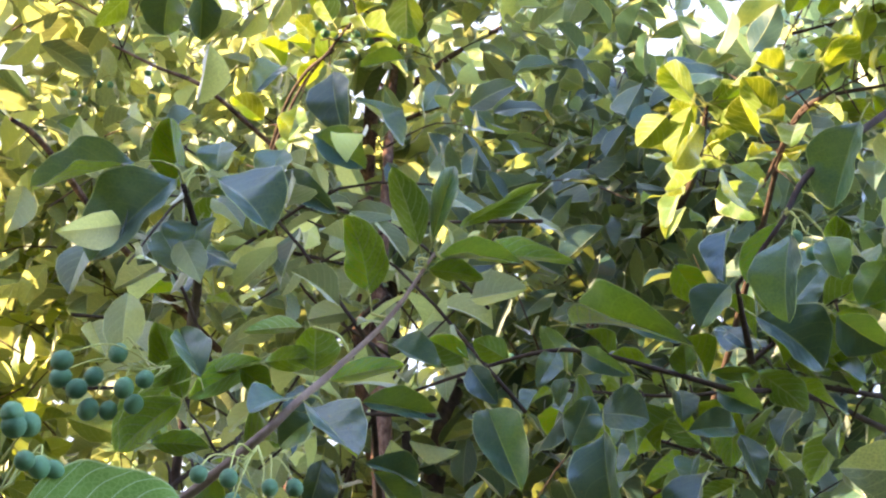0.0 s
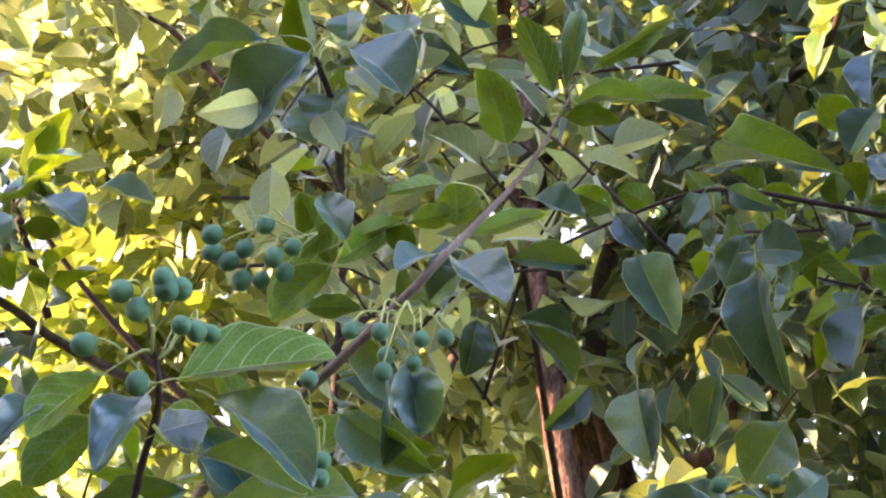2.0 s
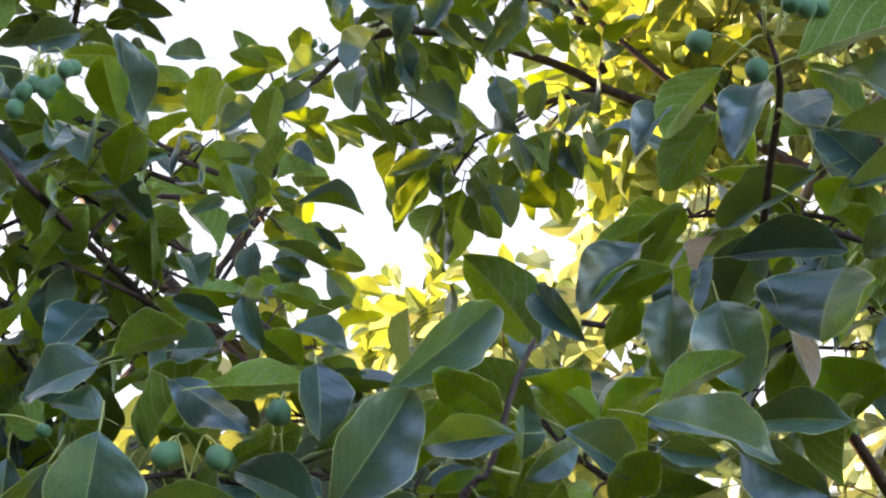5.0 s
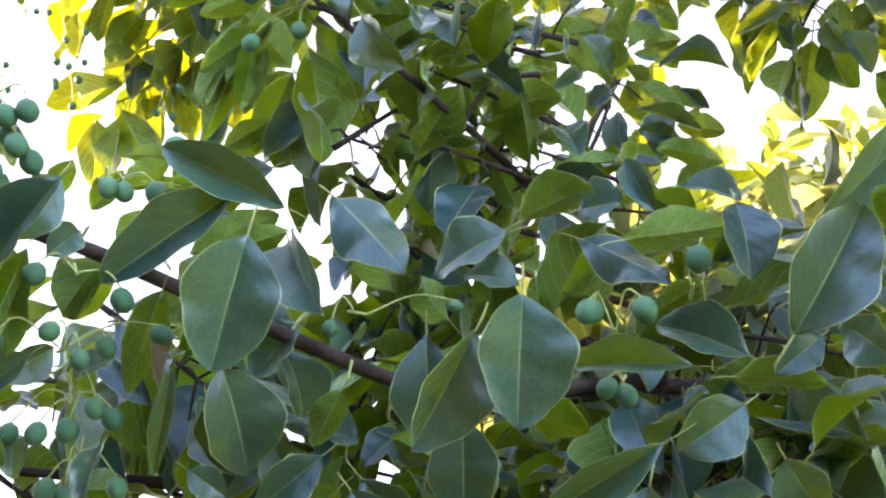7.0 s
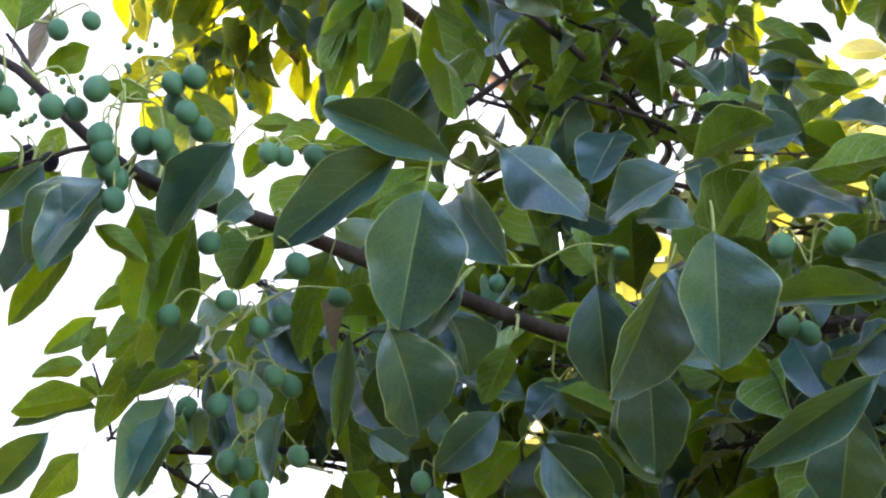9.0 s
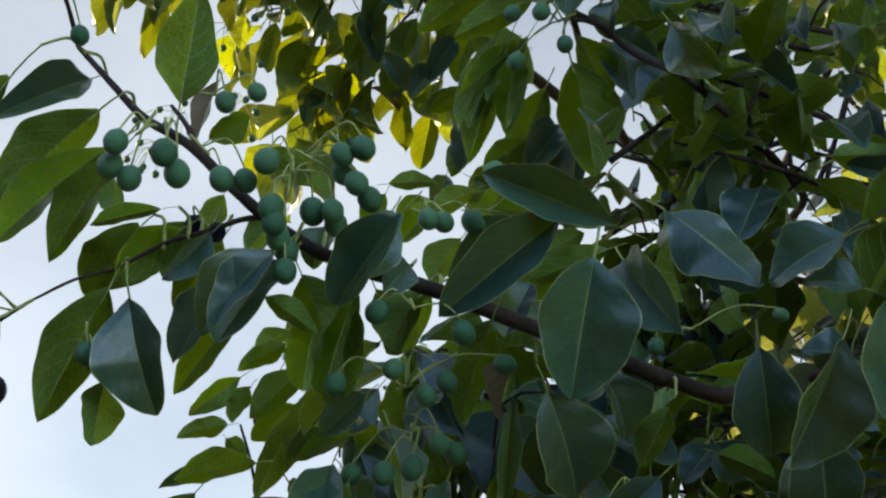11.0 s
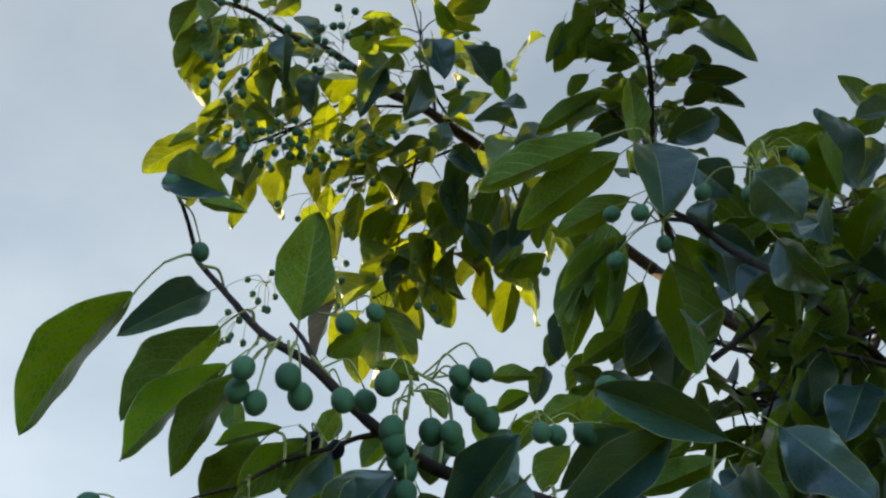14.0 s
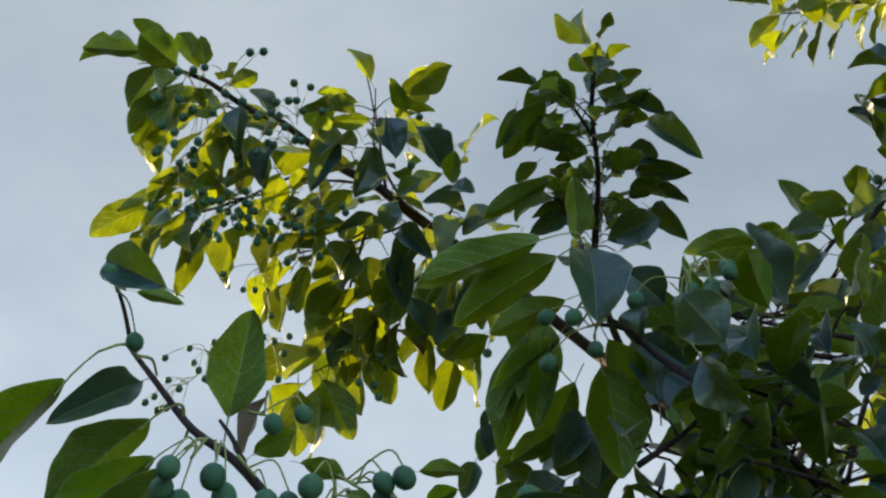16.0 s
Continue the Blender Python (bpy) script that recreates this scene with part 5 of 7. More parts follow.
# dark hanging leaves on the shaded side
stem_h = branch([(0.049, 0.646, 2.212), (0.073, 0.611, 2.237), (0.107, 0.611, 2.292), (0.187, 0.627, 2.378)], 0.0014, 0.003, extra=[((0.049, 0.646, 2.212), (0.076, 0.713, 2.203), 0.0015, 0.003)])
leaf(stem_h, 0.075, 0.605, 2.221, 0.071, 0.633, 2.170, -0.80, -0.54, -0.25, 0.038, kind=7)
leaf(stem_h, 0.133, 0.580, 2.309, 0.118, 0.624, 2.267, -0.82, -0.52, -0.25, 0.043, kind=2)
leaf(stem_h, 0.071, 0.611, 2.237, 0.051, 0.636, 2.205, -0.10, 0.76, 0.64, 0.017, kind=7)
leaf(stem_h, 0.103, 0.615, 2.230, 0.108, 0.619, 2.197, -0.39, -0.91, -0.16, 0.024, kind=4)
leaf(stem_h, 0.050, 0.660, 2.225, 0.031, 0.679, 2.202, -0.64, -0.76, -0.11, 0.032, kind=7)
leaf(stem_h, 0.048, 0.749, 2.326, 0.069, 0.767, 2.302, 0.40, 0.52, 0.75, 0.028, kind=3)
leaf(stem_h, 0.055, 0.642, 2.263, 0.040, 0.646, 2.214, -0.80, -0.57, 0.19, 0.024, kind=7)
leaf(stem_h, 0.081, 0.698, 2.232, 0.126, 0.710, 2.197, 0.06, -0.97, -0.25, 0.047, kind=4)
leaf(stem_h, 0.161, 0.716, 2.233, 0.143, 0.750, 2.233, 0.52, 0.27, 0.81, 0.038)
leaf(stem_h, 0.128, 0.676, 2.217, 0.162, 0.686, 2.198, -0.36, -0.38, -0.85, 0.033)
leaf(stem_h, 0.156, 0.640, 2.238, 0.148, 0.679, 2.231, -0.71, -0.26, -0.65, 0.028)
leafy(stem_h, [(0.108, 0.785, 2.264), (0.145, 0.751, 2.283), (0.215, 0.744, 2.329)], 22, 0.0528, 151, 0.7, 1.1)
fruit((0.100, 0.627, 2.252), [(0.097, 0.642, 2.256), (0.103, 0.637, 2.237)], 0.009, (), 152, "cluster of unripe green berries on thin stalks")
# sunlit sprays higher in the crown
stem_i = branch([(0.284, 1.148, 3.002), (0.309, 1.252, 3.041), (0.352, 1.426, 3.147), (0.425, 1.737, 3.396), (0.322, 1.897, 3.416), (0.248, 2.023, 3.452)], 0.003, 0.01)
leaf(stem_i, 0.283, 1.144, 3.006, 0.355, 1.157, 2.977, 0.04, 0.86, 0.51, 0.032, lit=True)
leaf(stem_i, 0.235, 1.168, 3.002, 0.205, 1.213, 2.985, 0.32, 0.52, 0.79, 0.044, lit=True)
leaf(stem_i, 0.264, 1.153, 3.005, 0.245, 1.203, 2.956, 0.08, 0.71, 0.70, 0.041, lit=True)
leaf(stem_i, 0.283, 1.146, 3.004, 0.333, 1.112, 2.993, 0.57, 0.72, 0.38, 0.028, lit=True)
leafy(stem_i, [(0.373, 1.603, 3.257), (0.330, 1.335, 3.098), (0.284, 1.154, 2.997)], 22, 0.085, 153, 0.6, 1, lit=True)
stem_j = branch([(0.378, 0.896, 2.755), (0.310, 0.931, 2.761), (0.318, 1.033, 2.811), (0.365, 1.243, 2.883)], 0.002, 0.004)
leafy(stem_j, [(0.330, 1.142, 2.849), (0.300, 0.944, 2.756), (0.371, 0.883, 2.768)], 28, 0.0648, 154, 0.4, 1.1, lit=True)
leafy(stem_j, [(0.345, 0.993, 2.965), (0.393, 0.969, 2.962), (0.445, 0.942, 2.956)], 17, 0.0648, 155, 0.6, 1, lit=True)
stem_k = branch([(-0.211, 1.041, 2.926), (-0.243, 1.128, 2.985), (-0.271, 1.298, 3.103), (-0.305, 1.583, 3.247)], 0.002, 0.003)
leafy(stem_k, [(-0.302, 1.514, 3.175), (-0.256, 1.220, 3.038), (-0.211, 1.036, 2.930), (-0.181, 1.002, 2.955)], 28, 0.0612, 156, 0.6, 1, lit=True)
fruit((-0.211, 1.044, 2.924), [(-0.205, 1.032, 2.936), (-0.186, 1.021, 2.933), (-0.169, 1.023, 2.924), (-0.222, 1.024, 2.935), (-0.191, 1.039, 2.919), (-0.233, 1.024, 2.949)], 0.011, (), 157, "cluster of unripe green berries on thin stalks")
fruit((-0.575, 1.505, 3.421), [(-0.618, 1.538, 3.391), (-0.601, 1.550, 3.393), (-0.580, 1.532, 3.411), (-0.559, 1.520, 3.398), (-0.492, 1.542, 3.400), (-0.480, 1.532, 3.422), (-0.501, 1.511, 3.423)], 0.0115, (), 158, "cluster of unripe green berries on thin stalks")
fruit((0.311, 0.897, 2.787), [(0.272, 0.918, 2.785), (0.265, 0.918, 2.797), (0.291, 0.891, 2.792)], 0.011, (), 159, "cluster of unripe green berries on thin stalks")
# the branch with narrow pointed leaves
stem_l = branch([(-0.821, 0.550, 1.990), (-0.828, 0.623, 1.987), (-0.858, 0.735, 1.999), (-0.905, 0.823, 2.025), (-1.025, 0.925, 2.047)], 0.0024, 0.0036, extra=[((-0.828, 0.623, 1.987), (-0.808, 0.623, 2.009), 0.002, 0.001), ((-0.884, 0.830, 2.040), (-0.855, 0.851, 2.145), 0.0022, 0.0012), ((-0.879, 0.779, 2.015), (-0.885, 0.830, 2.038), 0.003, 0.0022), ((-0.858, 0.735, 1.999), (-0.873, 0.762, 2.050), 0.002, 0.001), ((-0.884, 0.830, 2.040), (-0.876, 0.891, 2.061), 0.002, 0.0012)])
leaf(stem_l, -0.810, 0.608, 2.120, -0.840, 0.580, 2.110, -0.59, 0.36, 0.72, 0.018, kind=6)
leaf(stem_l, -0.811, 0.645, 2.129, -0.823, 0.625, 2.136, -0.24, 0.46, 0.86, 0.020, kind=7)
leaf(stem_l, -0.868, 0.863, 2.303, -0.894, 0.837, 2.306, -0.30, 0.40, 0.86, 0.020, kind=0)
leaf(stem_l, -0.794, 0.675, 2.161, -0.812, 0.651, 2.152, 0.77, -0.63, 0.07, 0.020, kind=2)
leaf(stem_l, -0.887, 0.990, 2.401, -0.908, 0.955, 2.362, 0.66, -0.70, 0.27, 0.032, kind=7)
leaf(stem_l, -0.877, 0.947, 2.335, -0.909, 0.909, 2.286, 0.85, -0.49, -0.16, 0.027, kind=7)
leaf(stem_l, -0.793, 0.815, 2.115, -0.752, 0.850, 2.115, 0.58, -0.70, 0.41, 0.018, kind=4)
leaf(stem_l, -0.833, 0.807, 2.120, -0.841, 0.787, 2.146, 0.90, -0.43, -0.05, 0.025, kind=7)
leaf(stem_l, -0.828, 0.812, 2.124, -0.817, 0.795, 2.137, 0.01, 0.64, 0.77, 0.017, kind=0)
leaf(stem_l, -0.810, 0.812, 2.103, -0.793, 0.856, 2.092, -0.42, 0.36, 0.83, 0.015, kind=7)
leaf(stem_l, -0.816, 0.819, 2.087, -0.789, 0.868, 2.080, 0.86, -0.50, -0.11, 0.013, kind=2)
leaf(stem_l, -0.826, 0.837, 2.080, -0.798, 0.854, 2.069, 0.45, -0.88, -0.17, 0.017, kind=1)
leaf(stem_l, -0.844, 0.836, 2.101, -0.838, 0.838, 2.044, 0.25, -0.97, -0.02, 0.021, kind=7)
leaf(stem_l, -0.786, 0.833, 2.102, -0.773, 0.854, 2.088, 0.64, -0.64, -0.43, 0.010, kind=2)
leaf(stem_l, -0.856, 0.803, 2.133, -0.866, 0.767, 2.142, -0.56, 0.37, 0.74, 0.022, kind=7)
leaf(stem_l, -0.860, 0.810, 2.131, -0.872, 0.783, 2.105, 0.91, -0.42, 0.01, 0.013, kind=7)
leaf(stem_l, -0.880, 0.795, 2.132, -0.912, 0.770, 2.113, -0.61, 0.22, 0.76, 0.020, kind=7)
leaf(stem_l, -0.836, 0.816, 2.110, -0.854, 0.811, 2.099, 0.36, -0.91, -0.18, 0.017, kind=2)
leaf(stem_l, -0.809, 0.805, 2.127, -0.795, 0.823, 2.127, 0.70, -0.54, -0.47, 0.010, kind=1)
leaf(stem_l, -0.686, 0.710, 1.905, -0.771, 0.695, 1.901, -0.14, 0.54, 0.83, 0.025, kind=5)
leaf(stem_l, -0.671, 0.723, 1.913, -0.700, 0.713, 1.893, 0.56, -0.71, -0.43, 0.025, kind=2)
leaf(stem_l, -0.707, 0.689, 1.934, -0.677, 0.708, 1.923, 0.59, -0.72, 0.36, 0.024, kind=7)
leaf(stem_l, -0.706, 0.703, 1.913, -0.729, 0.684, 1.932, -0.15, 0.79, 0.59, 0.027, kind=1)
leaf(stem_l, -0.795, 0.679, 1.936, -0.785, 0.668, 1.891, 0.49, -0.81, 0.31, 0.021, kind=1)
leaf(stem_l, -0.739, 0.675, 1.956, -0.723, 0.682, 1.918, 0.25, -0.96, -0.08, 0.018, kind=7)
leaf(stem_l, -0.687, 0.688, 1.947, -0.714, 0.672, 1.955, -0.16, 0.66, 0.73, 0.017, kind=3)
leaf(stem_l, -0.746, 0.671, 1.937, -0.776, 0.654, 1.952, 0.40, -0.90, -0.18, 0.016, kind=2)
leaf(stem_l, -0.694, 0.707, 1.919, -0.672, 0.722, 1.901, -0.07, 0.78, 0.62, 0.020, kind=0)
leaf(stem_l, -0.879, 0.634, 2.013, -0.886, 0.664, 2.003, -0.75, 0.05, 0.66, 0.028)
leaf(stem_l, -0.899, 0.751, 2.035, -0.929, 0.737, 2.024, -0.51, 0.65, 0.56, 0.025)
leaf(stem_l, -0.890, 0.986, 2.108, -0.869, 1.017, 2.083, -0.52, 0.72, 0.46, 0.041)
leaf(stem_l, -0.839, 0.625, 2.071, -0.796, 0.653, 2.066, 0.30, -0.59, -0.75, 0.017)
leaf(stem_l, -0.858, 0.646, 2.119, -0.849, 0.671, 2.107, 0.39, -0.52, -0.76, 0.029)
leaf(stem_l, -0.739, 0.407, 1.960, -0.726, 0.424, 1.934, 0.43, -0.83, -0.35, 0.030)
leaf(stem_l, -0.758, 0.450, 1.948, -0.743, 0.469, 1.920, 0.07, -0.85, -0.53, 0.024)
leafy(stem_l, [(-0.911, 0.866, 2.061), (-0.884, 0.875, 2.120), (-0.875, 0.886, 2.175), (-0.891, 0.908, 2.227)], 22, 0.0475, 160, 0.3, 1.1)
leafy(stem_l, [(-0.869, 0.600, 2.028), (-0.854, 0.660, 2.008), (-0.857, 0.735, 2.000)], 15, 0.0528, 161, 0.5, 1.1)
leafy(stem_l, [(-0.885, 0.770, 2.022), (-0.871, 0.845, 2.029), (-0.853, 0.968, 2.065)], 17, 0.0495, 162, 0.4, 1)
leafy(stem_l, [(-0.894, 0.573, 1.967), (-0.868, 0.587, 1.986), (-0.863, 0.634, 2.032)], 8, 0.0612, 163, 0.6, 1.1)
leafy(stem_l, [(-0.922, 0.619, 1.975), (-0.931, 0.682, 1.984), (-0.915, 0.746, 2.021)], 10, 0.0561, 164, 0.6, 1.1)
leafy(stem_l, [(-0.990, 0.810, 2.159), (-0.975, 0.851, 2.220), (-0.952, 0.910, 2.262)], 10, 0.0561, 165, 0.3, 1)
fruit((-0.812, 0.532, 2.075), [(-0.787, 0.532, 2.051), (-0.805, 0.538, 2.045), (-0.813, 0.528, 2.039), (-0.818, 0.529, 2.028)], 0.0112, (), 166, "cluster of unripe green berries on thin stalks")
# the arching branch across the open sky
stem_m = branch([(-1.001, 0.996, 2.293), (-0.951, 1.018, 2.367), (-0.880, 1.043, 2.461), (-0.850, 1.114, 2.515), (-0.822, 1.203, 2.559), (-0.772, 1.355, 2.613), (-0.742, 1.445, 2.629), (-0.701, 1.543, 2.651), (-0.659, 2.065, 2.893)], 0.002, 0.008, extra=[((-0.751, 1.297, 2.693), (-0.739, 1.433, 2.646), 0.004, 0.007), ((-0.746, 1.434, 2.624), (-0.793, 1.371, 2.563), 0.004, 0.002), ((-0.746, 1.445, 2.626), (-0.845, 1.266, 2.463), 0.005, 0.002), ((-0.951, 1.018, 2.367), (-0.949, 0.964, 2.416), 0.002, 0.001), ((-0.830, 1.173, 2.556), (-0.852, 1.059, 2.511), 0.003, 0.0015)])
leaf(stem_m, -1.007, 0.935, 2.368, -1.077, 0.915, 2.377, -0.12, 0.72, 0.69, 0.032, kind=3)
leaf(stem_m, -1.025, 0.969, 2.370, -1.080, 0.935, 2.359, 0.53, -0.77, -0.34, 0.027, kind=7)
leaf(stem_m, -0.987, 0.953, 2.366, -1.002, 0.931, 2.380, -0.14, 0.60, 0.78, 0.030, kind=3)
leaf(stem_m, -0.933, 0.956, 2.380, -0.987, 0.952, 2.368, -0.21, 0.57, 0.80, 0.026, kind=6)
leaf(stem_m, -0.912, 0.960, 2.383, -0.955, 0.943, 2.399, 0.10, 0.53, 0.84, 0.030, kind=6)
leaf(stem_m, -0.984, 0.963, 2.354, -1.014, 0.960, 2.330, -0.56, 0.52, 0.64, 0.031, kind=7)
leaf(stem_m, -0.963, 0.988, 2.366, -0.984, 0.957, 2.314, 0.62, -0.75, 0.21, 0.031, kind=2)
leaf(stem_m, -1.018, 0.978, 2.336, -1.066, 0.981, 2.323, -0.20, 0.52, 0.83, 0.028, kind=6)
leaf(stem_m, -1.024, 0.959, 2.336, -1.047, 0.942, 2.340, -0.39, 0.66, 0.64, 0.013, lit=True, kind=0)
leaf(stem_m, -0.975, 0.981, 2.316, -1.013, 0.991, 2.302, -0.26, 0.25, 0.93, 0.028, kind=1)
leaf(stem_m, -0.949, 0.998, 2.331, -0.973, 0.996, 2.291, 0.05, -1.00, 0.02, 0.049, kind=2)
leaf(stem_m, -0.953, 1.020, 2.343, -0.970, 1.020, 2.285, 0.56, -0.81, -0.17, 0.032, kind=1)
leaf(stem_m, -0.938, 1.003, 2.322, -0.906, 1.013, 2.309, 0.00, 0.80, 0.60, 0.029, kind=3)
leaf(stem_m, -0.917, 1.018, 2.304, -0.905, 1.045, 2.269, -0.30, 0.80, 0.52, 0.029, kind=6)
leaf(stem_m, -0.894, 1.006, 2.338, -0.858, 1.029, 2.313, -0.10, 0.79, 0.60, 0.019, kind=7)
leaf(stem_m, -0.909, 0.995, 2.333, -0.895, 1.017, 2.323, -0.28, 0.55, 0.78, 0.018, kind=3)
leaf(stem_m, -0.906, 0.994, 2.337, -0.886, 1.003, 2.349, -0.59, 0.26, 0.76, 0.019, lit=True, kind=6)
leaf(stem_m, -0.853, 1.016, 2.349, -0.831, 1.042, 2.306, 0.65, -0.75, -0.14, 0.013, kind=7)
leaf(stem_m, -0.822, 1.129, 2.358, -0.872, 1.106, 2.329, 0.54, -0.80, -0.27, 0.021, kind=1)
leaf(stem_m, -0.835, 1.124, 2.338, -0.878, 1.142, 2.293, -0.63, 0.28, 0.72, 0.024, kind=5)
leaf(stem_m, -0.827, 0.988, 2.422, -0.856, 0.976, 2.370, 0.00, -0.97, 0.23, 0.043, kind=2)
leaf(stem_m, -0.854, 0.998, 2.392, -0.858, 0.999, 2.336, 0.03, -1.00, -0.01, 0.035, kind=1)
leaf(stem_m, -0.838, 0.996, 2.394, -0.832, 1.013, 2.340, 0.48, -0.85, -0.20, 0.018, kind=1)
leaf(stem_m, -0.822, 0.990, 2.397, -0.829, 1.013, 2.355, 0.66, -0.61, -0.44, 0.019, kind=2)
leaf(stem_m, -0.808, 0.990, 2.411, -0.807, 1.011, 2.362, 0.71, -0.65, -0.25, 0.025, kind=7)
leaf(stem_m, -0.854, 0.965, 2.421, -0.858, 0.932, 2.453, -0.19, 0.69, 0.70, 0.023, kind=0)
leaf(stem_m, -0.854, 0.954, 2.417, -0.848, 0.955, 2.444, 0.23, -0.97, -0.01, 0.019, kind=7)
leaf(stem_m, -0.785, 0.937, 2.496, -0.756, 0.963, 2.466, 0.02, 0.75, 0.66, 0.031, kind=6)
leaf(stem_m, -0.833, 0.957, 2.446, -0.799, 0.969, 2.429, 0.07, -0.88, -0.46, 0.022, kind=7)
leaf(stem_m, -0.821, 0.963, 2.423, -0.802, 0.993, 2.412, 0.85, -0.52, 0.09, 0.036, kind=2)
leaf(stem_m, -0.788, 0.983, 2.437, -0.805, 0.987, 2.394, 0.39, -0.88, -0.26, 0.025, kind=4)
leaf(stem_m, -0.768, 0.995, 2.426, -0.737, 1.016, 2.392, 0.23, -0.91, -0.36, 0.027, kind=7)
leaf(stem_m, -0.753, 0.989, 2.448, -0.775, 0.988, 2.407, 0.41, -0.89, -0.18, 0.028, kind=2)
leaf(stem_m, -0.728, 0.974, 2.445, -0.675, 1.006, 2.474, 0.33, -0.88, 0.34, 0.044, kind=1)
leaf(stem_m, -0.714, 0.986, 2.425, -0.685, 1.018, 2.462, 0.51, -0.81, 0.30, 0.036, kind=7)
leaf(stem_m, -0.690, 1.031, 2.449, -0.726, 1.010, 2.374, 0.75, -0.64, -0.19, 0.027, kind=7)
leaf(stem_m, -0.667, 1.016, 2.462, -0.648, 1.020, 2.422, 0.32, -0.95, 0.07, 0.028, kind=7)
leaf(stem_m, -0.619, 1.020, 2.482, -0.580, 1.026, 2.448, 0.37, -0.90, 0.24, 0.046, kind=7)
leaf(stem_m, -0.570, 1.022, 2.495, -0.515, 1.035, 2.480, 0.29, -0.90, 0.33, 0.035, kind=2)
leaf(stem_m, -0.802, 1.008, 2.393, -0.796, 1.016, 2.355, 0.10, -0.97, -0.20, 0.026, kind=4)
leaf(stem_m, -0.784, 1.011, 2.384, -0.771, 1.049, 2.337, 0.06, 0.76, 0.64, 0.035, kind=1)
leaf(stem_m, -0.811, 1.020, 2.361, -0.765, 1.051, 2.332, 0.62, -0.76, 0.18, 0.045, kind=2)
leaf(stem_m, -0.725, 1.048, 2.377, -0.713, 1.064, 2.329, 0.20, -0.95, -0.25, 0.030, kind=1)
leaf(stem_m, -0.680, 1.060, 2.368, -0.698, 1.077, 2.335, 0.00, -0.89, -0.46, 0.025, kind=2)
leaf(stem_m, -0.857, 0.941, 2.451, -0.859, 0.958, 2.419, -0.08, 0.88, 0.47, 0.024, kind=0)
leafy(stem_m, [(-1.001, 0.996, 2.293), (-0.951, 1.018, 2.367), (-0.880, 1.043, 2.461)], 8, 0.0561, 167, 0.5, 1.1)
leafy(stem_m, [(-0.880, 1.043, 2.461), (-0.850, 1.114, 2.515), (-0.822, 1.203, 2.559)], 21, 0.0495, 168, 0.4, 1.1)
leafy(stem_m, [(-0.850, 1.112, 2.517), (-0.849, 1.052, 2.520), (-0.843, 1.021, 2.557)], 18, 0.0561, 169, 0.3, 1)
leafy(stem_m, [(-0.797, 1.361, 2.558), (-0.845, 1.266, 2.463), (-0.878, 1.187, 2.403)], 22, 0.0648, 170, 0.5, 1.1)
leafy(stem_m, [(-0.845, 1.266, 2.463), (-0.866, 1.254, 2.410), (-0.875, 1.245, 2.377)], 8, 0.0792, 171, 1.2, 0.9)
leafy(stem_m, [(-0.739, 1.433, 2.646), (-0.748, 1.310, 2.695), (-0.755, 1.267, 2.710)], 28, 0.0684, 172, 0.4, 1.1)
leafy(stem_m, [(-0.742, 1.445, 2.629), (-0.792, 1.389, 2.557), (-0.812, 1.384, 2.499)], 20, 0.072, 173, 1, 1)
fruit((-0.906, 1.018, 2.439), [(-0.903, 0.987, 2.424), (-0.902, 1.007, 2.432), (-0.904, 1.001, 2.415), (-0.896, 1.005, 2.411), (-0.917, 1.004, 2.429)], 0.0095, (), 176, "cluster of unripe green berries on thin stalks")
leaf(stem_m, -0.863, 1.272, 2.404, -0.888, 1.297, 2.321, -0.55, 0.74, 0.39, 0.058)
leaf(stem_m, -0.858, 1.281, 2.432, -0.824, 1.304, 2.430, 0.32, -0.54, -0.78, 0.049)
leaf(stem_m, -0.782, 1.424, 2.550, -0.762, 1.476, 2.508, -0.33, 0.67, 0.67, 0.046)
leaf(stem_m, -0.825, 1.359, 2.471, -0.799, 1.410, 2.445, -0.48, 0.59, 0.65, 0.055)
leaf(stem_m, -0.810, 1.377, 2.511, -0.780, 1.424, 2.474, -0.53, 0.70, 0.48, 0.040)
leaf(stem_m, -0.858, 1.293, 2.415, -0.845, 1.343, 2.371, -0.50, 0.64, 0.58, 0.045)
leafy(stem_m, [(-0.972, 0.981, 2.342), (-0.928, 1.005, 2.403), (-0.870, 1.023, 2.459)], 7, 0.0561, 177, 0.4, 1.1)
leafy(stem_m, [(-0.882, 1.021, 2.453), (-0.843, 1.072, 2.502), (-0.802, 1.159, 2.539)], 14, 0.0561, 178, 0.4, 1.1)
leafy(stem_m, [(-0.858, 1.096, 2.548), (-0.808, 1.199, 2.619), (-0.750, 1.315, 2.672)], 25, 0.0648, 179, 0.4, 1.1)
leafy(stem_m, [(-0.837, 1.209, 2.509), (-0.881, 1.186, 2.457), (-0.904, 1.164, 2.434)], 11, 0.0612, 180, 0.6, 1)
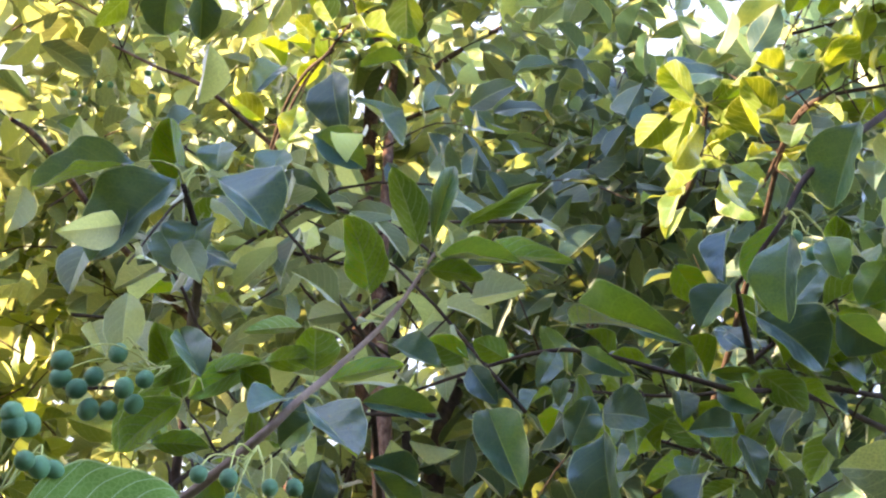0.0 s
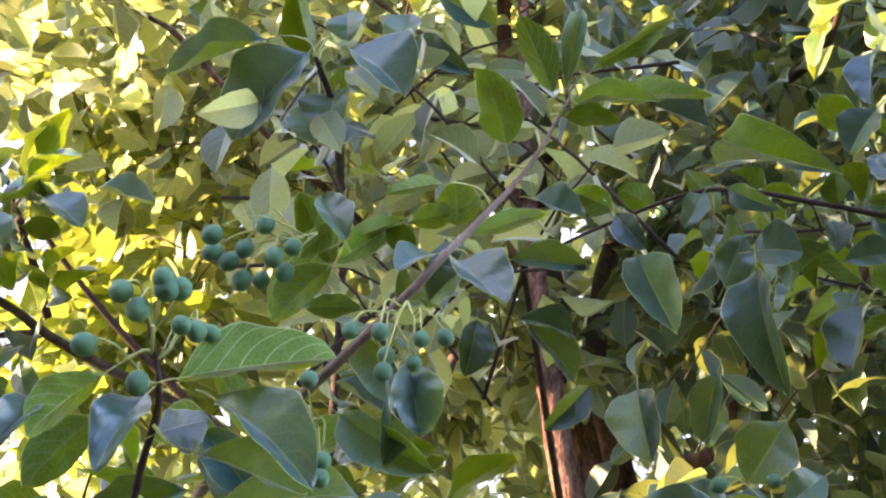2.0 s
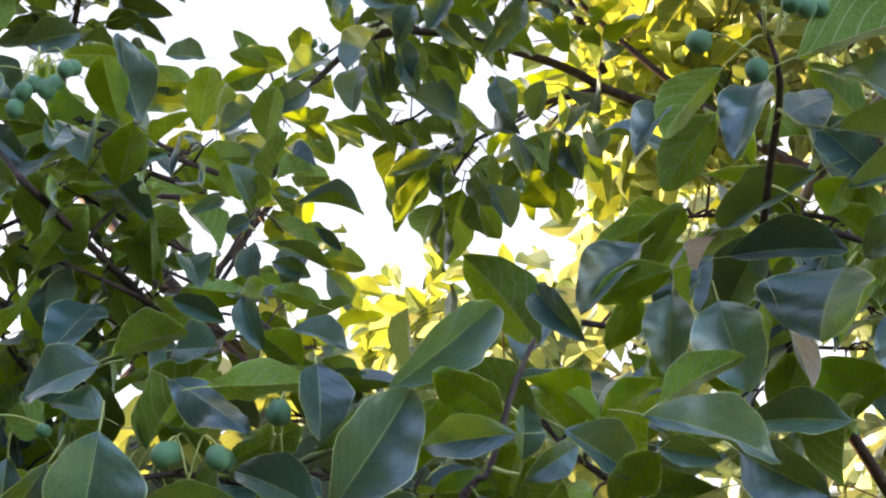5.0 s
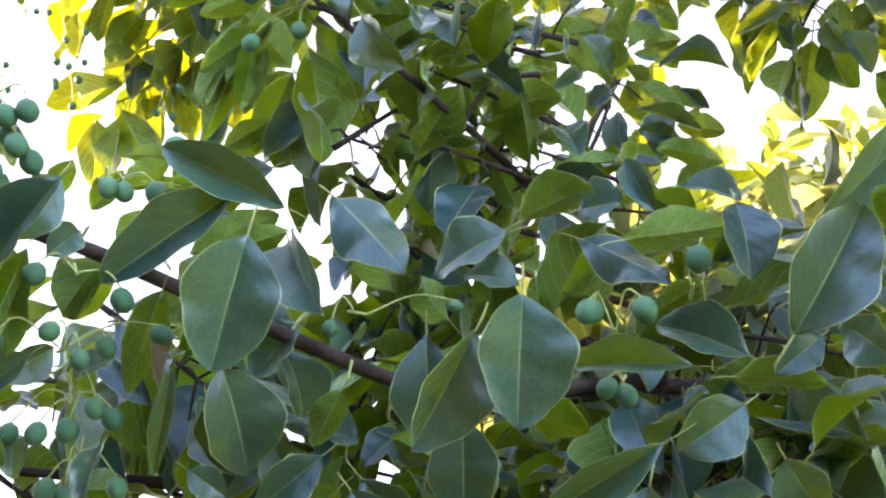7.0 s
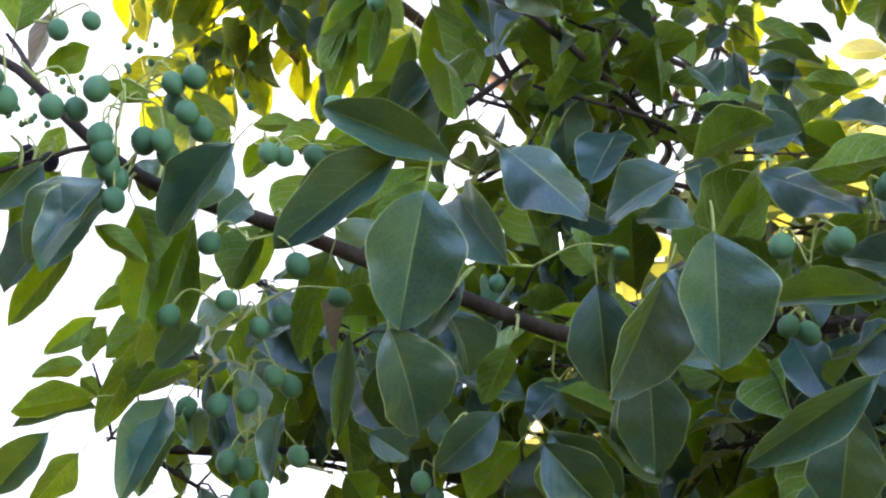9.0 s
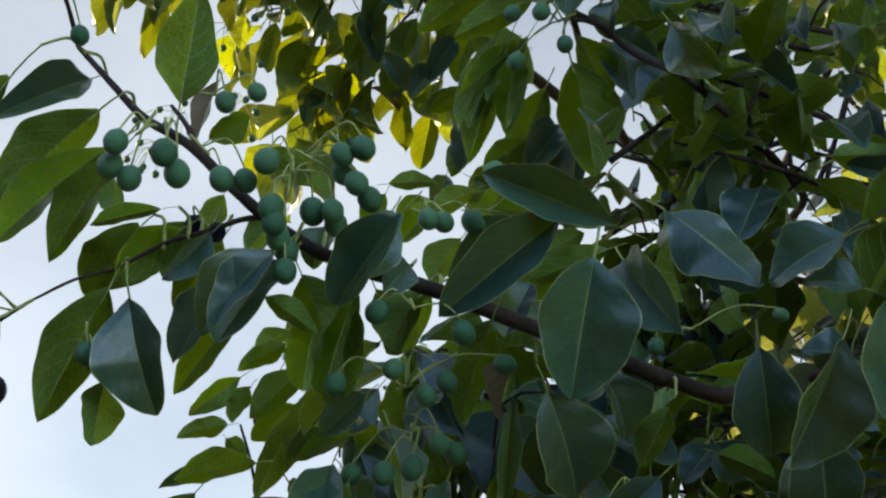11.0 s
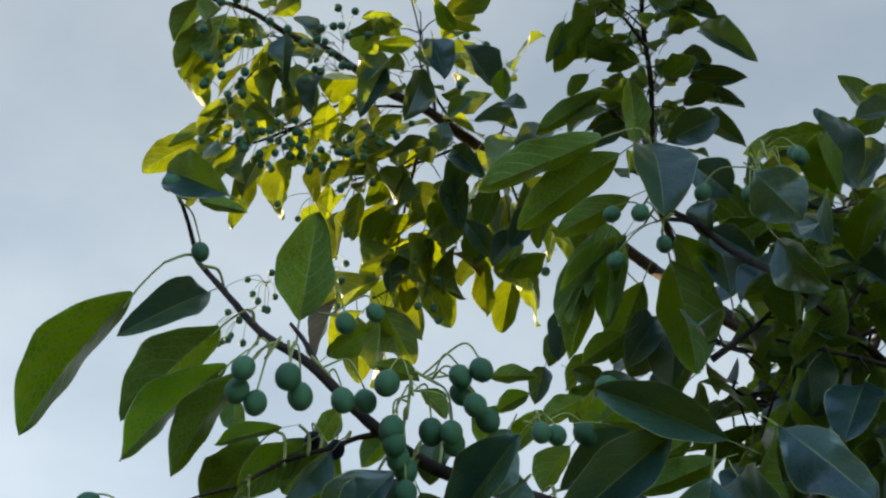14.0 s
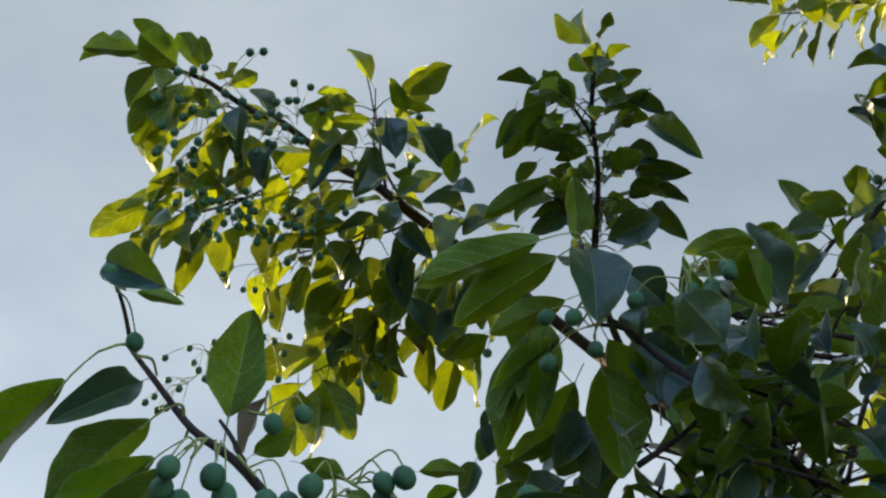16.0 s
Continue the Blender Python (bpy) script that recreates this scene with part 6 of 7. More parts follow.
# the drooping fruiting sprays high on the sunny side
stem_n = branch([(-1.824, 0.724, 2.923), (-1.806, 0.783, 2.922), (-1.800, 0.853, 2.912), (-1.780, 0.914, 2.904), (-1.761, 1.004, 2.869), (-1.739, 1.066, 2.854), (-1.718, 1.121, 2.824), (-1.704, 1.194, 2.801), (-1.720, 1.341, 2.803), (-1.753, 1.624, 2.795)], 0.003, 0.011, extra=[((-1.728, 1.081, 2.851), (-1.680, 1.008, 2.915), 0.003, 0.0015), ((-1.680, 1.008, 2.915), (-1.642, 0.951, 2.948), 0.0015, 0.001), ((-1.727, 1.118, 2.817), (-1.790, 1.061, 2.765), 0.003, 0.0015), ((-1.770, 1.087, 2.800), (-1.838, 1.103, 2.642), 0.003, 0.0015), ((-1.761, 1.004, 2.869), (-1.864, 0.890, 2.776), 0.003, 0.0015)])
leaf(stem_n, -1.825, 0.678, 2.925, -1.859, 0.602, 2.903, -0.58, 0.03, 0.82, 0.031, lit=True, kind=5)
leaf(stem_n, -1.793, 0.705, 2.931, -1.791, 0.637, 2.940, -0.52, 0.10, 0.85, 0.028, lit=True, kind=0)
leaf(stem_n, -1.816, 0.706, 2.908, -1.871, 0.700, 2.856, -0.68, -0.08, 0.73, 0.043, lit=True, kind=1)
leaf(stem_n, -1.783, 0.760, 2.923, -1.771, 0.738, 2.961, -0.24, 0.81, 0.54, 0.036, lit=True, kind=6)
leaf(stem_n, -1.785, 0.810, 2.918, -1.736, 0.822, 2.923, -0.20, 0.50, 0.84, 0.030, lit=True, kind=1)
leaf(stem_n, -1.819, 0.726, 2.884, -1.885, 0.714, 2.826, -0.65, -0.09, 0.75, 0.038, lit=True, kind=5)
leaf(stem_n, -1.836, 0.734, 2.865, -1.891, 0.732, 2.817, -0.65, 0.19, 0.74, 0.032, lit=True, kind=0)
leaf(stem_n, -1.844, 0.764, 2.861, -1.887, 0.755, 2.797, -0.83, 0.01, 0.56, 0.036, lit=True, kind=5)
leaf(stem_n, -1.792, 0.783, 2.888, -1.844, 0.740, 2.887, -0.36, 0.42, 0.84, 0.028, lit=True, kind=5)
leaf(stem_n, -1.770, 0.823, 2.883, -1.787, 0.838, 2.805, 0.54, -0.79, -0.27, 0.040, kind=1)
leaf(stem_n, -1.761, 0.829, 2.910, -1.748, 0.867, 2.876, 0.96, -0.25, 0.10, 0.036, kind=7)
leaf(stem_n, -1.823, 0.817, 2.847, -1.868, 0.842, 2.758, -0.84, 0.24, 0.49, 0.041, lit=True, kind=7)
leaf(stem_n, -1.824, 0.832, 2.905, -1.879, 0.865, 2.842, -0.77, -0.08, 0.64, 0.033, lit=True, kind=0)
leaf(stem_n, -1.859, 0.791, 2.795, -1.903, 0.778, 2.743, -0.77, 0.02, 0.64, 0.034, lit=True, kind=5)
leaf(stem_n, -1.872, 0.802, 2.768, -1.941, 0.750, 2.731, -0.60, 0.24, 0.76, 0.022, lit=True, kind=1)
leaf(stem_n, -1.874, 0.815, 2.769, -1.923, 0.794, 2.707, -0.77, -0.07, 0.64, 0.034, lit=True, kind=5)
leaf(stem_n, -1.881, 0.830, 2.745, -1.916, 0.818, 2.690, -0.85, 0.13, 0.51, 0.026, lit=True, kind=0)
leaf(stem_n, -1.796, 0.875, 2.833, -1.825, 0.882, 2.779, -0.82, 0.32, 0.47, 0.031, lit=True, kind=7)
leaf(stem_n, -1.774, 0.912, 2.809, -1.798, 0.929, 2.755, -0.91, 0.02, 0.40, 0.049, lit=True, kind=3)
leaf(stem_n, -1.756, 0.884, 2.838, -1.770, 0.884, 2.764, 0.42, -0.91, -0.08, 0.039, kind=4)
leaf(stem_n, -1.804, 0.869, 2.871, -1.806, 0.914, 2.813, -0.56, 0.64, 0.52, 0.036, kind=6)
leaf(stem_n, -1.750, 0.943, 2.822, -1.780, 0.940, 2.796, -0.67, 0.11, 0.74, 0.028, lit=True, kind=5)
leaf(stem_n, -1.705, 0.960, 2.859, -1.728, 0.933, 2.767, 0.79, -0.61, -0.02, 0.043, kind=1)
leaf(stem_n, -1.646, 0.983, 2.833, -1.664, 0.963, 2.743, 0.98, -0.10, -0.18, 0.050, kind=1)
leaf(stem_n, -1.599, 0.959, 2.851, -1.588, 0.969, 2.774, 0.78, -0.63, 0.03, 0.046, kind=2)
leaf(stem_n, -1.637, 1.039, 2.921, -1.637, 0.993, 2.965, -0.31, 0.65, 0.69, 0.027, kind=6)
leaf(stem_n, -1.656, 0.951, 2.903, -1.692, 0.924, 2.906, 0.55, -0.77, -0.32, 0.020, kind=2)
leaf(stem_n, -1.655, 0.981, 2.887, -1.701, 0.926, 2.875, -0.53, 0.27, 0.80, 0.026, kind=6)
leaf(stem_n, -1.526, 0.952, 2.792, -1.525, 1.007, 2.741, 0.97, -0.17, -0.17, 0.054, kind=2)
leaf(stem_n, -1.456, 0.958, 2.717, -1.472, 0.970, 2.678, -0.87, 0.23, 0.44, 0.029, kind=0)
leaf(stem_n, -1.445, 0.941, 2.641, -1.414, 0.955, 2.628, 0.49, -0.84, 0.25, 0.027, kind=7)
leaf(stem_n, -1.503, 0.949, 2.652, -1.468, 0.995, 2.643, 0.80, -0.59, 0.08, 0.035, kind=4)
leaf(stem_n, -1.585, 0.971, 2.702, -1.603, 0.977, 2.665, 0.55, -0.74, -0.39, 0.034, kind=1)
leaf(stem_n, -1.683, 1.048, 2.748, -1.737, 1.001, 2.732, 0.65, -0.76, 0.03, 0.027, kind=7)
leaf(stem_n, -1.737, 1.014, 2.755, -1.792, 0.974, 2.740, -0.52, 0.43, 0.74, 0.035, lit=True, kind=7)
leaf(stem_n, -1.717, 1.006, 2.800, -1.764, 0.989, 2.771, -0.57, 0.28, 0.77, 0.032, lit=True, kind=0)
leaf(stem_n, -1.526, 0.968, 2.709, -1.564, 0.958, 2.694, 0.34, -0.90, -0.27, 0.026, kind=7)
leaf(stem_n, -1.765, 1.034, 2.739, -1.811, 1.023, 2.690, -0.72, 0.30, 0.62, 0.037, kind=6)
leaf(stem_n, -1.790, 1.061, 2.700, -1.846, 1.047, 2.624, -0.80, 0.00, 0.60, 0.050, kind=0)
leaf(stem_n, -1.775, 1.056, 2.765, -1.780, 1.077, 2.696, 0.30, -0.90, -0.31, 0.035, kind=1)
leaf(stem_n, -1.702, 1.098, 2.725, -1.699, 1.109, 2.635, 0.65, -0.76, -0.07, 0.044, kind=4)
leaf(stem_n, -1.741, 1.177, 2.701, -1.747, 1.179, 2.625, 0.97, -0.25, -0.08, 0.053, kind=7)
leaf(stem_n, -1.757, 1.111, 2.716, -1.777, 1.146, 2.650, -0.51, 0.68, 0.53, 0.031, kind=3)
leaf(stem_n, -1.706, 1.205, 2.687, -1.731, 1.218, 2.621, -0.80, 0.46, 0.39, 0.041, kind=0)
leaf(stem_n, -1.685, 1.260, 2.650, -1.725, 1.230, 2.614, -0.76, 0.39, 0.52, 0.030, kind=3)
leaf(stem_n, -1.747, 1.202, 2.644, -1.785, 1.247, 2.575, -0.24, 0.74, 0.62, 0.037, lit=True, kind=6)
leaf(stem_n, -1.775, 1.166, 2.652, -1.754, 1.203, 2.616, -0.26, 0.75, 0.60, 0.019, dry=True)
leaf(stem_n, -1.782, 1.127, 2.663, -1.827, 1.151, 2.583, -0.78, 0.32, 0.54, 0.025, lit=True, kind=0)
leaf(stem_n, -1.786, 1.164, 2.642, -1.806, 1.167, 2.598, -0.89, 0.22, 0.40, 0.027, lit=True, kind=7)
leaf(stem_n, -1.840, 1.081, 2.556, -1.829, 1.138, 2.473, -0.45, 0.77, 0.46, 0.052, lit=True, kind=0)
leaf(stem_n, -1.811, 1.108, 2.603, -1.828, 1.121, 2.553, -0.88, 0.29, 0.37, 0.031, lit=True, kind=6)
leaf(stem_n, -1.833, 1.088, 2.634, -1.823, 1.083, 2.567, 0.86, -0.48, 0.16, 0.036, kind=4)
leaf(stem_n, -1.776, 1.126, 2.660, -1.829, 1.126, 2.620, -0.59, 0.21, 0.78, 0.034, kind=5)
leaf(stem_n, -1.676, 1.071, 2.751, -1.624, 1.087, 2.680, 0.32, -0.95, 0.03, 0.035, kind=7)
leaf(stem_n, -1.879, 0.857, 2.733, -1.941, 0.874, 2.644, -0.76, 0.26, 0.59, 0.036, lit=True, kind=6)
leaf(stem_n, -1.809, 0.950, 2.694, -1.837, 0.967, 2.655, -0.79, 0.11, 0.60, 0.027, lit=True, kind=5)
leaf(stem_n, -1.612, 1.150, 2.778, -1.633, 1.121, 2.696, 0.38, -0.90, 0.22, 0.049, kind=4)
leaf(stem_n, -1.597, 1.178, 2.714, -1.639, 1.173, 2.664, -0.76, 0.18, 0.63, 0.046, kind=6)
leaf(stem_n, -1.649, 1.137, 2.701, -1.685, 1.136, 2.641, -0.83, 0.24, 0.50, 0.041, kind=1)
leaf(stem_n, -1.622, 1.191, 2.683, -1.660, 1.168, 2.614, 0.75, -0.62, -0.20, 0.038, kind=2)
leaf(stem_n, -1.583, 1.198, 2.696, -1.641, 1.208, 2.622, -0.76, 0.21, 0.62, 0.039, kind=3)
leaf(stem_n, -1.660, 1.103, 2.751, -1.700, 1.083, 2.673, 0.68, -0.71, -0.16, 0.042, kind=4)
leaf(stem_n, -1.683, 1.146, 2.644, -1.714, 1.129, 2.603, -0.82, 0.11, 0.56, 0.041, kind=0)
leaf(stem_n, -1.570, 1.177, 2.779, -1.609, 1.133, 2.738, 0.64, -0.74, 0.20, 0.046, kind=7)
leaf(stem_n, -1.693, 1.110, 2.652, -1.693, 1.166, 2.609, 0.82, -0.35, -0.45, 0.036, kind=1)
leaf(stem_n, -1.632, 1.221, 2.613, -1.676, 1.189, 2.577, -0.71, 0.22, 0.67, 0.034, kind=6)
leaf(stem_n, -1.558, 1.198, 2.742, -1.601, 1.204, 2.678, -0.80, 0.23, 0.56, 0.038, kind=6)
leaf(stem_n, -1.653, 1.186, 2.647, -1.685, 1.158, 2.592, 0.65, -0.76, 0.01, 0.039, kind=1)
leaf(stem_n, -1.695, 1.090, 2.703, -1.734, 1.081, 2.640, -0.81, 0.41, 0.42, 0.038, kind=3)
leafy(stem_n, [(-1.801, 0.822, 2.916), (-1.809, 0.774, 2.924), (-1.824, 0.724, 2.923)], 9, 0.085, 181, 0.9, 0.9, lit=True)
leafy(stem_n, [(-1.772, 0.931, 2.899), (-1.798, 0.864, 2.906), (-1.819, 0.796, 2.899)], 15, 0.085, 182, 1.1, 0.9, lit=True)
leafy(stem_n, [(-1.739, 1.066, 2.854), (-1.782, 0.990, 2.840), (-1.844, 0.913, 2.799), (-1.884, 0.842, 2.771)], 23, 0.085, 183, 1.1, 0.9, lit=True)
leafy(stem_n, [(-1.844, 0.913, 2.799), (-1.891, 0.849, 2.758), (-1.904, 0.788, 2.753)], 9, 0.09, 184, 1.2, 0.9, lit=True)
leafy(stem_n, [(-1.718, 1.121, 2.824), (-1.704, 1.032, 2.887), (-1.663, 0.991, 2.928)], 20, 0.085, 185, 0.6, 1, lit=True)
leafy(stem_n, [(-1.713, 1.140, 2.811), (-1.784, 1.068, 2.766), (-1.834, 1.000, 2.735)], 20, 0.09, 186, 1.1, 0.9, lit=True)
leafy(stem_n, [(-1.701, 1.203, 2.794), (-1.757, 1.164, 2.717), (-1.823, 1.112, 2.651)], 22, 0.09, 187, 1.1, 0.9, lit=True)
leafy(stem_n, [(-1.795, 1.130, 2.687), (-1.835, 1.125, 2.621), (-1.872, 1.093, 2.583)], 11, 0.09, 188, 1.2, 0.9, lit=True)
leafy(stem_n, [(-1.707, 1.184, 2.808), (-1.661, 1.173, 2.867), (-1.643, 1.117, 2.903)], 7, 0.085, 189, 0.4, 1, lit=True)
leafy(stem_n, [(-1.716, 1.232, 2.783), (-1.725, 1.269, 2.730), (-1.753, 1.285, 2.677)], 11, 0.09, 190, 0.9, 1, lit=True)
leaf(stem_n, -1.869, 1.061, 2.540, -1.895, 1.092, 2.450, -0.67, 0.61, 0.41, 0.057, lit=True)
fruit((-1.822, 0.883, 2.814), [(-1.832, 0.831, 2.694), (-1.782, 0.863, 2.733), (-1.806, 0.851, 2.723), (-1.790, 0.861, 2.695), (-1.788, 0.790, 2.716), (-1.766, 0.863, 2.712), (-1.769, 0.852, 2.741), (-1.799, 0.843, 2.695), (-1.823, 0.837, 2.685)], 0.0115, (), 191, "cluster of unripe green berries on thin stalks")
fruit((-1.824, 0.897, 2.801), [(-1.763, 0.900, 2.679), (-1.783, 0.820, 2.715), (-1.768, 0.890, 2.693), (-1.785, 0.882, 2.730), (-1.771, 0.869, 2.694), (-1.765, 0.858, 2.720), (-1.788, 0.862, 2.715), (-1.776, 0.887, 2.675), (-1.770, 0.901, 2.714)], 0.0115, (), 192, "cluster of unripe green berries on thin stalks")
fruit((-1.807, 0.784, 2.919), [(-1.784, 0.696, 2.826), (-1.774, 0.722, 2.834), (-1.779, 0.737, 2.813), (-1.770, 0.745, 2.826), (-1.798, 0.716, 2.797), (-1.798, 0.741, 2.778), (-1.813, 0.723, 2.761)], 0.0125, (), 193, "cluster of unripe green berries on thin stalks")
fruit((-1.807, 0.784, 2.919), [(-1.796, 0.737, 2.795), (-1.770, 0.761, 2.779), (-1.801, 0.760, 2.746), (-1.745, 0.762, 2.819), (-1.789, 0.772, 2.756), (-1.757, 0.702, 2.862), (-1.741, 0.717, 2.866)], 0.012, (), 194, "cluster of unripe green berries on thin stalks")
fruit((-1.798, 0.809, 2.912), [(-1.679, 0.765, 2.893), (-1.658, 0.773, 2.888), (-1.720, 0.761, 2.839), (-1.717, 0.790, 2.840), (-1.732, 0.729, 2.873)], 0.012, (), 195, "cluster of unripe green berries on thin stalks")
fruit((-1.762, 0.923, 2.900), [(-1.646, 0.853, 2.866), (-1.660, 0.833, 2.869), (-1.669, 0.861, 2.840), (-1.677, 0.840, 2.850), (-1.643, 0.876, 2.835), (-1.694, 0.826, 2.828)], 0.012, (), 196, "cluster of unripe green berries on thin stalks")
fruit((-1.777, 0.938, 2.873), [(-1.717, 0.842, 2.797), (-1.707, 0.845, 2.789), (-1.684, 0.845, 2.809), (-1.726, 0.833, 2.779), (-1.703, 0.832, 2.802), (-1.685, 0.878, 2.804), (-1.690, 0.869, 2.802)], 0.0118, (), 197, "cluster of unripe green berries on thin stalks")
fruit((-1.804, 1.004, 2.785), [(-1.736, 0.910, 2.698), (-1.741, 0.927, 2.705), (-1.751, 0.910, 2.682), (-1.735, 0.969, 2.673), (-1.724, 0.944, 2.700), (-1.728, 0.929, 2.691), (-1.742, 0.910, 2.701), (-1.763, 0.935, 2.659)], 0.012, (), 198, "cluster of unripe green berries on thin stalks")
fruit((-1.664, 1.016, 2.922), [(-1.554, 0.982, 2.840), (-1.541, 1.008, 2.830), (-1.589, 1.004, 2.784)], 0.012, (), 199, "cluster of unripe green berries on thin stalks")
fruit((-1.855, 0.954, 2.712), [(-1.819, 0.868, 2.630), (-1.812, 0.900, 2.616), (-1.811, 0.919, 2.624), (-1.778, 0.960, 2.601), (-1.811, 0.953, 2.597)], 0.01, (), 200, "cluster of unripe green berries on thin stalks")
fruit((-1.928, 0.943, 2.581), [(-1.884, 0.893, 2.509), (-1.885, 0.911, 2.502), (-1.881, 0.903, 2.499), (-1.910, 0.852, 2.521), (-1.880, 0.919, 2.524), (-1.870, 0.903, 2.553), (-1.889, 0.876, 2.539), (-1.897, 0.892, 2.525)], 0.0105, (), 201, "cluster of unripe green berries on thin stalks")
fruit((-1.948, 0.942, 2.550), [(-1.927, 0.903, 2.462), (-1.923, 0.871, 2.498), (-1.946, 0.854, 2.464), (-1.927, 0.878, 2.459), (-1.940, 0.879, 2.462), (-1.950, 0.878, 2.462), (-1.914, 0.885, 2.487), (-1.935, 0.887, 2.471), (-1.930, 0.857, 2.469)], 0.0105, (), 202, "cluster of unripe green berries on thin stalks")
fruit((-1.803, 1.120, 2.607), [(-1.746, 1.072, 2.515), (-1.744, 1.100, 2.521), (-1.741, 1.107, 2.503), (-1.716, 1.083, 2.549)], 0.0118, (), 203, "cluster of unripe green berries on thin stalks")
fruit((-1.886, 1.012, 2.613), [(-1.812, 0.964, 2.560), (-1.791, 0.974, 2.564), (-1.812, 0.983, 2.548), (-1.827, 0.958, 2.531), (-1.832, 0.959, 2.540), (-1.819, 0.949, 2.562), (-1.830, 0.992, 2.516)], 0.011, (), 204, "cluster of unripe green berries on thin stalks")
fruit((-1.661, 1.265, 2.673), [(-1.609, 1.192, 2.563)], 0.013, (), 205, "cluster of unripe green berries on thin stalks")
fruit((-1.858, 0.838, 2.807), [(-1.815, 0.801, 2.691), (-1.819, 0.794, 2.704), (-1.819, 0.787, 2.727), (-1.786, 0.833, 2.737), (-1.805, 0.821, 2.725), (-1.814, 0.813, 2.724), (-1.817, 0.798, 2.698)], 0.0115, (), 206, "cluster of unripe green berries on thin stalks")
fruit((-1.761, 1.032, 2.810), [(-1.684, 0.961, 2.732), (-1.706, 0.954, 2.720), (-1.710, 0.945, 2.731), (-1.657, 0.974, 2.738), (-1.678, 0.964, 2.721)], 0.0105, (), 207, "cluster of unripe green berries on thin stalks")
fruit((-1.835, 0.902, 2.748), [(-1.804, 0.836, 2.674), (-1.800, 0.871, 2.703), (-1.794, 0.835, 2.662), (-1.793, 0.882, 2.704), (-1.778, 0.844, 2.696), (-1.816, 0.828, 2.696), (-1.795, 0.861, 2.724), (-1.766, 0.860, 2.699), (-1.804, 0.836, 2.717), (-1.797, 0.903, 2.700)], 0.011, (), 208, "cluster of unripe green berries on thin stalks")
fruit((-1.861, 0.790, 2.804), [(-1.788, 0.767, 2.777), (-1.832, 0.741, 2.685), (-1.833, 0.737, 2.786), (-1.796, 0.753, 2.750), (-1.798, 0.769, 2.773), (-1.779, 0.764, 2.750), (-1.824, 0.775, 2.707)], 0.0112, (), 209, "cluster of unripe green berries on thin stalks")
fruit((-1.754, 0.872, 2.898), [(-1.684, 0.870, 2.801), (-1.670, 0.849, 2.852), (-1.696, 0.841, 2.834), (-1.682, 0.823, 2.840), (-1.702, 0.807, 2.816), (-1.697, 0.807, 2.812)], 0.0112, (), 210, "cluster of unripe green berries on thin stalks")
fruit((-1.768, 1.007, 2.770), [(-1.704, 0.957, 2.718), (-1.743, 0.935, 2.712), (-1.706, 0.905, 2.706), (-1.747, 0.927, 2.730), (-1.733, 0.922, 2.724), (-1.705, 0.959, 2.725), (-1.730, 0.950, 2.725)], 0.011, (), 211, "cluster of unripe green berries on thin stalks")
# the upright shoot against the clouds
stem_o = branch([(-1.226, 0.971, 2.778), (-1.263, 1.008, 2.717), (-1.293, 1.055, 2.644), (-1.343, 1.109, 2.572), (-1.399, 1.216, 2.531), (-1.442, 1.354, 2.488)], 0.002, 0.006, extra=[((-1.267, 1.022, 2.700), (-1.284, 0.973, 2.735), 0.0015, 0.001)])
leaf(stem_o, -1.241, 0.985, 2.748, -1.222, 0.968, 2.777, -0.74, 0.22, 0.64, 0.034, kind=1)
leaf(stem_o, -1.243, 0.983, 2.748, -1.250, 0.961, 2.753, -0.19, 0.27, 0.94, 0.024, dry=True)
leaf(stem_o, -1.234, 0.978, 2.742, -1.221, 1.000, 2.764, 0.70, -0.67, 0.24, 0.028, kind=2)
leaf(stem_o, -1.252, 0.997, 2.736, -1.209, 1.009, 2.735, 0.26, -0.96, 0.14, 0.029, kind=7)
leaf(stem_o, -1.248, 1.003, 2.735, -1.229, 1.028, 2.705, 0.81, -0.58, 0.03, 0.038, kind=2)
leaf(stem_o, -1.285, 0.994, 2.720, -1.286, 0.960, 2.749, 0.05, 0.64, 0.77, 0.037, kind=5)
leaf(stem_o, -1.227, 1.030, 2.731, -1.195, 1.072, 2.709, 0.62, -0.68, -0.39, 0.024, kind=7)
leaf(stem_o, -1.303, 0.965, 2.726, -1.384, 0.974, 2.678, -0.43, 0.41, 0.80, 0.038, kind=0)
leaf(stem_o, -1.358, 0.968, 2.743, -1.387, 0.964, 2.689, 0.79, -0.47, -0.39, 0.022, kind=7)
leaf(stem_o, -1.293, 0.988, 2.711, -1.358, 0.987, 2.692, -0.28, 0.23, 0.93, 0.034, kind=0)
leaf(stem_o, -1.233, 1.034, 2.704, -1.217, 1.064, 2.710, -0.64, 0.20, 0.74, 0.022, kind=5)
leaf(stem_o, -1.234, 1.088, 2.728, -1.162, 1.095, 2.635, 0.21, -0.97, 0.09, 0.036, kind=7)
leaf(stem_o, -1.252, 1.058, 2.665, -1.218, 1.084, 2.662, 0.56, -0.78, -0.26, 0.035, kind=7)
leaf(stem_o, -1.260, 1.087, 2.662, -1.187, 1.110, 2.631, 0.10, -0.91, -0.41, 0.030, kind=2)
leaf(stem_o, -1.262, 1.099, 2.634, -1.211, 1.132, 2.610, 0.58, -0.80, 0.16, 0.025, kind=2)
leaf(stem_o, -1.272, 1.131, 2.632, -1.219, 1.137, 2.557, 0.19, -0.98, 0.06, 0.030, kind=2)
leaf(stem_o, -1.272, 1.037, 2.658, -1.260, 1.068, 2.647, 0.83, -0.44, -0.34, 0.028, kind=4)
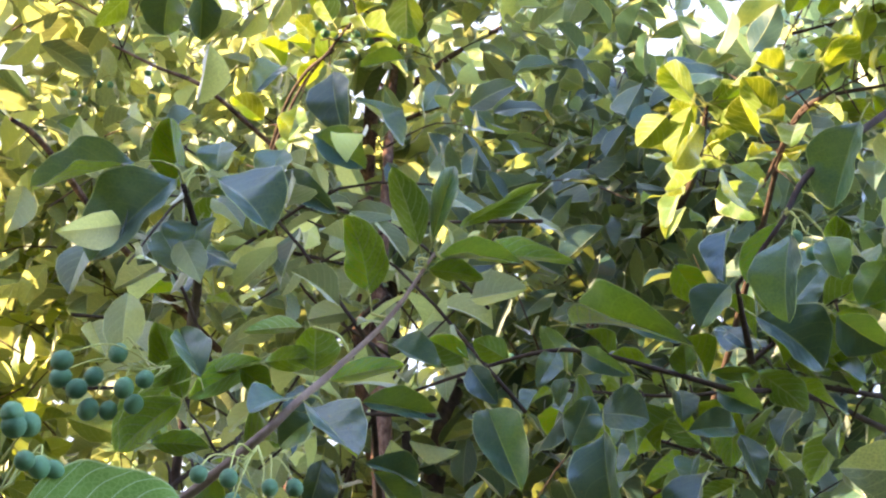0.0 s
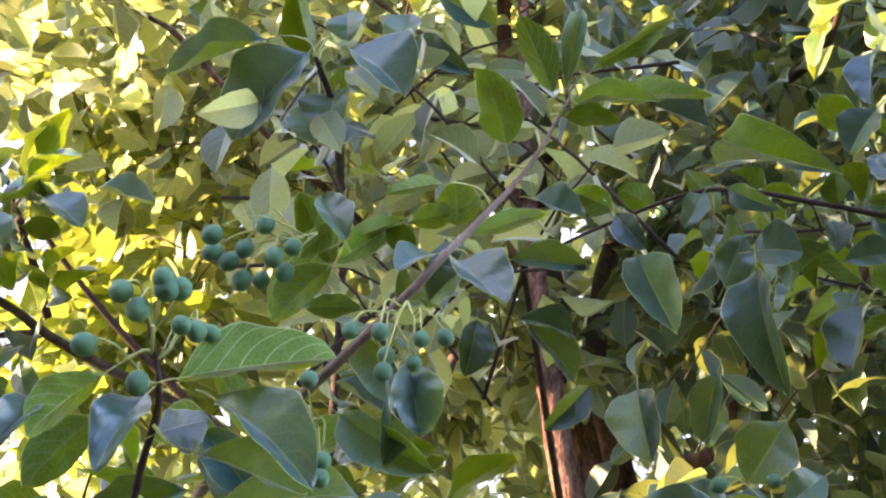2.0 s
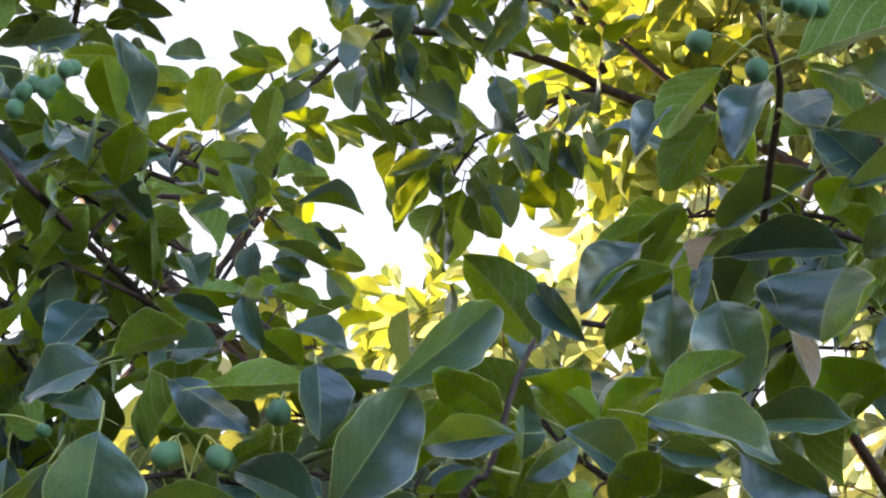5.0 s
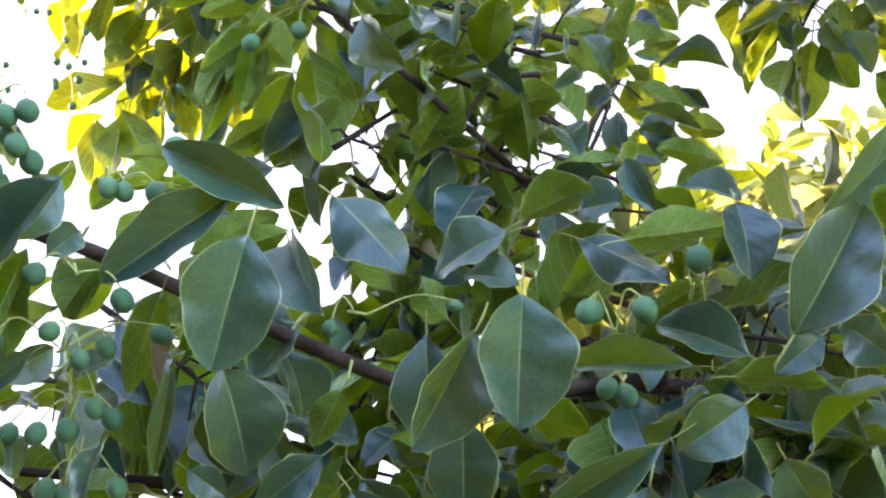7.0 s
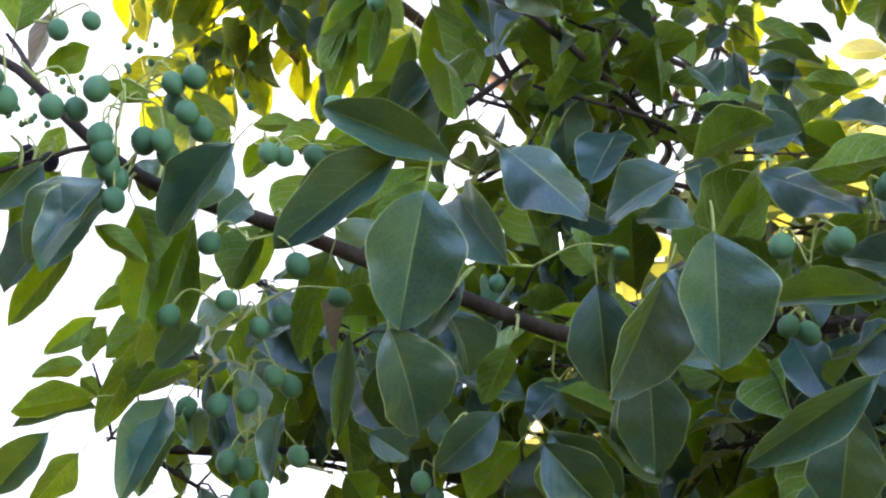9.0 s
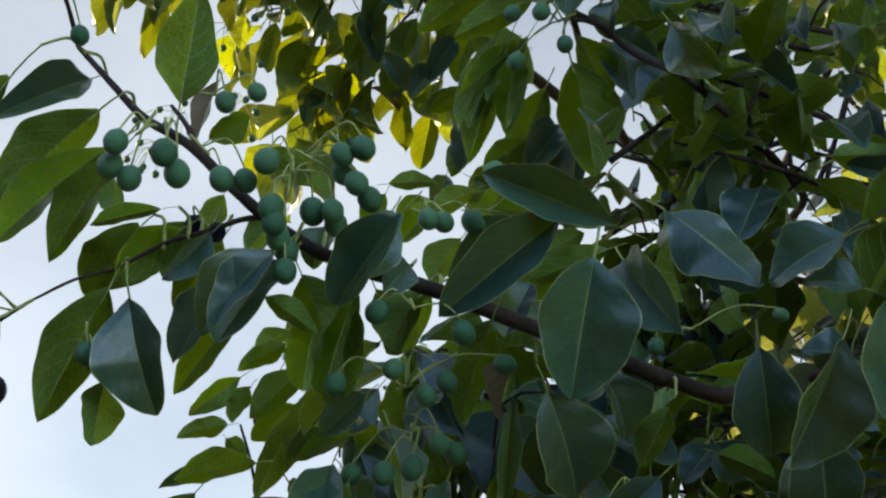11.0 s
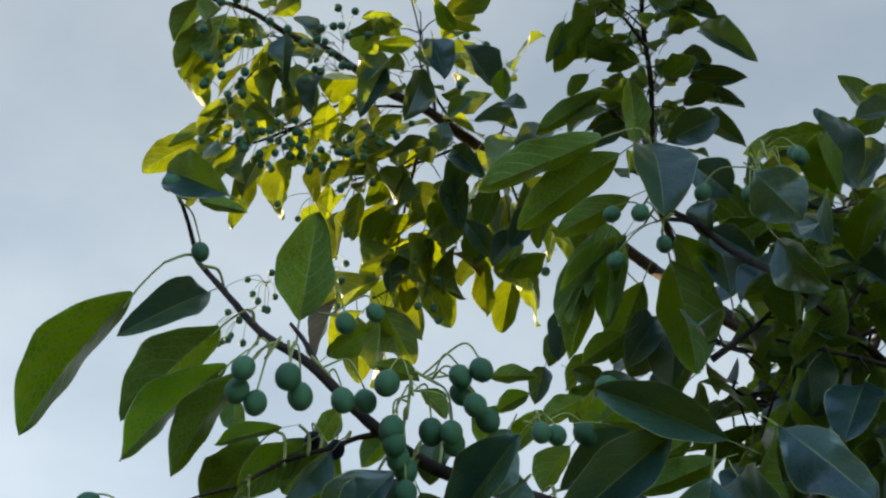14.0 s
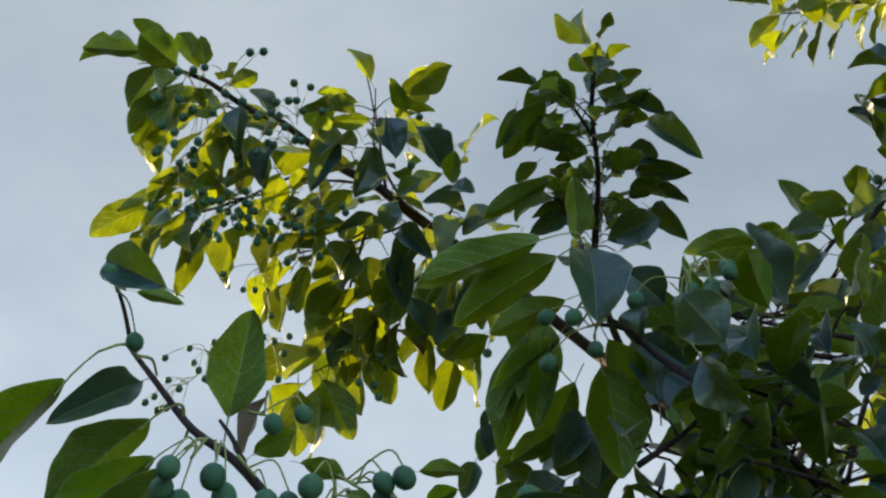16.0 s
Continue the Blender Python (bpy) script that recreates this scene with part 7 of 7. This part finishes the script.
leaf(stem_o, -1.297, 1.039, 2.683, -1.327, 1.010, 2.670, -0.61, 0.27, 0.74, 0.020, kind=0)
leaf(stem_o, -1.291, 1.019, 2.706, -1.322, 0.995, 2.681, -0.66, 0.09, 0.75, 0.024, kind=3)
leaf(stem_o, -1.343, 0.994, 2.663, -1.374, 0.987, 2.643, -0.55, 0.16, 0.82, 0.023, kind=0)
leaf(stem_o, -1.341, 1.016, 2.646, -1.433, 0.991, 2.616, -0.39, 0.47, 0.79, 0.032, kind=5)
leaf(stem_o, -1.346, 1.033, 2.629, -1.402, 1.019, 2.611, 0.18, -0.97, 0.18, 0.046, kind=4)
leaf(stem_o, -1.337, 1.058, 2.616, -1.387, 1.031, 2.591, 0.59, -0.66, -0.46, 0.028, kind=7)
leaf(stem_o, -1.309, 1.064, 2.639, -1.316, 1.070, 2.585, 0.07, -0.99, -0.13, 0.037, kind=4)
leafy(stem_o, [(-1.317, 1.078, 2.597), (-1.293, 1.055, 2.644), (-1.263, 1.008, 2.717)], 21, 0.0612, 212, 0.2, 1.3)
leafy(stem_o, [(-1.343, 1.109, 2.572), (-1.315, 1.080, 2.597), (-1.281, 1.038, 2.672)], 18, 0.0612, 213, 0.2, 1.4)
leafy(stem_o, [(-1.269, 1.014, 2.706), (-1.243, 0.990, 2.749), (-1.226, 0.971, 2.778)], 8, 0.0504, 214, -0.1, 0.9)
leafy(stem_o, [(-1.275, 1.032, 2.683), (-1.284, 0.984, 2.724), (-1.308, 0.968, 2.719)], 6, 0.0612, 215, 0.3, 1)
# the leaf rosette with berries on the near bough
stem_p = branch([(-0.910, 0.540, 2.131), (-0.900, 0.547, 2.076), (-0.884, 0.558, 2.057), (-0.868, 0.571, 2.035), (-0.821, 0.550, 1.990)], 0.0016, 0.0026, extra=[((-0.884, 0.558, 2.057), (-0.892, 0.538, 2.056), 0.002, 0.0015)])
leaf(stem_p, -0.930, 0.520, 2.131, -1.009, 0.477, 2.106, -0.45, 0.36, 0.82, 0.029, kind=5)
leaf(stem_p, -0.921, 0.527, 2.116, -1.000, 0.508, 2.082, -0.43, 0.53, 0.73, 0.034, kind=7)
leaf(stem_p, -0.903, 0.540, 2.121, -0.890, 0.530, 2.054, 0.79, -0.56, 0.24, 0.044, kind=7)
leaf(stem_p, -0.879, 0.549, 2.098, -0.870, 0.579, 2.081, 0.78, -0.49, -0.40, 0.030, kind=1)
leaf(stem_p, -0.927, 0.543, 2.091, -0.973, 0.515, 2.070, -0.59, 0.50, 0.63, 0.022, kind=0)
leaf(stem_p, -0.906, 0.555, 2.038, -0.913, 0.585, 1.968, -0.31, 0.86, 0.40, 0.044, kind=1)
leaf(stem_p, -0.902, 0.557, 2.057, -0.896, 0.578, 2.016, -0.29, 0.87, 0.40, 0.026, kind=7)
leaf(stem_p, -0.940, 0.552, 2.069, -0.979, 0.525, 2.032, -0.76, 0.37, 0.54, 0.020, kind=0)
leaf(stem_p, -0.956, 0.541, 2.061, -0.984, 0.540, 2.013, -0.73, 0.53, 0.42, 0.020, kind=7)
leaf(stem_p, -0.940, 0.548, 2.049, -0.973, 0.563, 2.014, -0.63, 0.30, 0.72, 0.019, kind=0)
leaf(stem_p, -0.979, 0.594, 2.025, -1.007, 0.578, 2.004, -0.68, 0.52, 0.52, 0.020, kind=1)
leaf(stem_p, -0.891, 0.580, 2.065, -0.865, 0.593, 2.037, 0.30, -0.94, -0.15, 0.021, kind=1)
leaf(stem_p, -0.876, 0.565, 2.077, -0.883, 0.566, 2.049, 0.16, -0.98, -0.08, 0.021, kind=4)
leaf(stem_p, -1.035, 0.734, 2.282, -0.995, 0.757, 2.300, 0.60, -0.66, -0.46, 0.032, kind=4)
leaf(stem_p, -1.059, 0.720, 2.285, -1.046, 0.702, 2.341, -0.17, 0.93, 0.33, 0.027, kind=0)
leaf(stem_p, -0.835, 0.633, 2.045, -0.805, 0.659, 2.013, 0.63, -0.78, -0.02, 0.018, kind=4)
leaf(stem_p, -0.977, 0.627, 2.048, -0.983, 0.592, 1.997, 0.85, -0.48, 0.23, 0.026, kind=2)
leaf(stem_p, -1.059, 0.537, 1.998, -1.033, 0.559, 1.998, -0.48, 0.55, 0.69, 0.014, kind=1)
leaf(stem_p, -0.960, 0.542, 2.075, -0.993, 0.539, 2.015, -0.78, 0.47, 0.41, 0.021, kind=5)
leaf(stem_p, -0.950, 0.543, 2.066, -0.992, 0.548, 1.992, -0.74, 0.50, 0.46, 0.024, kind=1)
leaf(stem_p, -0.942, 0.542, 2.055, -0.961, 0.551, 2.010, -0.80, 0.42, 0.42, 0.019, kind=3)
leaf(stem_p, -0.939, 0.551, 2.071, -0.968, 0.541, 2.027, -0.76, 0.53, 0.38, 0.017, kind=7)
leaf(stem_p, -0.963, 0.596, 2.060, -0.998, 0.600, 2.008, -0.67, 0.54, 0.50, 0.029, kind=1)
leaf(stem_p, -0.976, 0.627, 2.049, -1.004, 0.622, 2.009, 0.71, -0.57, -0.42, 0.033, kind=2)
leaf(stem_p, -0.964, 0.632, 2.033, -0.966, 0.622, 1.986, 0.24, -0.95, 0.19, 0.033, kind=2)
leaf(stem_p, -1.050, 0.618, 2.082, -1.065, 0.615, 2.039, 0.47, -0.88, -0.11, 0.022, kind=2)
leaf(stem_p, -1.054, 0.615, 2.068, -1.073, 0.615, 2.037, -0.73, 0.50, 0.46, 0.019, kind=1)
leaf(stem_p, -1.051, 0.587, 2.021, -1.057, 0.580, 1.990, 0.71, -0.70, 0.01, 0.017, kind=2)
leaf(stem_p, -0.998, 0.583, 1.989, -1.023, 0.580, 1.966, -0.68, 0.25, 0.69, 0.023, kind=0)
leaf(stem_p, -1.040, 0.603, 2.020, -1.035, 0.633, 2.015, 0.85, -0.24, -0.47, 0.018, kind=7)
leaf(stem_p, -0.971, 0.593, 1.986, -0.997, 0.580, 1.966, 0.34, -0.93, 0.17, 0.031, kind=2)
leaf(stem_p, -1.030, 0.548, 1.980, -1.051, 0.537, 1.969, -0.60, 0.45, 0.66, 0.015, kind=7)
fruit((-0.888, 0.539, 2.059), [(-0.918, 0.512, 2.060), (-0.901, 0.520, 2.057), (-0.925, 0.522, 2.032), (-0.895, 0.535, 2.037)], 0.0112, (), 216, "cluster of unripe green berries on thin stalks")
fruit((-0.836, 0.558, 2.085), [(-0.865, 0.540, 2.065), (-0.834, 0.546, 2.052), (-0.825, 0.547, 2.060), (-0.814, 0.553, 2.062), (-0.803, 0.555, 2.072)], 0.0112, (), 217, "cluster of unripe green berries on thin stalks")
# the dense shaded crown edge
stem_q = branch([(-0.987, 1.079, 2.314), (-0.977, 0.974, 2.284), (-0.974, 0.869, 2.243), (-0.951, 0.766, 2.216)], 0.004, 0.002)
leafy(stem_q, [(-0.809, 0.728, 2.096), (-0.828, 0.669, 2.087), (-0.843, 0.610, 2.077)], 8, 0.0561, 218, 0.4, 1.1)
leafy(stem_q, [(-0.798, 0.700, 2.062), (-0.815, 0.643, 2.053), (-0.826, 0.582, 2.049)], 10, 0.0561, 219, 0.5, 1.1)
leafy(stem_q, [(-0.813, 0.716, 2.022), (-0.824, 0.657, 2.020), (-0.835, 0.597, 2.017)], 7, 0.0561, 220, 0.5, 1.1)
leafy(stem_q, [(-0.827, 0.729, 1.980), (-0.838, 0.671, 1.980), (-0.863, 0.601, 1.980)], 7, 0.0561, 221, 0.5, 1.1)
leafy(stem_q, [(-0.872, 0.807, 1.983), (-0.903, 0.737, 1.983), (-0.931, 0.667, 1.977)], 7, 0.0561, 222, 0.5, 1.1)
leafy(stem_q, [(-0.883, 0.772, 2.056), (-0.944, 0.744, 2.046), (-0.991, 0.704, 2.061), (-1.030, 0.666, 2.077)], 15, 0.0561, 223, 0.5, 1.1)
leafy(stem_q, [(-0.887, 0.740, 1.910), (-0.902, 0.671, 1.928), (-0.890, 0.618, 1.940)], 10, 0.0561, 224, 0.5, 1.1)
leafy(stem_q, [(-0.862, 0.682, 1.835), (-0.893, 0.659, 1.848), (-0.922, 0.632, 1.869)], 10, 0.0561, 225, 0.5, 1.1)
leafy(stem_q, [(-0.861, 0.755, 2.102), (-0.903, 0.732, 2.103), (-0.930, 0.703, 2.122)], 9, 0.0561, 226, 0.5, 1.1)
leafy(stem_q, [(-1.017, 0.723, 2.004), (-0.935, 0.721, 2.013), (-0.869, 0.727, 1.978)], 8, 0.0561, 227, 0.5, 1.1)
leafy(stem_q, [(-0.814, 0.842, 2.014), (-0.846, 0.814, 2.038), (-0.908, 0.761, 2.066)], 10, 0.0561, 228, 0.5, 1.1)
leafy(stem_q, [(-0.969, 1.022, 2.256), (-0.946, 1.059, 2.219), (-0.918, 1.066, 2.230)], 9, 0.0528, 229, 0.4, 1)
stem_r = branch([(-1.099, 1.676, 3.340), (-1.166, 1.673, 3.314), (-1.226, 1.658, 3.302)], 0.004, 0.002)
leafy(stem_r, [(-1.115, 1.697, 3.312), (-1.170, 1.678, 3.307), (-1.250, 1.643, 3.306), (-1.307, 1.608, 3.311)], 18, 0.075, 230, 1.2, 0.9, lit=True)
# the stems of the tree
branch([(-0.02, 1.86, 4.30), (-0.06, 1.89, 3.90), (-0.073, 1.921, 3.536), (-0.082, 1.953, 3.360), (-0.077, 1.958, 3.121), (-0.066, 1.998, 2.930), (-0.050, 2.037, 2.753), (-0.023, 2.061, 2.619), (0.005, 2.104, 2.473)], 0.006, 0.03, name="limb", mat=BARK, sides=12, rough=0.10, label="upright stem with peeling pinkish bark")
branch([(-0.023, 2.061, 2.619), (0.005, 2.104, 2.473), (0.005, 2.117, 2.299)], 0.03, 0.034, name="limb", mat=BARK, sides=12, rough=0.10)
branch([(0.564, 2.056, 3.755), (0.383, 2.054, 3.528), (0.269, 2.157, 2.939), (0.147, 2.146, 2.802), (0.049, 2.124, 2.657), (0.007, 2.123, 2.481)], 0.01, 0.019, name="limb", mat=BARK, sides=12, rough=0.10)
branch([(-0.222, 2.051, 3.004), (-0.285, 2.045, 2.830), (-0.357, 2.062, 2.694), (-0.405, 2.063, 2.576), (-0.439, 2.113, 2.457)], 0.009, 0.014, name="limb", mat=BARK, sides=12, rough=0.10)
branch([(0.012, 2.231, 4.523), (-0.002, 2.250, 4.317), (-0.024, 2.278, 4.096), (-0.025, 2.343, 3.893), (-0.015, 2.425, 3.653), (0.013, 2.397, 3.186)], 0.011, 0.024, name="limb", extra=[((-0.014, 2.230, 4.270), (0.234, 2.064, 4.369), 0.01, 0.005), ((-0.021, 2.230, 4.270), (-0.129, 2.188, 4.311), 0.008, 0.004), ((-0.006, 2.243, 4.192), (0.201, 2.137, 4.189), 0.006, 0.003)])
branch([(0.783, 2.680, 4.368), (0.616, 2.720, 4.239), (0.480, 2.719, 4.133), (0.293, 2.668, 3.935), (0.140, 2.568, 3.613), (0.069, 2.475, 3.240)], 0.014, 0.026, name="limb")
branch([(0.572, 2.062, 4.420), (0.557, 2.165, 4.346), (0.550, 2.233, 4.293), (0.616, 2.720, 4.239)], 0.01, 0.012, name="limb")
branch([(-0.085, 1.995, 4.206), (-0.094, 2.067, 3.953), (-0.100, 2.116, 3.701), (-0.099, 2.171, 3.495), (-0.083, 2.207, 3.292), (-0.036, 2.234, 3.076)], 0.014, 0.022, name="limb", mat=BARK, sides=12, rough=0.10, label="stem with flaking orange-pink bark")
branch([(-0.593, 1.167, 2.905), (-0.570, 1.262, 2.962), (-0.517, 1.566, 3.099), (-0.430, 1.954, 3.282), (-0.175, 2.346, 3.278)], 0.003, 0.008, mat=BARK, name="limb")
branch([(-0.532, 1.353, 3.292), (-0.475, 1.443, 3.357), (-0.410, 1.531, 3.422), (-0.329, 1.716, 3.532), (-0.097, 2.259, 3.842)], 0.002, 0.0055, mat=BARK, name="limb")
leafy(stem_a, [(-1.159, 0.509, 1.842), (-1.110, 0.548, 1.843), (-1.070, 0.593, 1.831)], 18, 0.0612, 231, 0.6, 1)
leafy(stem_a, [(-0.992, 0.483, 1.851), (-0.973, 0.510, 1.831), (-0.943, 0.549, 1.798)], 18, 0.0612, 232, 0.6, 1)
leafy(stem_a, [(-0.927, 0.636, 1.819), (-0.911, 0.684, 1.797), (-0.908, 0.739, 1.754)], 21, 0.0648, 233, 0.8, 1)
leafy(stem_a, [(-0.810, 0.728, 1.816), (-0.747, 0.754, 1.779), (-0.683, 0.769, 1.752)], 21, 0.072, 234, 0.6, 1)
leafy(stem_a, [(-0.893, 0.733, 1.831), (-0.925, 0.708, 1.849), (-0.957, 0.681, 1.866)], 21, 0.0684, 235, 0.7, 1)
leafy(stem_a, [(-0.892, 0.743, 1.872), (-0.915, 0.723, 1.889), (-0.940, 0.697, 1.914)], 25, 0.0594, 236, 0.7, 1)
leafy(stem_a, [(-0.977, 0.682, 1.828), (-1.012, 0.654, 1.834), (-1.039, 0.629, 1.843)], 17, 0.0648, 237, 0.7, 1)
leafy(stem_a, [(-0.877, 0.731, 1.921), (-0.893, 0.714, 1.938), (-0.911, 0.692, 1.962)], 17, 0.0594, 238, 0.7, 1)
leafy(stem_a, [(-1.013, 0.581, 1.905), (-0.998, 0.607, 1.876), (-0.995, 0.623, 1.847)], 14, 0.0648, 239, 0.7, 1)
leafy(stem_a, [(-0.821, 0.659, 1.826), (-0.782, 0.682, 1.844), (-0.730, 0.719, 1.840)], 17, 0.072, 240, 0.6, 1)
leafy(stem_a, [(-0.733, 0.734, 1.860), (-0.690, 0.762, 1.853), (-0.653, 0.786, 1.842)], 14, 0.072, 241, 0.6, 1)
leafy(stem_a, [(-0.435, 0.803, 2.029), (-0.369, 0.869, 2.037), (-0.279, 0.938, 2.029)], 25, 0.0627, 242, 0.6, 1)
leafy(stem_a, [(-0.391, 0.889, 2.098), (-0.324, 0.954, 2.100), (-0.244, 1.019, 2.093)], 22, 0.0627, 243, 0.6, 1)
leafy(stem_a, [(-1.034, 0.655, 1.816), (-0.990, 0.725, 1.806), (-0.925, 0.802, 1.792)], 22, 0.0627, 244, 0.6, 1)
leafy(stem_a, [(-1.011, 0.689, 1.852), (-0.971, 0.754, 1.837), (-0.919, 0.833, 1.823)], 18, 0.0627, 245, 0.6, 1)
leafy(stem_a, [(-0.563, 0.828, 1.978), (-0.474, 0.863, 1.964), (-0.367, 0.935, 1.972)], 22, 0.0627, 246, 0.5, 1)
leafy(stem_a, [(-0.774, 0.674, 1.746), (-0.725, 0.702, 1.740), (-0.659, 0.732, 1.735)], 17, 0.072, 247, 0.7, 1)
leafy(stem_a, [(-0.761, 0.759, 1.795), (-0.723, 0.780, 1.785), (-0.680, 0.797, 1.788)], 11, 0.072, 248, 0.7, 1)

# trunk down to the ground, where the stems meet
crotch = TREE_AT + Vector((0.02, -0.1, 1.15))
branch([TREE_AT + Vector((0, 0, -0.08)), TREE_AT + Vector((-0.02, -0.02, 0.5)), crotch, crotch + Vector((0.0, -0.05, 0.5))],
       0.11, 0.06, name="trunk", mat=BARK, sides=14, rough=0.08, label="short grey-pink trunk that forks into stems")

# boughs that lead the outer branches back to the stems
branch([(-1.010, 0.933, 1.911), (-0.55, 1.65, 1.86), (0.10, 2.06, 1.50)], 0.0068, 0.020)
branch([(-1.050, 0.945, 1.781), (-0.80, 1.25, 1.75), (-0.40, 1.78, 1.78)], 0.007, 0.010)
branch([(-0.511, 0.525, 1.749), (-0.60, 0.85, 1.68), (-0.45, 1.72, 1.80)], 0.002, 0.007)
branch([(-0.410, 0.690, 1.934), (-0.40, 1.20, 1.75), (-0.10, 1.93, 1.66)], 0.0022, 0.008)
branch([(-0.502, 1.140, 2.134), (-0.35, 1.70, 1.90), (-0.02, 2.02, 1.60)], 0.0052, 0.010)
branch([(-0.351, 1.253, 2.565), (-0.36, 1.48, 2.30), (-0.22, 1.85, 1.80)], 0.005, 0.008)
branch([(-0.174, 0.859, 2.260), (-0.10, 1.40, 2.20), (0.00, 2.10, 2.30)], 0.0022, 0.008)
branch([(0.187, 0.627, 2.378), (0.46, 0.95, 2.46), (0.48, 1.60, 2.50), (0.20, 2.12, 2.60)], 0.003, 0.008)
branch([(0.248, 2.023, 3.452), (0.28, 2.06, 3.25), (0.30, 2.09, 2.95)], 0.010, 0.012)
branch([(0.365, 1.243, 2.883), (0.38, 1.70, 2.85), (0.30, 2.09, 2.90)], 0.004, 0.009)
branch([(-0.305, 1.583, 3.247), (-0.22, 1.80, 3.22), (-0.06, 1.94, 3.20)], 0.0018, 0.003)
branch([(-1.025, 0.925, 2.047), (-0.75, 1.40, 1.98), (-0.50, 1.68, 1.86)], 0.0036, 0.008)
branch([(-0.659, 2.065, 2.893), (-0.45, 2.10, 2.72), (-0.33, 2.08, 2.70)], 0.011, 0.013)
branch([(-1.753, 1.624, 2.795), (-1.15, 1.95, 2.20), (0.08, 2.07, 1.50)], 0.011, 0.024)
branch([(-1.442, 1.354, 2.488), (-1.46, 1.58, 2.50), (-1.42, 1.80, 2.47)], 0.006, 0.008)
branch([(-0.987, 1.079, 2.314), (-1.02, 1.03, 2.20), (-1.02, 0.925, 2.06)], 0.004, 0.004)
branch([(-1.099, 1.676, 3.340), (-0.85, 1.90, 3.05), (-0.66, 2.06, 2.89)], 0.004, 0.008)
branch([(-0.175, 2.346, 3.278), (-0.05, 2.38, 3.20), (0.01, 2.39, 3.10)], 0.012, 0.014)
branch([(-0.097, 2.259, 3.842), (-0.03, 2.30, 3.75), (0.01, 2.33, 3.70)], 0.012, 0.013)
branch([(0.005, 2.117, 2.299), (0.06, 2.09, 1.95), (0.13, 2.06, 1.50)], 0.034, 0.050, name="limb", mat=BARK, sides=12, rough=0.10)
branch([(-0.439, 2.113, 2.457), (-0.30, 2.10, 2.00), (0.10, 2.07, 1.40)], 0.018, 0.034, name="limb", mat=BARK, sides=12, rough=0.10)
branch([(0.013, 2.397, 3.186), (0.08, 2.28, 2.30), (0.14, 2.09, 1.45)], 0.024, 0.044, name="limb", mat=BARK, sides=12, rough=0.10)
branch([(0.069, 2.475, 3.240), (0.16, 2.32, 2.30), (0.15, 2.10, 1.45)], 0.026, 0.044, name="limb", mat=BARK, sides=12, rough=0.10)

# the crown behind: twigs full of leaves, row behind row
crown_rng = random.Random(11)


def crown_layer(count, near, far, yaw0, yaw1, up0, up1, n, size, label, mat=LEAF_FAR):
    """Leafy twigs placed to fit one wedge of the camera's view: distances, bearings and slopes from beside it."""
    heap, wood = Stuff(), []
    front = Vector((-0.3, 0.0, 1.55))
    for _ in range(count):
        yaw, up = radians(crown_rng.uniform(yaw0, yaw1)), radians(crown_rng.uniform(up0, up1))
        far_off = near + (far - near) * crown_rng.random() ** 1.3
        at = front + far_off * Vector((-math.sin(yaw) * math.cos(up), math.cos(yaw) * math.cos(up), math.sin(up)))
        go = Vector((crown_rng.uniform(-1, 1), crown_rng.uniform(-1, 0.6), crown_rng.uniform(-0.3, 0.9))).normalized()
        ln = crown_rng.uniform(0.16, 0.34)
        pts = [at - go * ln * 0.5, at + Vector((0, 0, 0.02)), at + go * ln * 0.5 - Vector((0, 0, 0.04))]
        heap.spray(pts, n, size, crown_rng, 0.85, 1.1)
        wood.append(tube(curve_through(pts, 3), 0.0018, 0.0008, 5))
    v, f = joined(wood)
    twigs = under(new("twig", mesh_of("twig", v, f, [TWIG])), tree)
    tagged(twigs, "thin leafy twigs inside the crown", kind="stuff")
    return heap.make("crown", label, mat)


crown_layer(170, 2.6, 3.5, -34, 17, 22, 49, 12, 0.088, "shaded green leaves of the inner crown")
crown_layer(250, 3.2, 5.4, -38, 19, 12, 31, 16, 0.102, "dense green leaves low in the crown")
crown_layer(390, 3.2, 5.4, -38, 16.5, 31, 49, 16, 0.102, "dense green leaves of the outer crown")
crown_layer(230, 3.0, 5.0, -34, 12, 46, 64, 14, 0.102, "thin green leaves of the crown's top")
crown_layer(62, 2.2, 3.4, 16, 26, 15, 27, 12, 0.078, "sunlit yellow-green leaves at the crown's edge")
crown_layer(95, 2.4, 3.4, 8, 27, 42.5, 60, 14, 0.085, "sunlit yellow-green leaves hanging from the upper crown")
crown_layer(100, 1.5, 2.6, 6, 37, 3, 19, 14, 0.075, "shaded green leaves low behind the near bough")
crown_layer(78, 1.15, 1.7, 20, 36, 4, 21.5, 14, 0.072, "dark blue-green leaves in the shade of the near bough", LEAF_SHADED)
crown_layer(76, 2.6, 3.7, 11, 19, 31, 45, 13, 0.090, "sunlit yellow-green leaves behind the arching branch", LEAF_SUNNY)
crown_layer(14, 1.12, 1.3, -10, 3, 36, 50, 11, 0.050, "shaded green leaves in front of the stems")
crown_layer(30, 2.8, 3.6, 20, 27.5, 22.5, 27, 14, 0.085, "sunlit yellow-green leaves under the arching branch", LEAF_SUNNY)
crown_layer(150, 2.3, 3.4, -38, -10, 27, 50, 14, 0.090, "leaves deep in the crown, coloured dark blue-green as if shaded", LEAF_SHADED)
crown_layer(150, 1.5, 3.2, -66, -37, 8, 60, 15, 0.095, "leaves added out of view on the crown's right to shade it")
crown_layer(34, 1.5, 2.8, -45, 10, 64, 86, 14, 0.095, "leaves added overhead out of view to block sky light")
